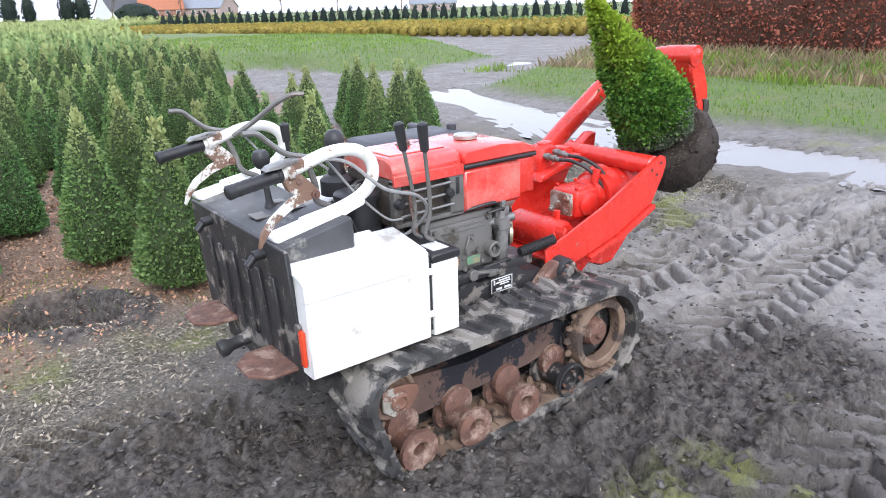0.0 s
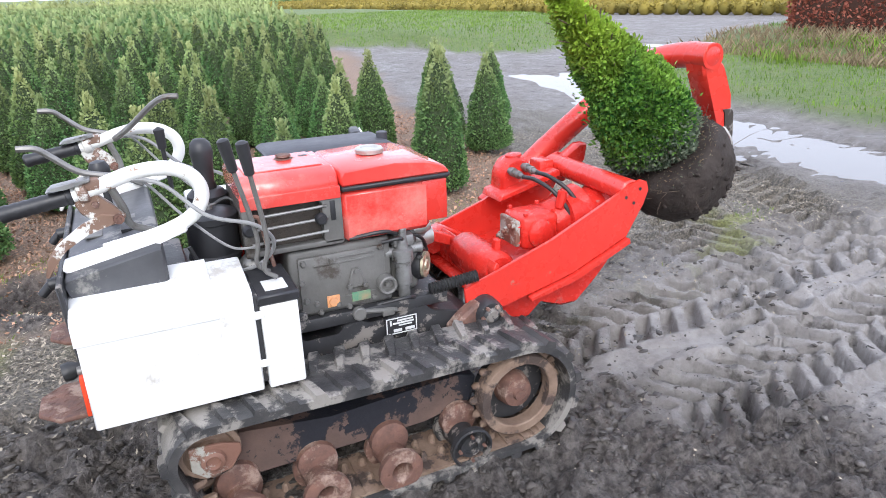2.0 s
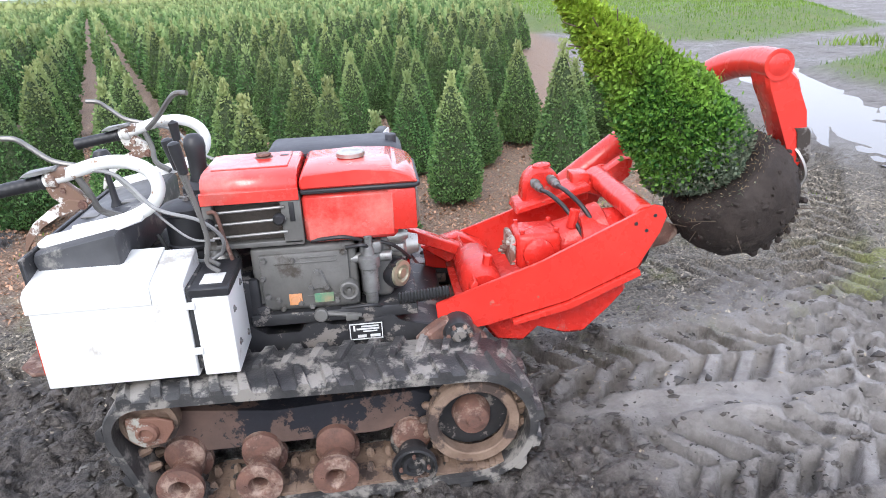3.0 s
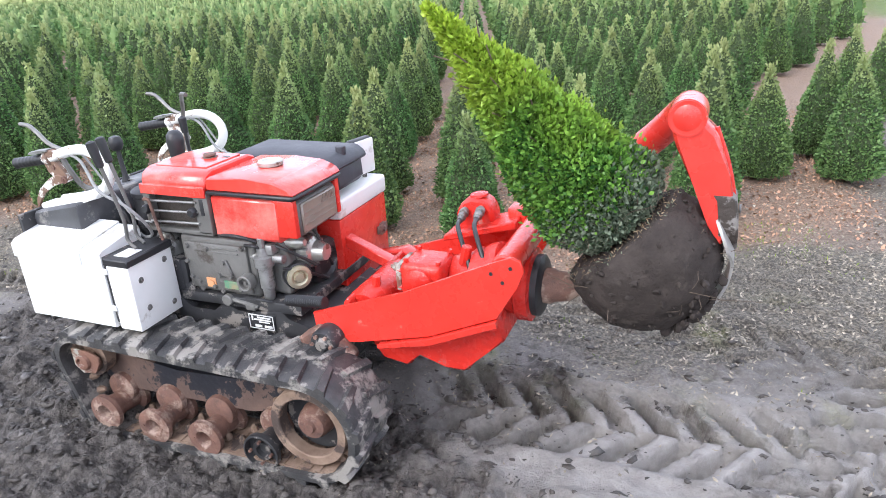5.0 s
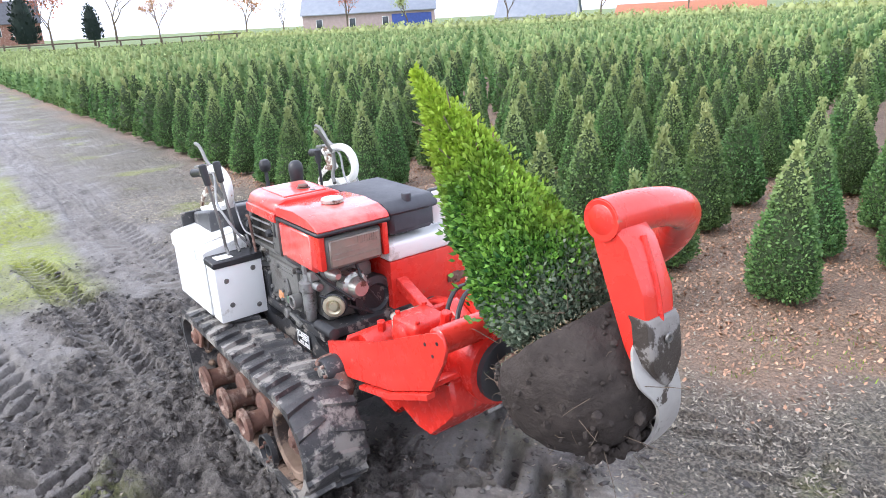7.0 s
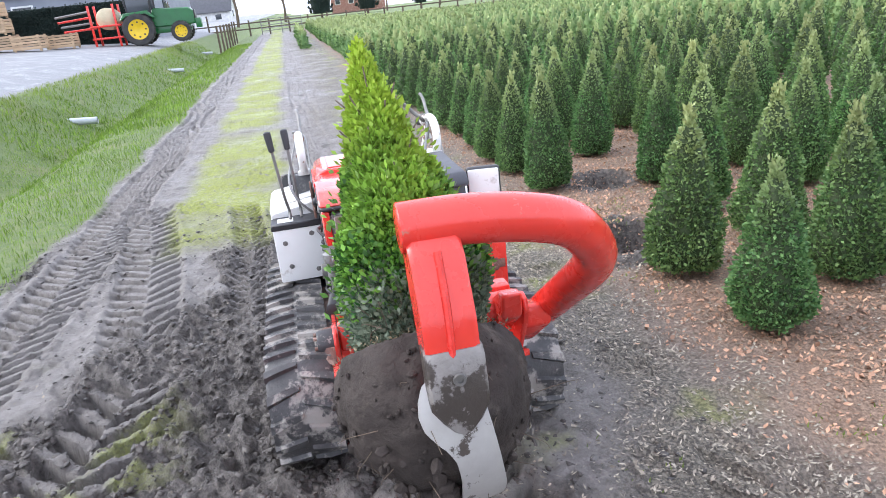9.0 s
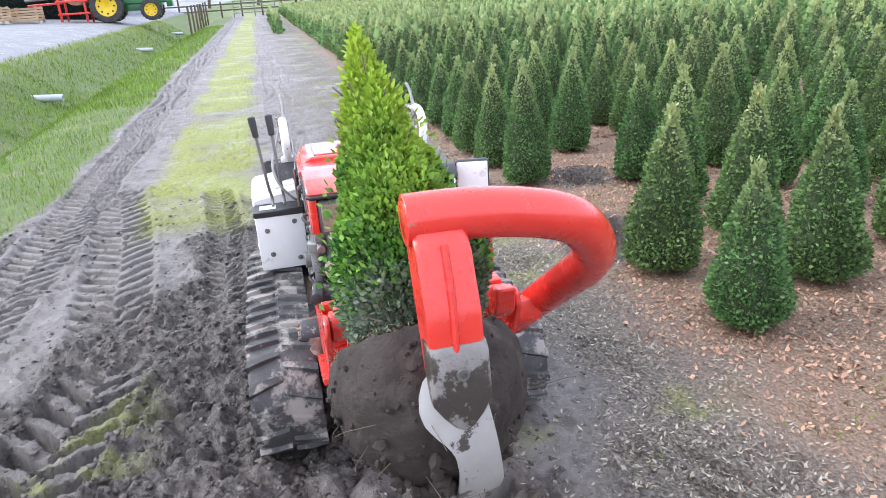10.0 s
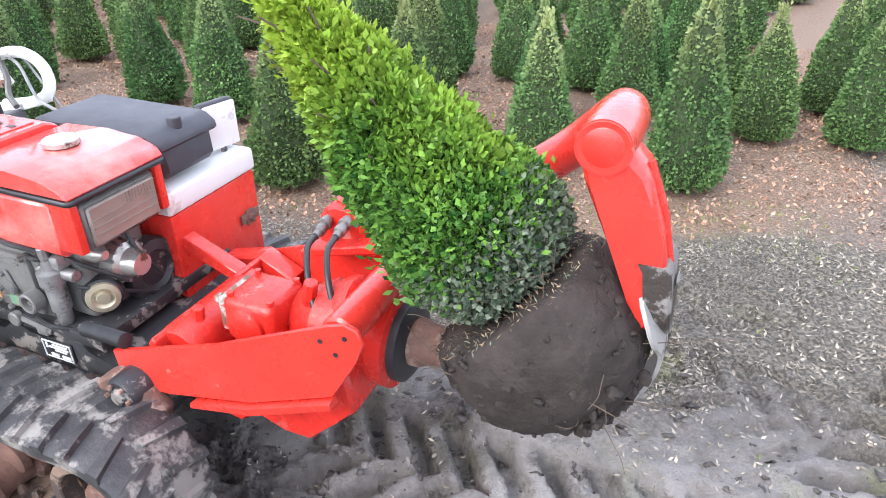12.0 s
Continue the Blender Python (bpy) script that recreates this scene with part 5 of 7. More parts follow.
# white bent handlebars with grips, levers and brackets
for yh, sg in ((1.832, -1), (2.46, 1)):
    bm = B()
    pipe(bm, [(0.80, yh, 0.83), (0.94, yh, 0.855), (1.02, yh, 0.89), (1.05, yh, 0.94), (1.035, yh, 0.99), (0.98, yh, 1.02), (0.90, yh, 1.02), (0.80, yh, 0.992), (0.745, yh, 0.98)], 0.019, 16, 10)
    hb = part("handlebar", bm, WHITE_TUBE, MACHINE, "chipped white bent handlebar tube")
    bm = B()
    lathe(bm, (0.755, yh, 0.982), (-1, 0, -0.16), [(0, 0.0195), (0.003, 0.022), (0.012, 0.022), (0.014, 0.0195)] + [q for k in range(6) for q in ((0.03 + 0.02 * k, 0.0198), (0.035 + 0.02 * k, 0.0186), (0.041 + 0.02 * k, 0.0198))] + [(0.158, 0.021), (0.163, 0.015), (0.163, 0)], 18)
    part("grip", bm, PLASTIC, hb, "black ribbed rubber grip")
    bm = B()
    prism(bm, [(0.70, 0.798), (0.70, 0.815), (0.9, 0.85), (1.0, 0.875), (1.0, 0.855), (0.9, 0.825), (0.72, 0.79)], yh - 0.03, yh + 0.035, 0.005)
    part("handlebar_base", bm, WHITE, hb)
    bm = B()
    rod(bm, (0.79, yh, 0.99), (0.765, yh, 0.985), 0.028, seg=14)
    box(bm, 0.765, 0.82, yh - 0.02, yh + 0.02, 0.99, 1.02, 0.006)
    prism(bm, [(0.75, 0.975), (0.80, 0.985), (0.835, 0.95), (0.865, 0.915), (0.85, 0.9), (0.80, 0.905), (0.765, 0.935)], yh - 0.012, yh + 0.012, 0.003)
    brk = part("lever_bracket", bm, BRACKET, hb, "rust-streaked white lever bracket")
    bm = B()
    prism(bm, [(0.86, 0.918), (0.84, 0.9), (0.77, 0.885), (0.715, 0.853), (0.685, 0.82), (0.668, 0.785), (0.658, 0.788), (0.67, 0.83), (0.7, 0.868), (0.76, 0.91), (0.81, 0.93)], yh - 0.016, yh - 0.006, 0.003)
    part("clutch_lever", bm, BRACKET, brk, "worn flat clutch lever with rust")
    bm = B()
    lathe(bm, (0.845, yh - 0.016, 0.912), (0, -1, 0), [(0, 0.014), (0.006, 0.013), (0.006, 0.007), (0.012, 0.006), (0.012, 0)], 10)
    lathe(bm, (0.80, yh - 0.012, 0.955), (0, -1, 0), [(0, 0.009), (0.005, 0.008), (0.005, 0)], 6)
    parts("bolt", bm, RUST, brk)
    bm = B()
    prism(bm, [(0.70, 1.0), (0.715, 1.012), (0.76, 1.018), (0.80, 1.024), (0.80, 1.015), (0.745, 1.004)], yh - 0.028, yh + 0.014, 0.002)
    part("decompression_tab", bm, ALLOY, brk)
    bm = B()
    pipe(bm, [(0.85, yh + 0.01, 1.015), (0.78, yh + 0.012, 1.035), (0.73, yh + 0.014, 1.075), (0.70, yh + 0.01, 1.10), (0.66, yh + 0.01, 1.105)], 0.008, 8, 6)
    part("hand_lever", bm, STEEL, brk)
    bm = B()
    pipe(bm, [(0.84, yh, 0.99), (0.86, yh - 0.01 * sg, 0.93), (0.87, yh - 0.03 * sg, 0.88), (0.92, yh - 0.05 * sg, 0.85)], 0.01, 8, 6)
    part("brace", bm, ENGINE, brk)
    bm = B()
    pipe(bm, [(0.84, yh, 1.01), (0.95, yh - 0.02, 0.99), (1.05, yh - 0.06, 0.9), (1.16, yh - 0.07, 0.86), (1.21, yh - 0.05, 0.80), (1.19, yh, 0.73), (1.12, yh + 0.03, 0.70), (1.04, yh + 0.05, 0.73)], 0.0055, 8, 10)
    pipe(bm, [(0.80, yh + 0.01, 1.01), (0.9, yh + 0.03, 1.0), (1.0, yh + 0.03, 0.88), (1.1, yh + 0.02, 0.78), (1.17, yh + 0.03, 0.76)], 0.004, 6, 10)
    part("control_cable", bm, CABLE, hb, "grey control cables")
bm = B()
pipe(bm, [(0.86, 2.44, 1.0), (0.92, 2.39, 1.05), (0.98, 2.33, 1.11), (1.02, 2.29, 1.138), (1.06, 2.27, 1.14)], 0.009, 8, 6)
part("throttle_lever", bm, STEEL, MACHINE, "thin bent steel throttle lever")

# control levers
for (x0, y0, z0), (x1, y1, z1) in (((1.20, 1.74, 0.71), (1.15, 1.705, 1.078)), ((1.19, 1.79, 0.71), (1.115, 1.775, 1.075))):
    a, b = Vector((x0, y0, z0)), Vector((x1, y1, z1))
    d = (b - a).normalized()
    bm = B()
    pipe(bm, [a, a + Vector((-0.03, 0, 0.03)), a.lerp(b, 0.3), a.lerp(b, 0.8)], 0.0065, 8, 6)
    lv = part("control_lever", bm, ENGINE, MACHINE, "straight steel lever with black grip")
    bm = B()
    lathe(bm, b - d * 0.075, d, [(0, 0.009), (0.004, 0.013), (0.07, 0.0165), (0.085, 0.0155), (0.09, 0.008), (0.09, 0)], 14)
    part("lever_grip", bm, PLASTIC, lv)
bm = B()
lathe(bm, (1.0, 2.3, 0.84), (-0.05, 0, 1), [(0, 0.007), (0.14, 0.007), (0.14, 0.013), (0.2, 0.017), (0.21, 0)], 12)
part("gear_lever", bm, PLASTIC, MACHINE, "gear lever with black grip")

# air cleaner, intake and exhaust
bm = B()
lathe(bm, (1.075, 1.985, 0.62), (0, 0, 1), [(0, 0.06), (0.005, 0.07), (0.09, 0.07), (0.095, 0.075), (0.105, 0.075), (0.11, 0.07), (0.2, 0.072), (0.205, 0.077), (0.222, 0.077), (0.228, 0.07), (0.236, 0.03), (0.236, 0)], 32)
ac = part("air_cleaner", bm, PLASTIC, MACHINE, "black drum-shaped air cleaner")
bm = B()
lathe(bm, (1.075, 1.985, 0.855), (0, 0, 1), [(0, 0.012), (0.012, 0.01), (0.014, 0.004), (0.02, 0.004), (0.02, 0)], 8)
box(bm, 1.055, 1.095, 1.981, 1.989, 0.862, 0.87, 0.002)
part("wing_nut", bm, STEEL, ac)
bm = B()
lathe(bm, (1.09, 2.135, 0.81), (0, 0, 1), [(0, 0.06), (0.05, 0.06), (0.065, 0.045), (0.07, 0.03), (0.07, 0)], 24)
part("precleaner_base", bm, PLASTIC, ac)
bm = B()
lathe(bm, (1.09, 2.135, 0.87), (0, 0, 1), [(0, 0.03), (0.012, 0.032), (0.03, 0.026), (0.09, 0.03), (0.12, 0.034), (0.145, 0.03), (0.158, 0.018), (0.162, 0)], 22)
part("intake_pipe", bm, PLASTIC, ac, "black plastic intake stack")
bm = B()
rod(bm, (1.72, 2.3, 0.92), (1.72, 2.3, 0.955), 0.02, seg=14)
part("exhaust_stub", bm, VINYL, MACHINE, "dark sooty exhaust silencer")
bm = B()
for pts in ([(1.02, 1.9, 0.66), (1.06, 1.88, 0.69), (1.12, 1.88, 0.68), (1.18, 1.9, 0.70)], [(0.98, 1.92, 0.70), (1.05, 1.88, 0.72), (1.1, 1.87, 0.66), (1.2, 1.88, 0.66)], [(1.0, 1.9, 0.78), (1.04, 1.9, 0.70), (1.14, 1.9, 0.665), (1.22, 1.92, 0.68)], [(1.08, 2.05, 0.84), (1.14, 2.05, 0.86), (1.18, 2.02, 0.80), (1.22, 1.98, 0.72)]):
    pipe(bm, pts, 0.006, 8, 8)
parts("hose", bm, HOSE, MACHINE, "tangle of black hoses")
bm = B()
lathe(bm, (1.17, 1.93, 0.62), (0, 0, 1), [(0, 0.05), (0.05, 0.055), (0.08, 0.04), (0.1, 0.02), (0.1, 0)], 18)
rod(bm, (1.15, 1.89, 0.66), (1.21, 1.88, 0.64), 0.022, seg=12)
part("water_pump", bm, ALLOY, MACHINE, "stained alloy pump")
bm = B()
box(bm, 1.0, 1.25, 1.87, 2.38, 0.46, 0.62, 0.01)
part("centre_housing", bm, BLACK, MACHINE, "black housing under the air cleaner")

# ---- the red lifting frame ----
side_outline = [(1.823, 0.405), (1.815, 0.497), (2.157, 0.612), (2.478, 0.757), (2.515, 0.772), (2.545, 0.762), (2.556, 0.73), (2.535, 0.68), (2.47, 0.566), (2.24, 0.468), (1.98, 0.408), (1.9, 0.395)]
for y0, y1 in ((1.845, 1.858), (2.365, 2.378)):
    bm = B()
    prism(bm, side_outline, y0, y1, 0.003)
    sp = part("side_plate", bm, RED, MACHINE, "bright red steel side plate")
    out = y0 < 2
    ya, yb = (y0 - 0.02, y1) if out else (y0, y1 + 0.02)
    bm = B()
    prism(bm, [(2.06, 0.42), (2.24, 0.466), (2.47, 0.564), (2.475, 0.545), (2.25, 0.448), (2.06, 0.405)], ya, yb, 0.002)
    part("plate_flange", bm, RED, sp)
    bm = B()
    for x, z in ((2.515, 0.738), (2.49, 0.69), (2.455, 0.715)):
        lathe(bm, (x, y0 - 0.0012 if out else y1 + 0.0012, z), (0, -1 if out else 1, 0), [(0, 0.006), (0.001, 0.006), (0.001, 0)], 10)
    parts("bolt_hole", bm, PLASTIC, sp)
bm = B()
prism(bm, [(1.9, 0.41), (2.24, 0.47), (2.46, 0.566), (2.45, 0.578), (2.235, 0.484), (1.9, 0.424)], 1.86, 2.363, 0.002)
part("floor_plate", bm, RED, MACHINE, "red floor plate of the lifting frame")
bm = B()
rod(bm, (2.49, 1.86, 0.728), (2.49, 2.363, 0.728), 0.042, seg=28)
part("cross_tube", bm, RED, MACHINE, "red cross tube")
bm = B()
prism(bm, [(1.93, 0.44), (1.93, 0.54), (1.945, 0.56), (1.955, 0.55), (1.955, 0.45)], 1.862, 2.36, 0.003)
part("cross_bar", bm, RED, MACHINE, "red cross bar")
bm = B()
prism(bm, [(1.80, 0.52), (1.95, 0.56), (2.06, 0.50), (1.9, 0.45)], 2.29, 2.36, 0.006)
part("gusset", bm, RED, MACHINE, "red gusset plate")
bm = B()
lathe(bm, (1.98, 2.05, 0.50), (0, 1, 0), [(-0.15, 0.0), (-0.15, 0.058), (-0.13, 0.07), (0.12, 0.07), (0.14, 0.058), (0.14, 0)], 28)
rod(bm, (2.0, 1.97, 0.555), (2.005, 1.97, 0.60), 0.016, seg=6)
part("oil_tank", bm, RED_CAST, MACHINE, "round red oil tank")
bm = B()
box(bm, 2.10, 2.25, 1.95, 2.1, 0.54, 0.665, 0.022, 3)
lathe(bm, (2.17, 1.96, 0.60), (0, -1, 0), [(0, 0.055), (0.02, 0.05), (0.03, 0.03), (0.03, 0)], 18)
gb = part("hydraulic_motor", bm, RED_CAST, MACHINE, "red-painted cast hydraulic motor")
bm = B()
for y, z in ((1.975, 0.63), (2.075, 0.63), (1.975, 0.57), (2.075, 0.57)):
    rod(bm, (2.10, y, z), (2.085, y, z), 0.011, seg=6)
for x, y in ((2.12, 1.97), (2.12, 2.08), (2.235, 1.97), (2.235, 2.08)):
    rod(bm, (x, y, 0.665), (x, y, 0.676), 0.009, seg=6)
parts("bolt", bm, RED_CAST, gb)
bm = B()
box(bm, 2.078, 2.099, 1.965, 2.085, 0.555, 0.652, 0.008)
for y, z in ((1.985, 0.635), (2.03, 0.6), (2.065, 0.575)):
    lathe(bm, (2.079, y, z), (-1, 0, 0), [(0, 0.016), (0.012, 0.014), (0.012, 0.008), (0.022, 0.007), (0.022, 0)], 8)
part("port_plate", bm, CHIPPED, gb, "port plate with flaked paint and bare metal")
bm = B()
lathe(bm, (2.27, 2.08, 0.57), (0.93, 0, 0.28), [(-0.03, 0.0), (-0.03, 0.07), (0.0, 0.086), (0.08, 0.088), (0.085, 0.096), (0.1, 0.096), (0.105, 0.09), (0.14, 0.1), (0.17, 0.1), (0.18, 0.08), (0.18, 0)], 30)
rod(bm, (2.30, 2.03, 0.65), (2.315, 2.03, 0.715), 0.018, seg=8)
part("gearbox", bm, RED_CAST, MACHINE, "round red-painted gearbox casting")
bm = B()
prism(bm, [(2.185, 0.665), (2.19, 0.745), (2.215, 0.785), (2.245, 0.798), (2.3, 0.792), (2.325, 0.755), (2.33, 0.70)], 2.26, 2.355, 0.012)
prism(bm, [(2.15, 0.645), (2.16, 0.672), (2.42, 0.742), (2.43, 0.715)], 2.21, 2.36, 0.005)
lathe(bm, (2.265, 2.305, 0.796), (-0.1, 0, 1), [(0, 0.034), (0.008, 0.032), (0.012, 0.02), (0.012, 0)], 18)
vb = part("valve_block", bm, RED_CAST, MACHINE, "red hydraulic valve block")
bm = B()
for xx, zz in ((2.225, 0.752), (2.285, 0.762)):
    lathe(bm, (xx, 2.262, zz), (0.12, -1, -0.1), [(0, 0.014), (0.012, 0.014), (0.014, 0.018), (0.03, 0.018), (0.032, 0.012), (0.045, 0.012), (0.047, 0.016), (0.062, 0.016), (0.064, 0.011), (0.085, 0.011), (0.085, 0)], 10)
parts("hose_fitting", bm, STEEL, vb, "steel hose fittings")
bm = B()
pipe(bm, [(2.235, 2.178, 0.744), (2.25, 2.12, 0.745), (2.285, 2.06, 0.715), (2.32, 2.02, 0.66), (2.335, 2.005, 0.62)], 0.008, 10, 10)
pipe(bm, [(2.295, 2.178, 0.754), (2.31, 2.115, 0.75), (2.345, 2.055, 0.715), (2.375, 2.02, 0.66), (2.38, 2.0, 0.61)], 0.008, 10, 10)
parts("hydraulic_hose", bm, HOSE, vb, "black hydraulic hoses")
bm = B()
box(bm, 2.375, 2.44, 2.28, 2.363, 0.66, 0.765, 0.008)
prism(bm, [(2.40, 0.70), (2.57, 0.81), (2.61, 0.81), (2.60, 0.74), (2.5, 0.66)], 2.29, 2.345, 0.006)
prism(bm, [(2.16, 0.44), (2.16, 0.53), (2.34, 0.66), (2.46, 0.70), (2.48, 0.64), (2.3, 0.5)], 2.379, 2.47, 0.008)
part("arm_bracket", bm, RED, MACHINE, "red arm bracket")
bm = B()
lathe(bm, (2.43, 2.065, 0.59), (0.96, 0, 0.0), [(-0.1, 0.1), (0.05, 0.105), (0.06, 0.12), (0.1, 0.12), (0.105, 0.1), (0.108, 0.08)], 36)
hubp = part("bearing_hub", bm, RED_CAST, MACHINE, "red cast bearing hub with black seal")
bm = B()
lathe(bm, (2.535, 2.065, 0.59), (1, 0, 0), [(0, 0.1), (0.02, 0.1), (0.03, 0.085), (0.03, 0.05), (0.012, 0.045), (0.012, 0)], 32)
part("seal_ring", bm, PLASTIC, hubp)
bm = B()
lathe(bm, (2.545, 2.065, 0.59), (1, 0.0, 0.05), [(0, 0.058), (0.04, 0.058), (0.06, 0.05), (0.1, 0.045), (0.14, 0.02), (0.14, 0)], 24)
part("output_shaft", bm, RUST, hubp, "rust-brown output shaft")
bm = B()
prism(bm, [(1.95, 0.405), (2.02, 0.30), (2.12, 0.285), (2.16, 0.36), (2.25, 0.30), (2.33, 0.30), (2.40, 0.40), (2.47, 0.44), (2.45, 0.56), (2.24, 0.468)], 1.93, 2.30, 0.012)
part("lower_casing", bm, RED_CAST, MACHINE, "red lower casing of the lifting frame")
bm = B()
lathe(bm, (1.70, 1.87, 0.515), (0.97, -0.1, 0.12), [(-0.0, 0.0)] + [q for k in range(17) for q in ((0.01 * k, 0.016), (0.01 * k + 0.005, 0.021))] + [(0.17, 0)], 14)
part("spring", bm, HOSE, MACHINE, "black coil-wrapped hose")

# ---- the digging arm and blade ----
bm = B()
pipe(bm, [(2.24, 2.49, 0.545), (2.42, 2.49, 0.675), (2.6, 2.488, 0.805), (2.74, 2.48, 0.905), (2.825, 2.457, 0.98), (2.888, 2.407, 1.05), (2.928, 2.345, 1.1), (2.949, 2.25, 1.132), (2.957, 2.13, 1.15), (2.957, 2.003, 1.153)], 0.05, 28, 8)
arm = part("digging_arm", bm, RED, MACHINE, "thick bent red steel tube arm")
bm = B()
lathe(bm, (2.957, 2.006, 1.153), (0, -1, 0), [(0, 0.05), (0.004, 0.046), (0.003, 0.036), (0.0045, 0.034), (0.0045, 0)], 28)
part("end_cap", bm, RED, arm)
bm = B()
prism(bm, [(2.91, 1.15), (2.985, 1.155), (3.035, 1.11), (3.075, 1.0), (3.098, 0.9), (3.092, 0.83), (3.06, 0.79), (3.03, 0.86), (2.985, 0.97), (2.93, 1.08)], 2.008, 2.112, 0.01)
leg = part("blade_leg", bm, RED, arm, "red blade leg rubbed bare at the foot")
bm = B()
pipe(bm, [(3.03, 2.06, 1.12), (3.068, 2.06, 1.02), (3.092, 2.056, 0.92), (3.098, 2.054, 0.86)], 0.008, 8, 6)
part("weld_seam", bm, RED_CAST, leg)
bm = B()
# the foot tapers to a blunt point below the leg
cols = []
for zz, xf, lo_y, hi_y in ((0.945, 3.09, 2.004, 2.116), (0.93, 3.1, 2.003, 2.117), (0.86, 3.11, 2.003, 2.117), (0.835, 3.111, 2.004, 2.116), (0.805, 3.112, 2.024, 2.1), (0.785, 3.114, 2.042, 2.082), (0.776, 3.112, 2.054, 2.07)):
    cols.append([bm.verts.new(q) for q in ((xf - 0.05, lo_y, zz), (xf - 0.006, lo_y, zz), (xf, lo_y + 0.006, zz), (xf, hi_y - 0.006, zz), (xf - 0.006, hi_y, zz), (xf - 0.05, hi_y, zz))])
for a, b in zip(cols, cols[1:]):
    for k in range(6):
        bm.faces.new((a[k], a[(k + 1) % 6], b[(k + 1) % 6], b[k]))
bm.faces.new(cols[0])
bm.faces.new(cols[-1][::-1])
bmesh.ops.recalc_face_normals(bm, faces=bm.faces)
foot = part("blade_foot", bm, FOOT, leg, "bare steel blade foot smeared with soil")
bm = B()
lathe(bm, (3.108, 2.062, 0.895), (1, 0, 0.0), [(0, 0.013), (0.005, 0.012), (0.005, 0.007), (0.001, 0.006), (0.001, 0)], 14)
part("foot_bolt", bm, STEEL, foot)
# curved blade that follows the root ball, with a rounded shoulder on one edge
CB = Vector((2.862, 2.045, 0.733))
SHOULDER = ((0.89, 2.045), (0.882, 2.015), (0.868, 1.996), (0.845, 1.984), (0.815, 1.98), (0.79, 1.986), (0.765, 2.004), (0.742, 2.026), (0.715, 2.04), (0.67, 2.047), (0.6, 2.05), (0.5, 2.052))
HZ = [q[0] for q in SHOULDER][::-1]
HY = [q[1] for q in SHOULDER][::-1]
bm = B()
rings = []
ROWS = 33
for k in range(ROWS):
    t = k / (ROWS - 1)
    ang = math.radians(40.5 - 108.5 * t)
    r0 = 0.241
    zz = CB.z + r0 * math.sin(ang)
    y0 = float(np.interp(zz, HZ, HY))
    y1 = 2.098 + 0.045 * min(1.0, t * 1.6) - 0.03 * max(0.0, t - 0.75) * 4
    row = []
    for j in range(7):
        v = y0 + (y1 - y0) * j / 6
        rr = math.sqrt(max(0.01, r0 * r0 - (v - 2.072) ** 2 * 0.6))
        row.append((CB.x + rr * math.cos(ang), v, CB.z + rr * math.sin(ang)))
    rings.append(row)
lo_ = [[bm.verts.new(q) for q in row] for row in rings]
hi_ = [[bm.verts.new((CB.x + (q[0] - CB.x) * 1.035, q[1], CB.z + (q[2] - CB.z) * 1.035)) for q in row] for row in rings]
for a in range(ROWS - 1):
    for b in range(6):
        bm.faces.new((lo_[a][b], lo_[a][b + 1], lo_[a + 1][b + 1], lo_[a + 1][b]))
        bm.faces.new((hi_[a][b], hi_[a][b + 1], hi_[a + 1][b + 1], hi_[a + 1][b]))
    for b in (0, 6):
        bm.faces.new((lo_[a][b], lo_[a + 1][b], hi_[a + 1][b], hi_[a][b]))
for a in (0, ROWS - 1):
    for b in range(6):
        bm.faces.new((lo_[a][b], lo_[a][b + 1], hi_[a][b + 1], hi_[a][b]))
bmesh.ops.recalc_face_normals(bm, faces=bm.faces)
part("digging_blade", bm, BLADE, arm, "curved scoured steel digging blade")

# ---- the lifted shrub with its root ball ----
AX = Vector((-0.678, -0.018, 0.735)).normalized()
BASE = Vector((2.775, 2.055, 0.845))
BUSH = thing("lifted_shrub", (2.85, 2.06, 0.72), "dug-out leafy green shrub tilted on its dark root ball", "shrub")
bm = B()
bmesh.ops.create_icosphere(bm, subdivisions=5, radius=1.0)
side = (Vector((0, 1, 0)) - AX * AX.y).normalized()
third = AX.cross(side)
for v in bm.verts:
    d = v.co.normalized()
    r = 0.217
    h = d.dot(AX)
    if h > 0.42:
        r = r * (0.42 / h) ** 0.9
    r *= 1 + 0.05 * (noise.noise(d * 2.3) ) + 0.028 * noise.noise(d * 7) + 0.016 * noise.noise(d * 17) + 0.008 * noise.noise(d * 41)
    down = max(0.0, -h)
    v.co = CB + d * r * (1 - 0.0 * down)
ballm = part("root_ball", bm, SOIL, BUSH, "dark soil root ball", smooth=60)
rg = np.random.default_rng(8)
bm = B()
for k in range(260):
    d = Vector(rg.normal(size=3)).normalized()
    if d.dot(AX) > 0.45:
        continue
    q = CB + d * 0.217 * (1 + 0.03 * noise.noise(d * 5))
    s_ = 0.004 + 0.012 * rg.random() ** 2
    m4 = Matrix.LocRotScale(q, Euler(rg.uniform(0, 6, 3)), Vector((s_, s_ * 0.8, s_ * 0.6)))
    bmesh.ops.create_icosphere(bm, subdivisions=1, radius=1.0, matrix=m4)
for k in range(60):
    d = (Vector((0.62, rg.uniform(-0.25, 0.4), -0.75)) + 0.25 * Vector(rg.normal(size=3))).normalized()
    q = CB + d * (0.22 + 0.012 * rg.random())
    s_ = 0.008 + 0.018 * rg.random()
    m4 = Matrix.LocRotScale(q, Euler(rg.uniform(0, 6, 3)), Vector((s_, s_ * 0.8, s_ * 0.7)))
    bmesh.ops.create_icosphere(bm, subdivisions=1, radius=1.0, matrix=m4)
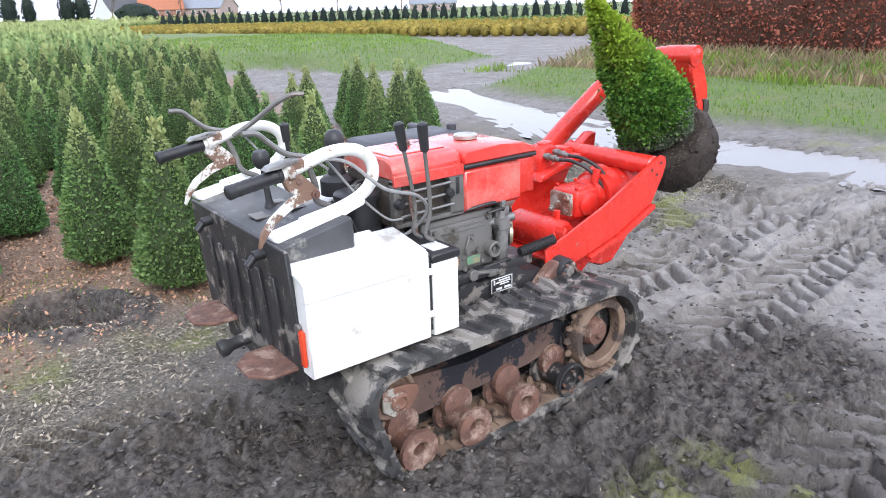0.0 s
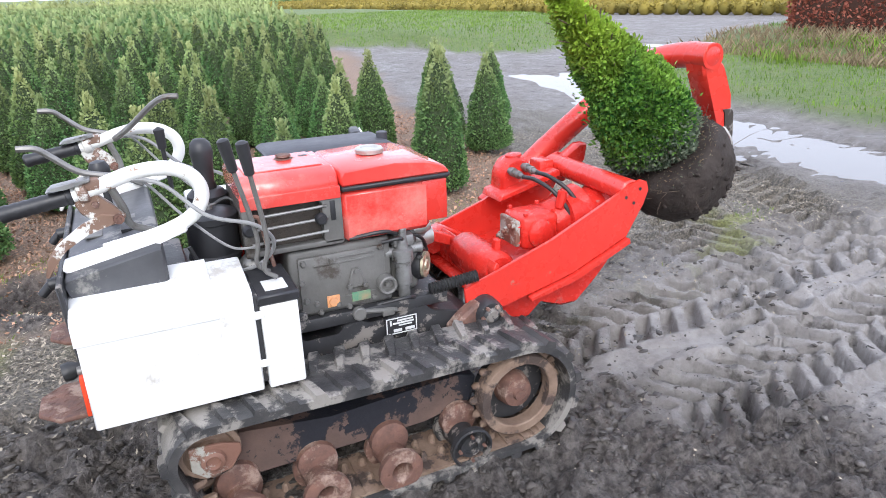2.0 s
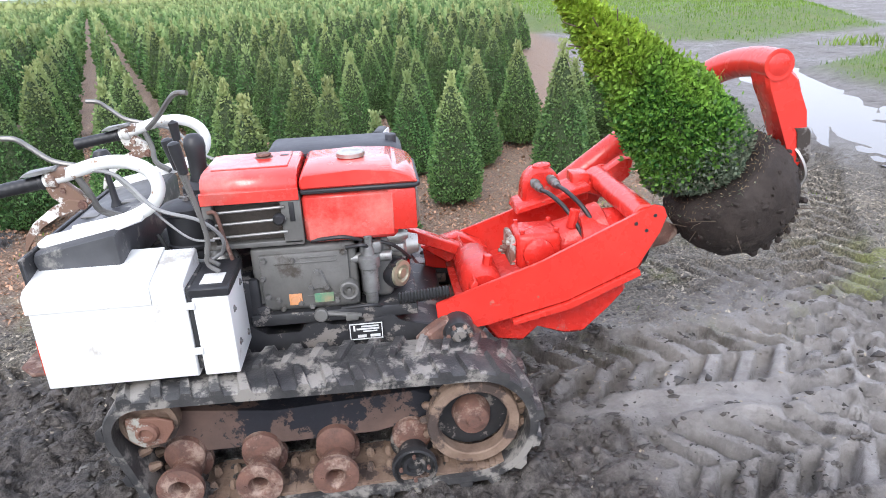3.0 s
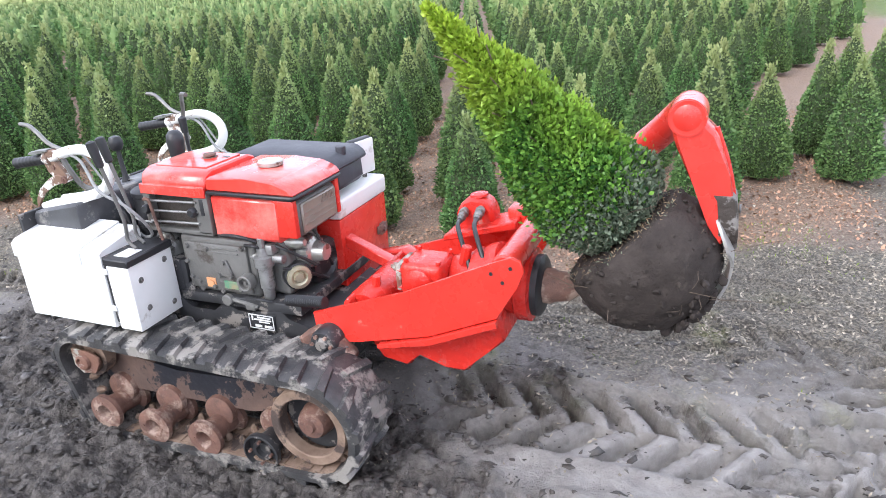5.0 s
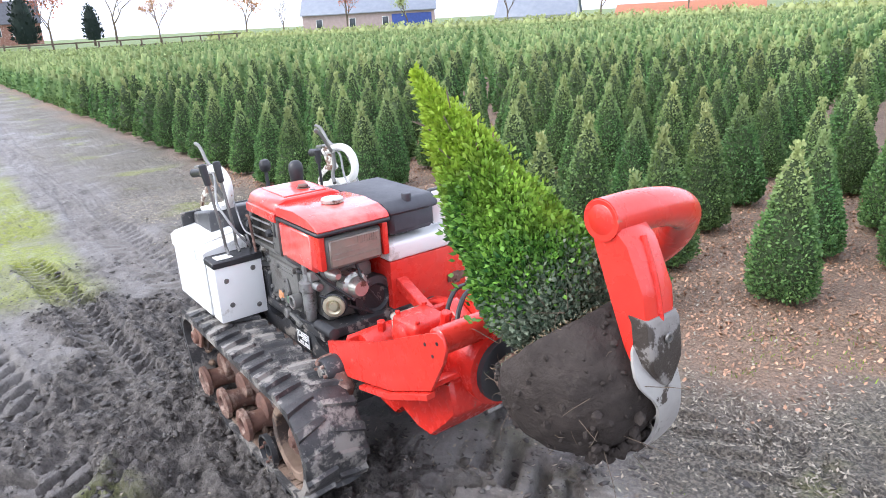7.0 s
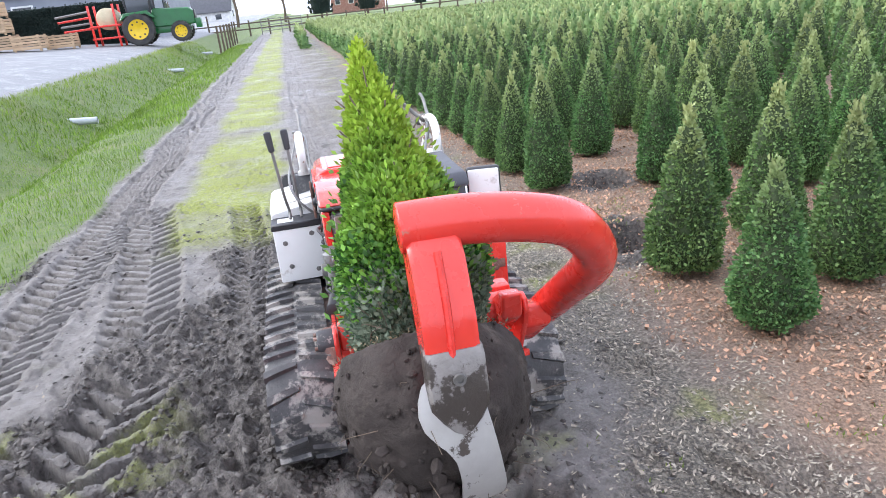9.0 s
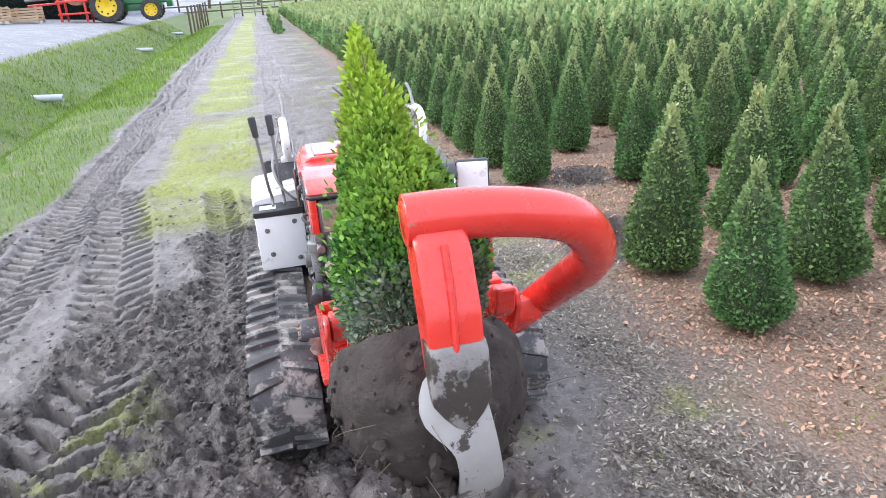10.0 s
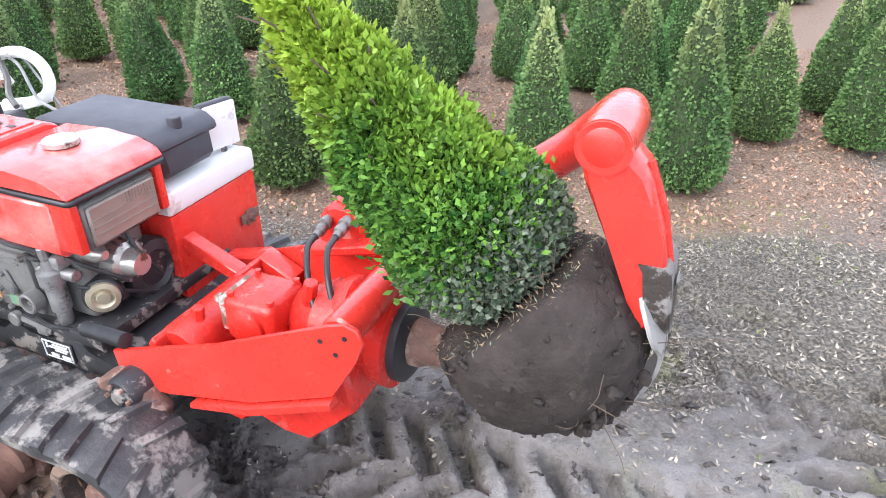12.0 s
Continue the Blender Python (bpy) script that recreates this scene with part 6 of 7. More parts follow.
tagged(part("soil_crumb", bm, SOIL, ballm), kind="stuff")
bm = B()
for k in range(70):
    d = (Vector(rg.normal(size=3)) + Vector((0.5, 0, -0.5)) * (k % 2) + AX * 0.9 * ((k + 1) % 2)).normalized()
    q = CB + d * 0.215
    e = Vector(rg.normal(size=3)) * 0.03
    pipe(bm, [q, q + d * 0.015 + e * 0.5, q + d * 0.03 + e, q + d * 0.028 + e * 1.5 - Vector((0, 0, 0.012))], 0.0012, 4, 3, 0.0006)
tagged(part("torn_root", bm, TWIG, ballm, "fine torn roots"), kind="stuff")
bm = B()
pipe(bm, [CB, BASE, BASE + AX * 0.4, BASE + AX * 0.8], 0.016, 8, 5, 0.004)
for k in range(40):
    a = 2.4 * k
    s0 = 0.02 + 0.6 * (k / 40)
    o = third * math.cos(a) + side * math.sin(a)
    rr = 0.16 * (1 - 0.8 * s0)
    pipe(bm, [BASE + AX * s0, BASE + AX * (s0 + 0.04) + o * rr * 0.5, BASE + AX * (s0 + 0.1) + o * rr], 0.004, 5, 3, 0.002)
part("stem", bm, TWIG, BUSH)
LEN = 0.825


def bush_r(s):
    return np.interp(s, [-0.04, 0.0, 0.08, 0.2, 0.4, 0.6, 0.75, 0.9, 1.0], [0.14, 0.172, 0.192, 0.186, 0.147, 0.103, 0.07, 0.035, 0.01])


n_l = 36000
s_all = 1 - np.sqrt(rg.uniform(0, 1, n_l)); s_all = np.clip(s_all * 1.07 - 0.04, -0.04, 1)
a_all = rg.uniform(0, 6.2832, n_l)
lump = 1 + 0.06 * np.sin(3 * a_all + 8 * s_all) + 0.05 * np.sin(7 * a_all - 11 * s_all) + 0.05 * np.sin(2 * a_all + 23 * s_all)
rad_ = bush_r(s_all) * lump * rg.uniform(0.82, 1.03, n_l)
A_, S_, T_ = np.array(AX), np.array(side), np.array(third)
o_ = np.cos(a_all)[:, None] * T_ + 0.94 * np.sin(a_all)[:, None] * S_
c_ = np.array(BASE) + (s_all * LEN)[:, None] * A_ + rad_[:, None] * o_
nrm_ = o_ + 0.35 * A_
v1, f1 = leaves(rg, c_ - nrm_ * 0.015, nrm_, 0.0165 + 0.01 * s_all, 0.0105 + 0.005 * s_all, 0.75, 0.2)
sh = 420
s2 = rg.uniform(0.1, 1.02, sh) ; a2 = rg.uniform(0, 6.28, sh)
o2 = np.cos(a2)[:, None] * T_ + np.sin(a2)[:, None] * S_
c2 = np.array(BASE) + (s2 * LEN)[:, None] * A_ + (bush_r(s2) * rg.uniform(0.98, 1.14, sh))[:, None] * o2
v2, f2 = leaves(rg, c2, o2 + 0.9 * A_, 0.02, 0.011, 0.5, 0.3)
verts = np.concatenate([v1, v2]) - np.array(BUSH.location)
dusty = (s_all < 0.1 + 0.05 * rg.normal(size=n_l)).astype(int)
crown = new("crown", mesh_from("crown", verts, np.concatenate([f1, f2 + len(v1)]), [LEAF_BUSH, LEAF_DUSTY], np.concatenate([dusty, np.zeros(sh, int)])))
crown.parent = BUSH
# dark cone added for the shade between the bush's leaves
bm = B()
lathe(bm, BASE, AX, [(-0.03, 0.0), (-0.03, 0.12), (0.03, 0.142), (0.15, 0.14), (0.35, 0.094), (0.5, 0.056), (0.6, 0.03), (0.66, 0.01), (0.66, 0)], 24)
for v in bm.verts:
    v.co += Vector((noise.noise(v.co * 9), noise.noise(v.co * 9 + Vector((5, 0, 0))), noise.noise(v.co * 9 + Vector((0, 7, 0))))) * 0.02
core = part("inner_shade", bm, CORE, BUSH, "dark cone for the shade inside the foliage")
# bare lower twigs and the mat of straw and moss on top of the ball
bm = B()
for k in range(110):
    a = rg.uniform(0, 6.283)
    o = third * math.cos(a) + side * math.sin(a)
    r0 = rg.uniform(0.02, 0.12)
    q = BASE + o * r0 - AX * 0.025
    e = Vector(rg.normal(size=3)) * 0.014
    pipe(bm, [q, q + AX * 0.03 + o * 0.02 + e, q + AX * 0.06 + o * 0.05 + e * 1.5], 0.0022, 5, 3, 0.001)
tagged(part("bare_twig", bm, TWIG, BUSH, "grey bare twigs under the foliage"), kind="stuff")
n_s = 900
a_s = rg.uniform(0, 6.283, n_s); r_s = 0.205 * np.sqrt(rg.uniform(0.15, 1.0, n_s))
c_s = np.array(CB) + 0.093 * A_ + r_s[:, None] * (np.cos(a_s)[:, None] * T_ + np.sin(a_s)[:, None] * S_) + 0.004 * rg.normal(size=(n_s, 3))
v_s, f_s = leaves(rg, c_s, np.tile(A_ * 0.25, (n_s, 1)), 0.013, 0.003, 0.8)
mat_s = new("straw_mat", mesh_from("straw_mat", v_s - np.array(BUSH.location), f_s, [DRY, LEAF_DUSTY], (rg.random(n_s) < 0.3).astype(int)))
mat_s.parent = BUSH
tagged(mat_s, "dry straw and moss on top of the root ball", kind="stuff")


# ---- loose stuff on the ground ----
rg = np.random.default_rng(21)


def place(n, x0, x1, y0, y1, weight):
    """n random spots in a rectangle, kept by a weight between 0 and 1."""
    x, y = rg.uniform(x0, x1, 6 * n), rg.uniform(y0, y1, 6 * n)
    keep = rg.uniform(0, 1, 6 * n) < weight(x, y)
    return x[keep][:n], y[keep][:n]


def flakes(name, x, y, size, mats, label, category, lift=0.004, tilt=0.35, slim=0.5):
    """Small flat curled flakes lying on the ground."""
    n = len(x)
    z = height(x, y)[0] + lift
    a = rg.uniform(0, 6.28, n)
    ln = size * rg.uniform(0.5, 1.5, n)
    wd = ln * rg.uniform(0.25, 1.0, n) * slim * 2
    u = np.stack([np.cos(a), np.sin(a), rg.normal(0, tilt, n)], 1) * ln[:, None]
    v = np.stack([-np.sin(a), np.cos(a), rg.normal(0, tilt, n)], 1) * wd[:, None] * 0.5
    c = np.stack([x, y, z], 1)
    vs = np.stack([c - u * 0.5, c + v, c + u * 0.5 + [0, 0, 0.003], c - v], 1).reshape(-1, 3)
    return tagged(new(name, mesh_from(name, vs, np.arange(4 * n).reshape(-1, 4), mats)), label, category, kind="stuff")


def w_chips(x, y):
    l, c, m = coverings(x, y)
    return np.clip(c + 0.12 * (y > 0.5), 0, 1) * (0.25 + 0.75 * step(fbm(x, y, 0.4, 91), 0.35, 0.6))


x, y = place(38000, -3.5, 5.2, 2.0, 6.0, w_chips)
flakes("wood_chips", x, y, 0.019, [CHIP], "scattered pale wood chips and straw on the mud", "wood chips", 0.004, 0.3, 0.25)
x, y = place(60000, -4.5, 4.8, 3.0, 8.0, lambda x, y: coverings(x, y)[0] * (0.35 + 0.65 * step(fbm(x, y, 0.5, 93), 0.3, 0.55)))
flakes("leaf_litter", x, y, 0.0185, [LITTER], "brown fallen leaf litter between the shrubs", "leaf litter", 0.006, 0.5)
x, y = place(6000, -4.5, 4.8, 3.0, 8.5, lambda x, y: coverings(x, y)[0] * 0.8)
flakes("pale_litter", x, y, 0.016, [CHIP], "pale dry chips among the leaf litter", "wood chips", 0.006, 0.4)
x, y = place(1600, -2.5, 5.0, -0.4, 2.8, lambda x, y: 0.5 + 0 * x)
flakes("mud_crumbs", x, y, 0.011, [CHIP], "tiny pale bits pressed into the mud", "debris", 0.003, 0.3)

# clods of turned mud
CLOD = material("turned_mud_clod", (0.085, 0.073, 0.064), 0.6, second=(0.045, 0.038, 0.033), scale=30, island=0.35, bump=0.6, bump_scale=90, third=(0.15, 0.14, 0.13), third_scale=8, third_lo=0.55, third_hi=0.7)


def w_clod(x, y):
    return np.clip(mud(x, y)[1] * 0.7 + 0.12, 0, 1) * step(3.2 - y, 0, 0.3)


x, y = place(15000, -1.8, 4.4, -0.4, 3.6, w_clod)
bm = B()
bmesh.ops.create_icosphere(bm, subdivisions=1, radius=1.0)
proto_v = np.array([v.co[:] for v in bm.verts]); proto_f = np.array([[v.index for v in f.verts] for f in bm.faces])
bm.free()
n = len(x)
zc = height(x, y)[0]
sz = 0.002 + 0.012 * rg.random(n) ** 3
V = proto_v[None] * (1 + 0.5 * rg.normal(size=(n, len(proto_v), 1))) * np.stack([sz * rg.uniform(0.8, 2.0, n), sz * rg.uniform(0.8, 1.6, n), sz * 0.6], 1)[:, None]
V = V + np.stack([x, y, zc - sz * 0.1], 1)[:, None]
F = proto_f[None] + (np.arange(n) * len(proto_v))[:, None, None]
tagged(new("mud_clods", mesh_from("mud_clods", V.reshape(-1, 3), F.reshape(-1, 3), [CLOD])), "dark clods of freshly turned mud", "mud clods", kind="stuff")


def blades(name, x, y, tall, wide, mat, label, lean=0.45):
    n = len(x)
    z = height(x, y)[0] - 0.005
    a = rg.uniform(0, 6.28, n)
    h = tall * rg.uniform(0.4, 1.4, n)
    d = np.stack([np.cos(a), np.sin(a), np.zeros(n)], 1)
    s_ = np.stack([-np.sin(a), np.cos(a), np.zeros(n)], 1) * (wide * 0.5)
    c = np.stack([x, y, z], 1)
    l1 = (lean * h * rg.uniform(0.2, 1.0, n))[:, None]
    up = np.array([0, 0, 1.0])
    vs = np.stack([c - s_, c + s_, c + d * l1 * 0.4 + up * (h * 0.6)[:, None] + s_ * 0.7, c + d * l1 + up * h[:, None]], 1).reshape(-1, 3)
    return tagged(new(name, mesh_from(name, vs, np.arange(4 * n).reshape(-1, 4), [mat])), label, "grass", kind="stuff")


def w_grass(x, y):
    g = height(x, y)
    return g[1] * (1 - g[2]) * (0.5 + 0.5 * step(fbm(x, y, 0.6, 95), 0.3, 0.6))


x, y = place(26000, -13, 0.6, -3.9, 0.0, w_grass)
blades("verge_grass", x, y, 0.06, 0.006, GRASS, "short green grass on the ditch bank")
x, y = place(20000, -40, -8, -4.0, 0.0, w_grass)
blades("bank_grass", x, y, 0.08, 0.02, GRASS, "short green grass along the far ditch")
x, y = place(16000, 7.2, 13.5, -2, 12.5, w_grass)
blades("hedge_verge_grass", x, y, 0.05, 0.012, GRASS, "patchy green grass beside the wet track")
x, y = place(9000, 10.5, 15.4, -4, 12.5, w_grass)
blades("dry_grass", x, y, 0.2, 0.016, DRY, "tangled dry grass before the hedge", 0.9)
x, y = place(4500, 10.0, 15.2, -4, 12.5, lambda x, y: step(fbm(x, y, 1.3, 96), 0.5, 0.6))
blades("green_weeds", x, y, 0.15, 0.022, GRASS, "green weeds before the hedge", 0.8)
x, y = place(16000, 6.5, 17.8, 13.2, 34, w_grass)
blades("far_bank_grass", x, y, 0.07, 0.022, GRASS, "green grass bank between two tracks")
x, y = place(1500, -1, 4.6, 2.6, 4.5, lambda x, y: step(fbm(x, y, 0.5, 57), 0.6, 0.66))
blades("seedling_weeds", x, y, 0.02, 0.006, GRASS, "small green weeds sprouting in the mud", 1.0)

# standing water
WATER = bpy.data.materials.new("puddle_water")
WATER.use_nodes = True
wp = WATER.node_tree.nodes["Principled BSDF"]
wp.inputs["Base Color"].default_value = (0.13, 0.12, 0.11, 1)
wp.inputs["Roughness"].default_value = 0.09
wp.inputs["Specular IOR Level"].default_value = 0.6
wnz = WATER.node_tree.nodes.new("ShaderNodeTexNoise"); wnz.inputs["Scale"].default_value = 9
wbp = WATER.node_tree.nodes.new("ShaderNodeBump"); wbp.inputs["Strength"].default_value = 0.05
WATER.node_tree.links.new(wnz.outputs["Fac"], wbp.inputs["Height"]); WATER.node_tree.links.new(wbp.outputs[0], wp.inputs["Normal"])


def puddle(ys, ye, x_of, half, lift):
    """A sheet of water lying in a trough; the mud round it makes the shore."""
    bm = B()
    rows = []
    for k in range(41):
        yk = ys + (ye - ys) * k / 40
        rows.append([bm.verts.new((float(x_of(yk)) + half * (j - 2) / 2, yk, lift)) for j in range(5)])
    for r0_, r1_ in zip(rows, rows[1:]):
        for j in range(4):
            bm.faces.new((r0_[j], r0_[j + 1], r1_[j + 1], r1_[j]))
    return solo("puddle", bm, WATER, "shallow grey puddle in the rutted track", "puddle", "puddles in the track", smooth=0)


puddle(-3.6, 10.6, lambda yk: np.interp(yk, [-3, 0, 3, 6, 10], [7.5, 7.1, 6.35, 6.25, 7.4]), 0.75, -0.04)
puddle(11.0, 14.5, lambda yk: 9.6 + 1.4 * (yk - 11), 0.6, -0.012)

# ---- the beech hedge ----
HEDGE = thing("beech_hedge", (16.0, 1.0, 0.1), "clipped beech hedge with brown winter leaves", "hedge")
# darker box inside the hedge stands for the shade behind its leaves
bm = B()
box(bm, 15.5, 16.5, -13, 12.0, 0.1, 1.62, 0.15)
part("inner_shade", bm, material("hedge_inner_shade", (0.12, 0.06, 0.04), 0.9, scale=9, bump=0.8, bump_scale=20), HEDGE)
n = 15000
yy = rg.uniform(-13, 12.1, n); zz = rg.uniform(0.12, 1.68, n)
xx = 15.42 + 0.16 * (fbm(yy, zz, 0.5, 97) - 0.5) + rg.uniform(-0.06, 0.12, n)
c = np.stack([xx, yy, zz], 1); nr = np.tile([-1.0, 0, 0.1], (n, 1))
n2 = 2600
ce = np.stack([rg.uniform(15.45, 16.5, n2), 12.05 + rg.uniform(-0.1, 0.08, n2), rg.uniform(0.12, 1.68, n2)], 1); ne = np.tile([0, 1.0, 0.1], (n2, 1))
ct = np.stack([rg.uniform(15.4, 16.5, n2), rg.uniform(-13, 12, n2), 1.62 + rg.uniform(-0.05, 0.1, n2)], 1); nt_ = np.tile([0, 0, 1.0], (n2, 1))
v, f = leaves(rg, np.concatenate([c, ce, ct]), np.concatenate([nr, ne, nt_]), 0.085, 0.06, 0.9)
hl_ = new("foliage", mesh_from("foliage", v - np.array(HEDGE.location), f, [BEECH])); hl_.parent = HEDGE
for k in range(16):
    bm = B()
    yk = -6 + 1.12 * k
    pipe(bm, [(15.5, yk, -0.05), (15.46, yk + 0.05, 0.4), (15.5, yk - 0.04, 0.9)], 0.03, 6, 4, 0.015)
    part("stem", bm, TWIG, HEDGE)

# ---- far fields ----
def ball_proto(seed):
    r_ = np.random.default_rng(seed)
    d = r_.normal(size=(60, 3)); d /= np.linalg.norm(d, axis=1, keepdims=True); d[:, 2] = np.abs(d[:, 2]) * 0.9
    v, f = leaves(r_, d * 0.3 + [0, 0, 0.22], d, 0.13, 0.09, 0.6)
    bm = B(); bmesh.ops.create_icosphere(bm, subdivisions=2, radius=0.29)
    cv = np.array([q.co[:] for q in bm.verts]) + [0, 0, 0.24]; cf = np.array([[q.index for q in g.verts] + [g.verts[2].index] for g in bm.faces]); bm.free()
    return v, f, np.zeros(len(f)), cv, cf


def triangles(v, f):
    return v, np.concatenate([f[:, [0, 1, 2]], f[:, [0, 2, 3]]])


def ball_field():
    protos = []
    for k in range(3):
        v, f, _, cv, cf = ball_proto(60 + k)
        v, f3 = triangles(v, f)
        protos.append((np.concatenate([v, cv]), np.concatenate([f3, cf[:, :3] + len(v)]), np.zeros(len(f3) + len(cf))))
    out = []
    for row in range(11):
        for k in range(95):
            px, py = 25.2 + 1.25 * row - 0.32 * 0.62 * k, 19.5 + 0.55 * row + 0.94 * 0.62 * k
            if py > 20:
                out.append((px + rs.uniform(-0.08, 0.08), py + rs.uniform(-0.08, 0.08)))
    a = np.array(out)
    return protos, list(zip(a[:, 0], a[:, 1], height(a[:, 0], a[:, 1])[0]))


pr, pl = ball_field()
scatter("box_ball_rows", pr, pl, [BALL_LEAF], "rows of yellowish clipped ball shrubs", "shrubs", 5)


def column_proto(seed, r0, h, n=70, size=0.16):
    r_ = np.random.default_rng(seed)
    s_ = r_.uniform(0, 1, n); a = r_.uniform(0, 6.28, n)
    rr = r0 * np.interp(s_, [0, 0.15, 0.7, 1], [0.8, 1, 0.8, 0.1])
    c = np.stack([rr * np.cos(a), rr * np.sin(a), s_ * h], 1)
    v, f = leaves(r_, c, np.stack([np.cos(a), np.sin(a), np.full(n, 0.5)], 1), size, size * 0.6, 0.5, 0.6)
    S, A = np.meshgrid(np.linspace(0, 1, 5), np.linspace(0, 6.283, 8, endpoint=False), indexing="ij")
    R = r0 * np.interp(S, [0, 0.15, 0.7, 1], [0.75, 0.95, 0.75, 0.06])
    cv = np.stack([R * np.cos(A), R * np.sin(A), S * h], -1).reshape(-1, 3)
    ci = np.arange(40).reshape(5, 8)
    cf = np.stack([ci[:-1], np.roll(ci[:-1], -1, 1), np.roll(ci[1:], -1, 1), ci[1:]], -1).reshape(-1, 4)
    return np.concatenate([v, cv]), np.concatenate([f, cf + len(v)]), np.zeros(len(f) + len(cf))


line = [(20 + 0.56 * k * 0.9, 78 - 0.83 * k * 0.9) for k in range(110)]
scatter("conifer_row", [column_proto(70 + k, 0.36, 1.55) for k in range(3)], [(a, b, 0.0) for a, b in line], [FIR], "dark row of narrow conifers across the field", "conifers", 6)
# low strips of young stock between the ball shrubs and the conifers
low = [(33 + 2.2 * r_ - 0.32 * 0.8 * k, 30 + r_ + 0.94 * 0.8 * k) for r_ in range(7) for k in range(60)]
scatter("young_stock_rows", [column_proto(80 + k, 0.3, 0.45, 30, 0.2) for k in range(2)], [(a, b, 0.0) for a, b in low], [LEAF_FAR], "low rows of young green nursery plants", "plants", 7)
# hedge at the end of the cone field
edge_line = [(-62 + 0.5 * k, 24 + 0.5 * k * 0.62) for k in range(190)]
scatter("field_hedge", [column_proto(90 + k, 0.6, 1.3, 60, 0.25) for k in range(3)], [(a, b, -0.1) for a, b in edge_line], [LEAF_FAR], "low green hedge along the far end of the field", "hedge", 8)

# ---- buildings, far off ----
BRICK = material("red_brick", (0.3, 0.15, 0.11), 0.8, second=(0.22, 0.1, 0.075), scale=4, third=(0.4, 0.3, 0.24), third_scale=3, bump=0.3)
PINK = material("pinkish_render", (0.42, 0.32, 0.3), 0.8, second=(0.34, 0.26, 0.24), scale=1.5)
TILE_DARK = material("dark_roof_tiles", (0.07, 0.072, 0.08), 0.6, second=(0.1, 0.1, 0.11), scale=2, bump=0.4, bump_scale=8)
TILE_RED = material("orange_roof_tiles", (0.42, 0.16, 0.08), 0.7, second=(0.32, 0.12, 0.07), scale=2, bump=0.4, bump_scale=8)
TILE_GREY = material("grey_sheet_roof", (0.25, 0.27, 0.31), 0.5, second=(0.2, 0.22, 0.26), scale=1)
BLUE = material("blue_door_paint", (0.03, 0.07, 0.3), 0.5, scale=2)
PANE = material("window_glass", (0.05, 0.06, 0.07), 0.1, scale=1, spec=0.7)
FRAME_W = material("white_frame", (0.75, 0.75, 0.73), 0.5, scale=2)
WOOD = material("pale_crate_wood", (0.5, 0.36, 0.23), 0.75, second=(0.4, 0.28, 0.17), scale=3, per_object=0.2, bump=0.2)
GREEN_PAINT = material("green_tractor_paint", (0.012, 0.14, 0.035), 0.32, second=(0.01, 0.11, 0.03), scale=3, coat=0.3)
YELLOW = material("yellow_rim_paint", (0.75, 0.5, 0.01), 0.4, second=(0.65, 0.42, 0.01), scale=4)
TYRE = material("tractor_tyre", (0.025, 0.025, 0.026), 0.75, second=(0.06, 0.055, 0.05), scale=4)


def house(name, cx, cy, ang, ln, dp, wall_h, roof_h, wall, roof, label, base=0.0, door=None, chimney=True, windows=4):
    root = thing(name, (cx, cy, base), label, "building")
    rot = Matrix.Translation((cx, cy, base)) @ Matrix.Rotation(ang, 4, "Z")

    def put(nm, bm, mat, parent, lab=""):
        bmesh.ops.transform(bm, matrix=rot, verts=bm.verts)
        return part(nm, bm, mat, parent, lab)
    bm = B()
    prism(bm, [(-dp / 2, -0.3), (-dp / 2, wall_h), (0, wall_h + roof_h), (dp / 2, wall_h), (dp / 2, -0.3)], -ln / 2, ln / 2, 0.02, "x")
    put("wall", bm, wall, root)
    for sg in (-1, 1):
        bm = B()
        e = 0.5
        k = roof_h / (dp / 2)
        prism(bm, [(sg * (dp / 2 + e), wall_h - e * k + 0.05), (0, wall_h + roof_h + 0.05), (0, wall_h + roof_h + 0.25), (sg * (dp / 2 + e), wall_h - e * k + 0.25)], -ln / 2 - 0.4, ln / 2 + 0.4, 0.02, "x")
        rf = put("roof", bm, roof, root)
    if chimney:
        bm = B()
        box(bm, -0.5, 0.5, -0.4, 0.4, wall_h + roof_h - 0.6, wall_h + roof_h + 1.0, 0.03)
        put("chimney", bm, BRICK, rf)
    for sg in (-1, 1):
        for k in range(windows):
            xw = -ln / 2 + ln * (k + 0.5) / windows
            if door and sg < 0 and k == windows - 1:
                bm = B()
                box(bm, xw - ln * 0.2, xw + ln * 0.1, sg * dp / 2 - 0.05, sg * dp / 2 + 0.05, -0.2, wall_h * 0.85, 0.02)
                put("door", bm, door, root)
                continue
            bm = B()
            box(bm, xw - 0.65, xw + 0.65, sg * dp / 2 - 0.06, sg * dp / 2 + 0.06, wall_h * 0.35, wall_h * 0.78, 0.02)
            w = put("window", bm, FRAME_W, root)
            bm = B()
            box(bm, xw - 0.55, xw + 0.55, sg * dp / 2 - 0.08, sg * dp / 2 + 0.08, wall_h * 0.35 + 0.1, wall_h * 0.78 - 0.1, 0.01)
            put("pane", bm, PANE, w)
    bm = B()
    box(bm, ln / 2 - 0.04, ln / 2 + 0.06, -0.7, 0.7, wall_h * 0.5, wall_h * 0.95, 0.02)
    put("gable_window", bm, PANE, root)
    return root


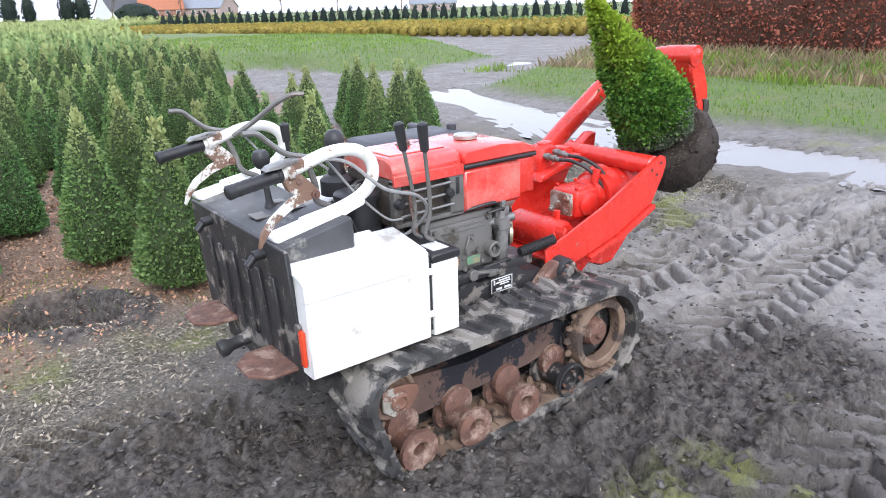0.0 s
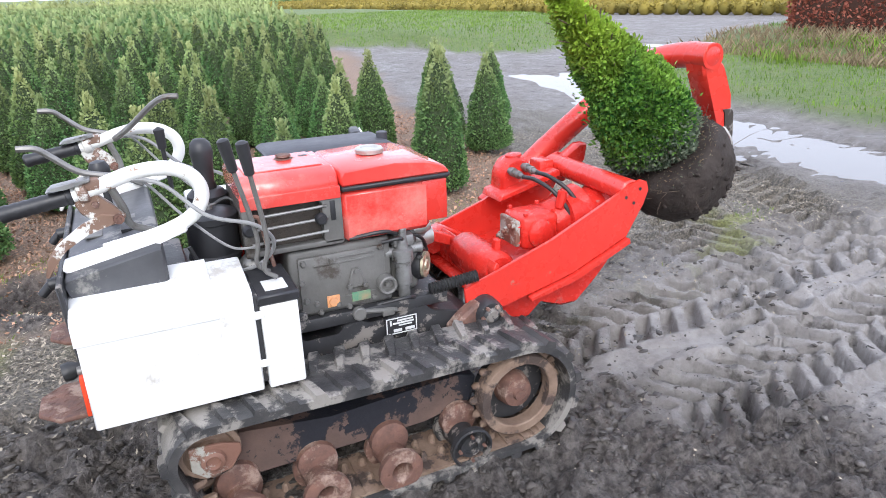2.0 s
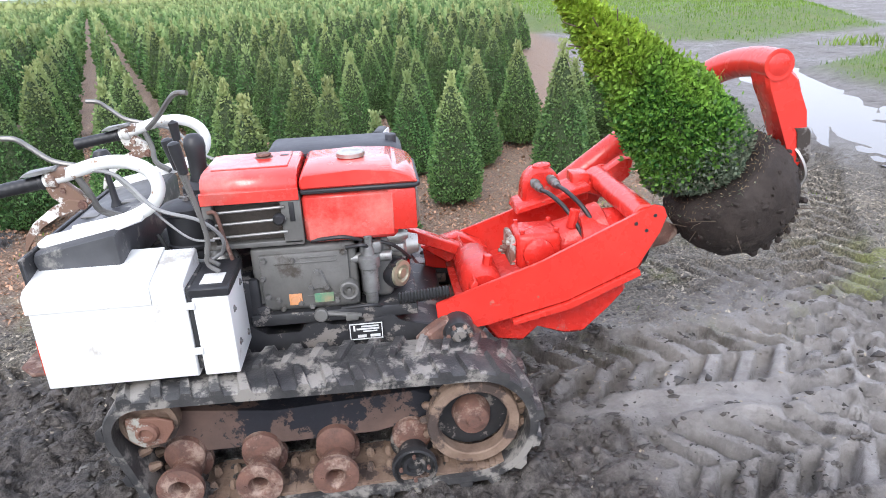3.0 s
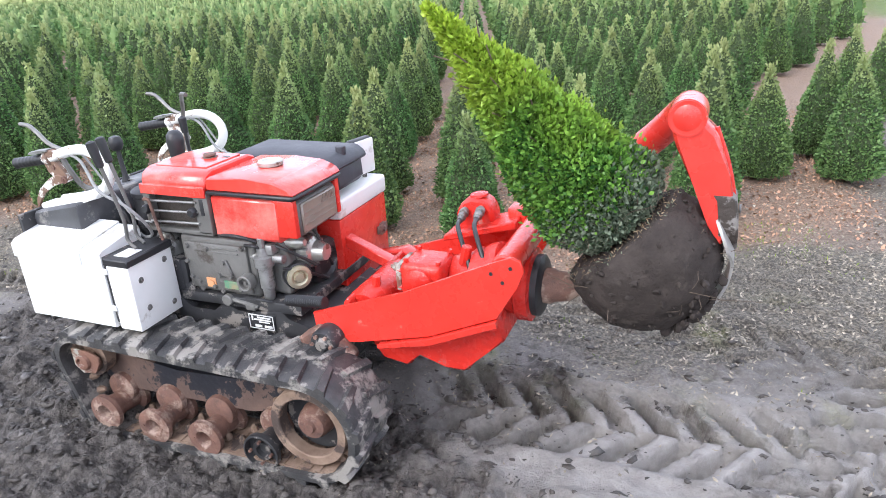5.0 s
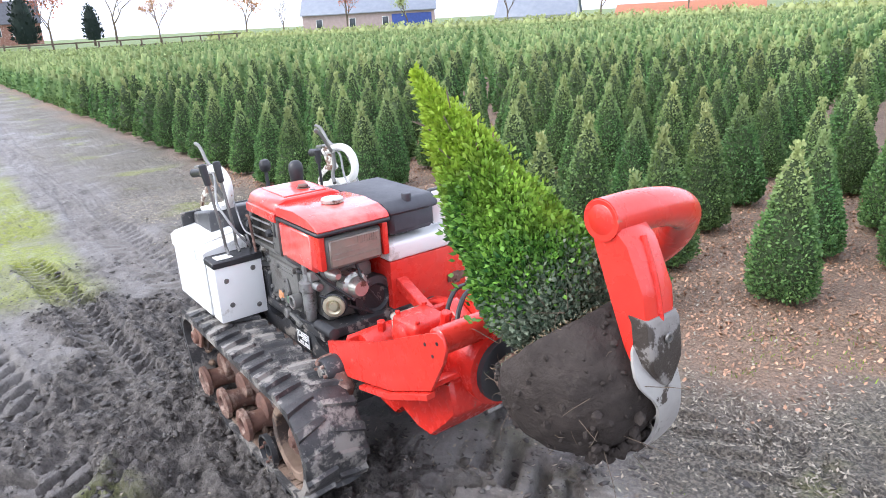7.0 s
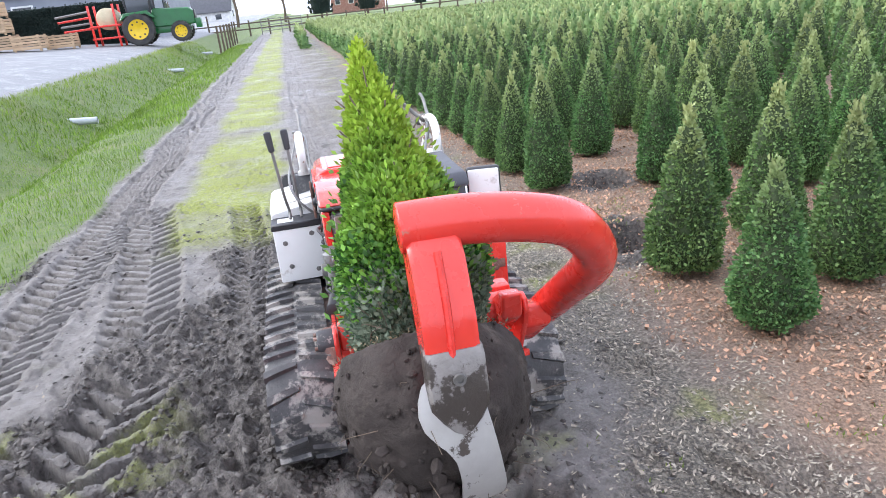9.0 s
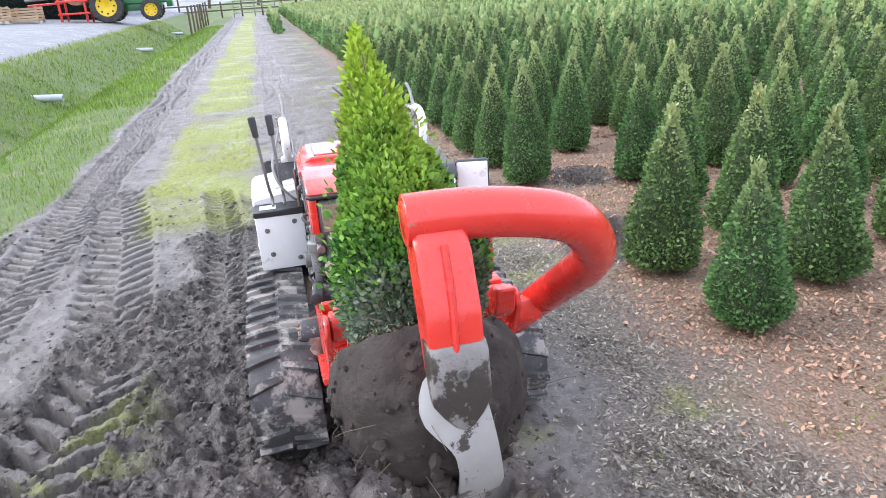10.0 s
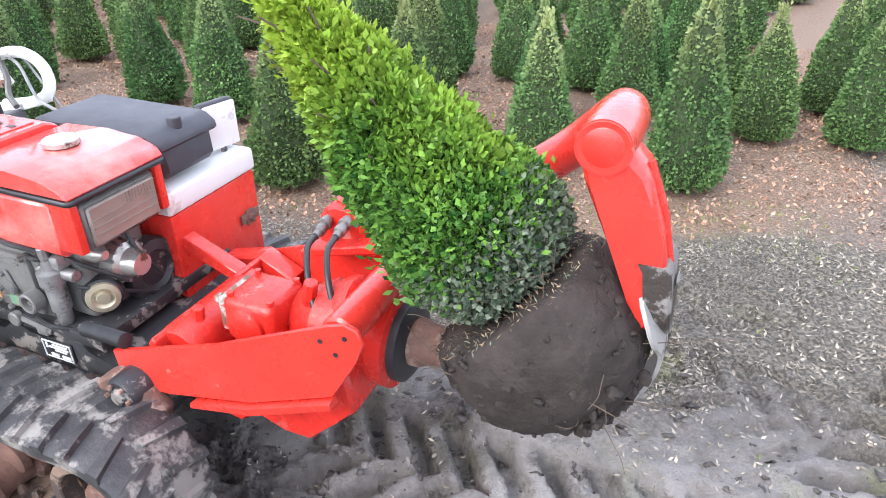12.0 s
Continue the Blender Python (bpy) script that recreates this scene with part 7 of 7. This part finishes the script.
house("farmhouse", 66, 268, 0.35, 16, 9, 3.0, 5.2, FRAME_W, TILE_DARK, "white farmhouse with dark tiled roof", 0.6)
house("orange_roof_house", 77, 262, -0.25, 14, 8, 3.0, 4.4, BRICK, TILE_RED, "brick house with orange tiled roof", 0.6)
house("brown_barn", 92, 258, -0.9, 17, 12, 3.2, 4.6, PINK, TILE_GREY, "brown barn with pale sheet roof", 0.4, chimney=False)
house("far_shed", 190, 255, -0.6, 20, 9, 3, 4, PINK, TILE_GREY, "grey shed beyond the conifers", 0.0, chimney=False)
house("pink_workshop", -123, 79, 0.95, 26, 11, 4.6, 3.6, PINK, TILE_GREY, "pinkish workshop with grey roof and blue door", -1.2, BLUE, False)
house("white_cottage", -104, 108, 0.6, 16, 8, 2.6, 3.6, FRAME_W, TILE_GREY, "low white cottage with grey roof", -1.5, chimney=True)
house("red_roof_shed", -78, 122, 0.55, 26, 9, 1.2, 2.2, BRICK, TILE_RED, "long shed with rust-red roof", -1.6, chimney=False)
house("brick_house", -178, 20.5, 1.45, 13, 9, 4.4, 4.2, BRICK, TILE_DARK, "red brick house with white window frames", 1.0)
house("grey_bungalow", -143, -16.5, 1.5, 18, 8, 2.6, 3.2, FRAME_W, TILE_DARK, "low white bungalow with dark roof", 1.0)
house("yard_shed", -52, -19, 1.45, 26, 14, 3.4, 3.4, TILE_GREY, TILE_DARK, "large dark-roofed shed behind the yard", 1.0, chimney=False, windows=2)


def bare_tree(cx, cy, base, tall, label, leafy=None, seed=0):
    r_ = random.Random(seed)
    root = thing("tree", (cx, cy, base), label, "tree")
    bm = B()
    tips = []

    def grow(a, d, ln, r, depth):
        b = a + d * ln
        pipe(bm, [a, a.lerp(b, 0.5) + Vector((r_.uniform(-1, 1), r_.uniform(-1, 1), 0)) * ln * 0.06, b], r, 5 if depth else 7, 2, r * 0.62)
        tips.append(b)
        if depth < 4:
            for k in range(3 if depth < 3 else 2):
                e = (d + Vector((r_.uniform(-1, 1), r_.uniform(-1, 1), r_.uniform(-0.15, 0.6))) * 0.75).normalized()
                grow(b if k else a.lerp(b, 0.75), e, ln * r_.uniform(0.6, 0.8), r * 0.55, depth + 1)
    grow(Vector((cx, cy, base - 0.2)), Vector((0, 0, 1)), tall * 0.32, tall * 0.018, 0)
    part("trunk", bm, TWIG, root)
    if leafy:
        r2 = np.random.default_rng(seed)
        t = np.array([q[:] for q in tips[1:]])
        c = np.repeat(t, 5, 0) + r2.normal(0, tall * 0.035, (len(t) * 5, 3))
        d = r2.normal(size=c.shape)
        v, f = leaves(r2, c, d / np.linalg.norm(d, axis=1, keepdims=True), tall * 0.035, tall * 0.024, 0.5)
        o = new("crown", mesh_from("crown", v - np.array(root.location), f, [leafy])); o.parent = root
    return root


k = 0
for cx, cy, base, tall, leafy in ((50, 215, 0.5, 11, None), (72, 225, 0.5, 9, BEECH), (112, 240, 0.3, 13, None), (140, 250, 0.2, 14, None), (160, 235, 0, 13, None), (185, 210, 0, 12, None), (36, 210, 0.5, 10, None), (210, 190, 0, 12, None),
                                  (-122, 52, -0.5, 11, BEECH), (-128, 62, -0.5, 9, None), (-110, 66, -0.5, 10, BEECH), (-104, 75, -0.7, 8, LEAF_FAR), (-96, 92, -1, 11, None), (-84, 104, -1, 12, None), (-70, 110, -1, 10, LEAF_FAR), (-134, 40, -0.3, 10, BEECH),
                                  (-78, 2, 1, 9, None), (-82, 14, 1, 7, BEECH), (-76, -3, 1, 10, None), (-80, 20, 1, 8, None), (-84, -14, 1, 9, LEAF_FAR)):
    k += 1
    bare_tree(cx, cy, base, tall, "bare winter tree behind the fields" if not leafy else "thin tree with a few remaining leaves", leafy, k)
for cx, cy, base, tall in ((20, 170, 0.5, 6.2), (23.5, 170, 0.5, 5.4), (31, 172, 0.5, 6.6), (34, 172, 0.5, 6.8), (-77, 6, 1, 5), (-76, 11, 1, 4.6), (-76, 17, 1, 3.4)):
    root = thing("conifer", (cx, cy, base), "dark green conifer beside the houses", "tree", "dark conifers")
    v, f, _ = column_proto(int(cx * 7) % 97, tall * 0.24, tall, 220, tall * 0.09)
    o = new("crown", mesh_from("crown", v * [1, 1, 1] + [0, 0, 0.3], f, [FIR])); o.parent = root
    bm = B(); rod(bm, (cx, cy, base - 0.3), (cx, cy, base + 1.0), 0.14, 0.1, 8); part("trunk", bm, TWIG, root)
root = thing("round_shrub", (44, 168, 0.4), "broad dark green shrub by the farmhouse", "shrub")
bm = B(); bmesh.ops.create_icosphere(bm, subdivisions=4, radius=1.0)
for v in bm.verts:
    v.co = Vector((44, 168, 1.6)) + Vector((v.co.x * 4.2, v.co.y * 3, v.co.z * 2.4)) * (1 + 0.18 * noise.noise(v.co * 3) + 0.1 * noise.noise(v.co * 8))
part("crown", bm, FIR, root)

# ---- the yard: crates, hedge wall, tractor, fence ----
yz = ground_at(-30, -10)
HW = thing("yard_hedge", (-36.8, -11, ground_at(-36.8, -11)), "dark clipped hedge behind the yard", "hedge")
n = 9000
hy, hz = rg.uniform(-20, -5.6, n), rg.uniform(0, 1.95, n)
hb_ = HW.location.z - 0.15
v, f = leaves(rg, np.stack([-36.4 + rg.uniform(-0.08, 0.06, n), hy, hb_ + hz], 1), np.tile([1.0, 0, 0.2], (n, 1)), 0.11, 0.07, 0.8)
o = new("foliage", mesh_from("foliage", v - np.array(HW.location), f, [FIR])); o.parent = HW
bm = B(); box(bm, -37.4, -36.45, -20, -5.6, hb_ - 0.2, hb_ + 1.92, 0.08); part("inner_shade", bm, FIR, HW)


def crate(cx, cy, z0):
    root = thing("wooden_crate", (cx, cy, z0), "slatted pale wooden field crate, stacked in the yard", "crate", "stacked crates")
    for k in range(5):
        for dx, dy, lx, ly in ((0.5, 0, 0.02, 0.55), (-0.5, 0, 0.02, 0.55), (0, 0.55, 0.5, 0.02), (0, -0.55, 0.5, 0.02)):
            bm = B()
            box(bm, cx + dx - lx, cx + dx + lx, cy + dy - ly, cy + dy + ly, z0 + 0.12 + 0.11 * k, z0 + 0.205 + 0.11 * k, 0.004, 1)
            part("slat", bm, WOOD, root)
    for dx in (-0.46, 0.46):
        for dy in (-0.51, 0.51):
            bm = B(); box(bm, cx + dx - 0.04, cx + dx + 0.04, cy + dy - 0.04, cy + dy + 0.04, z0, z0 + 0.68, 0.004, 1); part("post", bm, WOOD, root)
    bm = B(); box(bm, cx - 0.5, cx + 0.5, cy - 0.55, cy + 0.55, z0 + 0.09, z0 + 0.12, 0.004, 1); part("floor_board", bm, WOOD, root)
    return root


for col in range(4):
    cy = -8.95 - 1.2 * col
    z0 = ground_at(-30.3, cy)
    for lev in range(2 if col == 0 else 3):
        if col == 0 and lev == 0:
            continue
        crate(-30.3 + 0.1 * (lev % 2), cy - 0.1 * lev, z0 + (lev - (1 if col == 0 else 0)) * 0.69)
z0 = ground_at(-31.6, -7.9)
crate(-31.6, -8.1, z0)

tz = ground_at(-33.3, -4.9) + 0.02
T = thing("farm_tractor", (-33.3, -4.2, tz), "green farm tractor with yellow wheel rims, parked in the yard", "tractor")


def wheel(x, y, r, w):
    bm = B()
    lathe(bm, (x - w / 2, y, tz + r), (1, 0, 0), [(0.02, r * 0.62), (0, r * 0.75), (0.02, r * 0.95), (w * 0.2, r), (w * 0.8, r), (w - 0.02, r * 0.95), (w, r * 0.75), (w - 0.02, r * 0.62)], 32, False)
    wh = part("tyre", bm, TYRE, T)
    bm = B()
    for k in range(20):
        a = 2 * math.pi * k / 20
        box(bm, x - w / 2, x + w / 2, y + r * math.cos(a) - 0.025, y + r * math.cos(a) + 0.025, tz + r + r * math.sin(a) - 0.025, tz + r + r * math.sin(a) + 0.025, 0.005, 1)
    part("tread", bm, TYRE, wh)
    for sg in (-1, 1):
        bm = B()
        lathe(bm, (x + sg * (w / 2 - 0.06), y, tz + r), (sg, 0, 0), [(-0.03, 0), (-0.03, r * 0.2), (0.0, r * 0.25), (0.0, r * 0.55), (0.03, r * 0.63), (0.03, r * 0.66), (-0.03, r * 0.66)], 28, False)
        rim = part("rim", bm, YELLOW, wh, "yellow rim")
        for k in range(8):
            a = 2 * math.pi * k / 8
            bm = B()
            lathe(bm, (x + sg * (w / 2 - 0.058), y + r * 0.45 * math.cos(a), tz + r + r * 0.45 * math.sin(a)), (sg, 0, 0), [(0, r * 0.06), (0.004, r * 0.06), (0.004, 0)], 8)
            part("rim_hole", bm, TYRE, rim)


for x in (-33.85, -32.65):
    wheel(x, -4.95, 0.74, 0.36)
    wheel(x, -3.05, 0.47, 0.28)
bm = B()
prism(bm, [(-4.6, 0.75), (-4.3, 1.5), (-4.2, 1.62), (-2.55, 1.52), (-2.35, 1.3), (-2.35, 0.75)], -33.6, -32.95, 0.05, "x")
bmesh.ops.translate(bm, verts=bm.verts, vec=(0, 0, tz))
part("bonnet", bm, GREEN_PAINT, T)
bm = B(); box(bm, -33.55, -33.0, -2.36, -2.1, tz + 0.55, tz + 1.0, 0.03); part("front_weight", bm, GREEN_PAINT, T)
bm = B(); box(bm, -33.58, -32.97, -2.38, -2.32, tz + 1.0, tz + 1.4, 0.02); part("radiator_grille", bm, PLASTIC, T)
bm = B(); box(bm, -33.5, -33.05, -5.3, -2.6, tz + 0.45, tz + 0.8, 0.04); part("gearbox", bm, GREEN_PAINT, T)
cab = None
bm = B()
prism(bm, [(-5.5, 2.5), (-4.15, 2.5), (-4.1, 2.62), (-5.55, 2.62)], -34.0, -32.6, 0.03, "x")
bmesh.ops.translate(bm, verts=bm.verts, vec=(0, 0, tz)); cab = part("cab_roof", bm, GREEN_PAINT, T)
for x in (-33.92, -32.68):
    for ya, yb in ((-5.45, -5.25), (-4.2, -4.3)):
        bm = B(); rod(bm, (x, yb, tz + 1.1), (x, ya, tz + 2.52), 0.04, seg=8); part("cab_post", bm, PLASTIC, cab)
    bm = B(); box(bm, x - 0.01, x + 0.01, -5.3, -4.28, tz + 1.2, tz + 2.48, 0.005); part("cab_glass", bm, PANE, cab)
bm = B(); box(bm, -33.9, -32.7, -5.3, -4.3, tz + 0.8, tz + 1.25, 0.05); part("cab_floor", bm, GREEN_PAINT, cab)
for x in (-33.9, -32.7):
    bm = B(); prism(bm, [(-5.7, 1.2), (-5.5, 1.5), (-4.4, 1.55), (-4.1, 1.2), (-4.2, 1.2), (-4.5, 1.45), (-5.4, 1.4), (-5.6, 1.2)], x - 0.2, x + 0.2, 0.02, "x")
    bmesh.ops.translate(bm, verts=bm.verts, vec=(0, 0, tz)); part("mudguard", bm, GREEN_PAINT, T)
S = thing("crop_sprayer", (-33.3, -6.6, tz), "red crop sprayer with cream tank behind the tractor", "sprayer")
bm = B(); lathe(bm, (-33.9, -6.3, tz + 1.35), (1, 0, 0), [(0, 0.35), (0.1, 0.5), (1.0, 0.5), (1.1, 0.35)], 24); part("tank", bm, material("cream_plastic", (0.6, 0.52, 0.34), 0.5, scale=2), S, "cream plastic tank")
for za in (0.45, 1.0):
    bm = B(); box(bm, -34.0, -32.6, -7.1, -5.7, tz + za, tz + za + 0.09, 0.02); part("frame_bar", bm, RED, S)
for x in (-33.9, -32.7):
    for yb in (-7.0, -5.9):
        bm = B(); box(bm, x - 0.05, x + 0.05, yb - 0.05, yb + 0.05, tz + 0.02, tz + 2.0, 0.01); part("upright", bm, RED, S)
for k in range(4):
    bm = B(); rod(bm, (-33.9 + 0.3 * k, -7.1, tz + 1.0 + 0.25 * k), (-33.9 + 0.3 * k, -8.6, tz + 0.95 + 0.22 * k), 0.05, seg=8); part("spray_boom", bm, STEEL if k % 2 else RED, S)

F_ = thing("paddock_fence", (-56, 0, ground_at(-56, 0)), "grey wooden post-and-rail fence", "fence")
for k in range(22):
    yk = -9 + 1.6 * k
    zf = ground_at(-57, yk)
    bm = B(); rod(bm, (-57, yk, zf - 0.3), (-57, yk, zf + 1.25), 0.07, seg=7); part("post", bm, TWIG, F_)
for zr in (0.5, 0.95):
    bm = B(); box(bm, -57.03, -56.97, -9.5, 25, ground_at(-57, 2) + zr, ground_at(-57, 2) + zr + 0.1, 0.01); part("rail", bm, TWIG, F_)
for k in range(7):
    xk = -38 - 2.5 * k
    bm = B(); zf = ground_at(xk, -2.4); rod(bm, (xk, -1.9, zf - 0.3), (xk, -1.9, zf + 1.5), 0.06, seg=7); part("post", bm, TWIG, F_)
G_ = thing("field_gate", (-55.5, 1.5, ground_at(-55.5, 1.5)), "pale galvanised field gate", "gate")
for k in range(5):
    bm = B(); rod(bm, (-55.5, 0.0, G_.location.z + 0.3 + 0.22 * k), (-55.5, 3.2, G_.location.z + 0.3 + 0.22 * k), 0.03, seg=6); part("gate_bar", bm, STEEL, G_)
for yk in (0.0, 1.6, 3.2):
    bm = B(); rod(bm, (-55.5, yk, G_.location.z), (-55.5, yk, G_.location.z + 1.25), 0.035, seg=6); part("gate_upright", bm, STEEL, G_)

# drain pipes in the ditch bank
for px, py in ((-11.3, -2.62), (-24.7, -2.62), (-36.5, -2.62)):
    pz = ground_at(px, py) + 0.05
    bm = B()
    lathe(bm, (px, py - 0.55, pz + 0.03), (0, 1, -0.06), [(0, 0.072), (0.95, 0.072), (0.95, 0.06), (0.1, 0.06)], 18, False)
    solo("drain_pipe", bm, material("grey_plastic_pipe", (0.5, 0.53, 0.56), 0.4, scale=4), "grey plastic drain pipe sticking out of the bank", "pipe", "drain pipes")
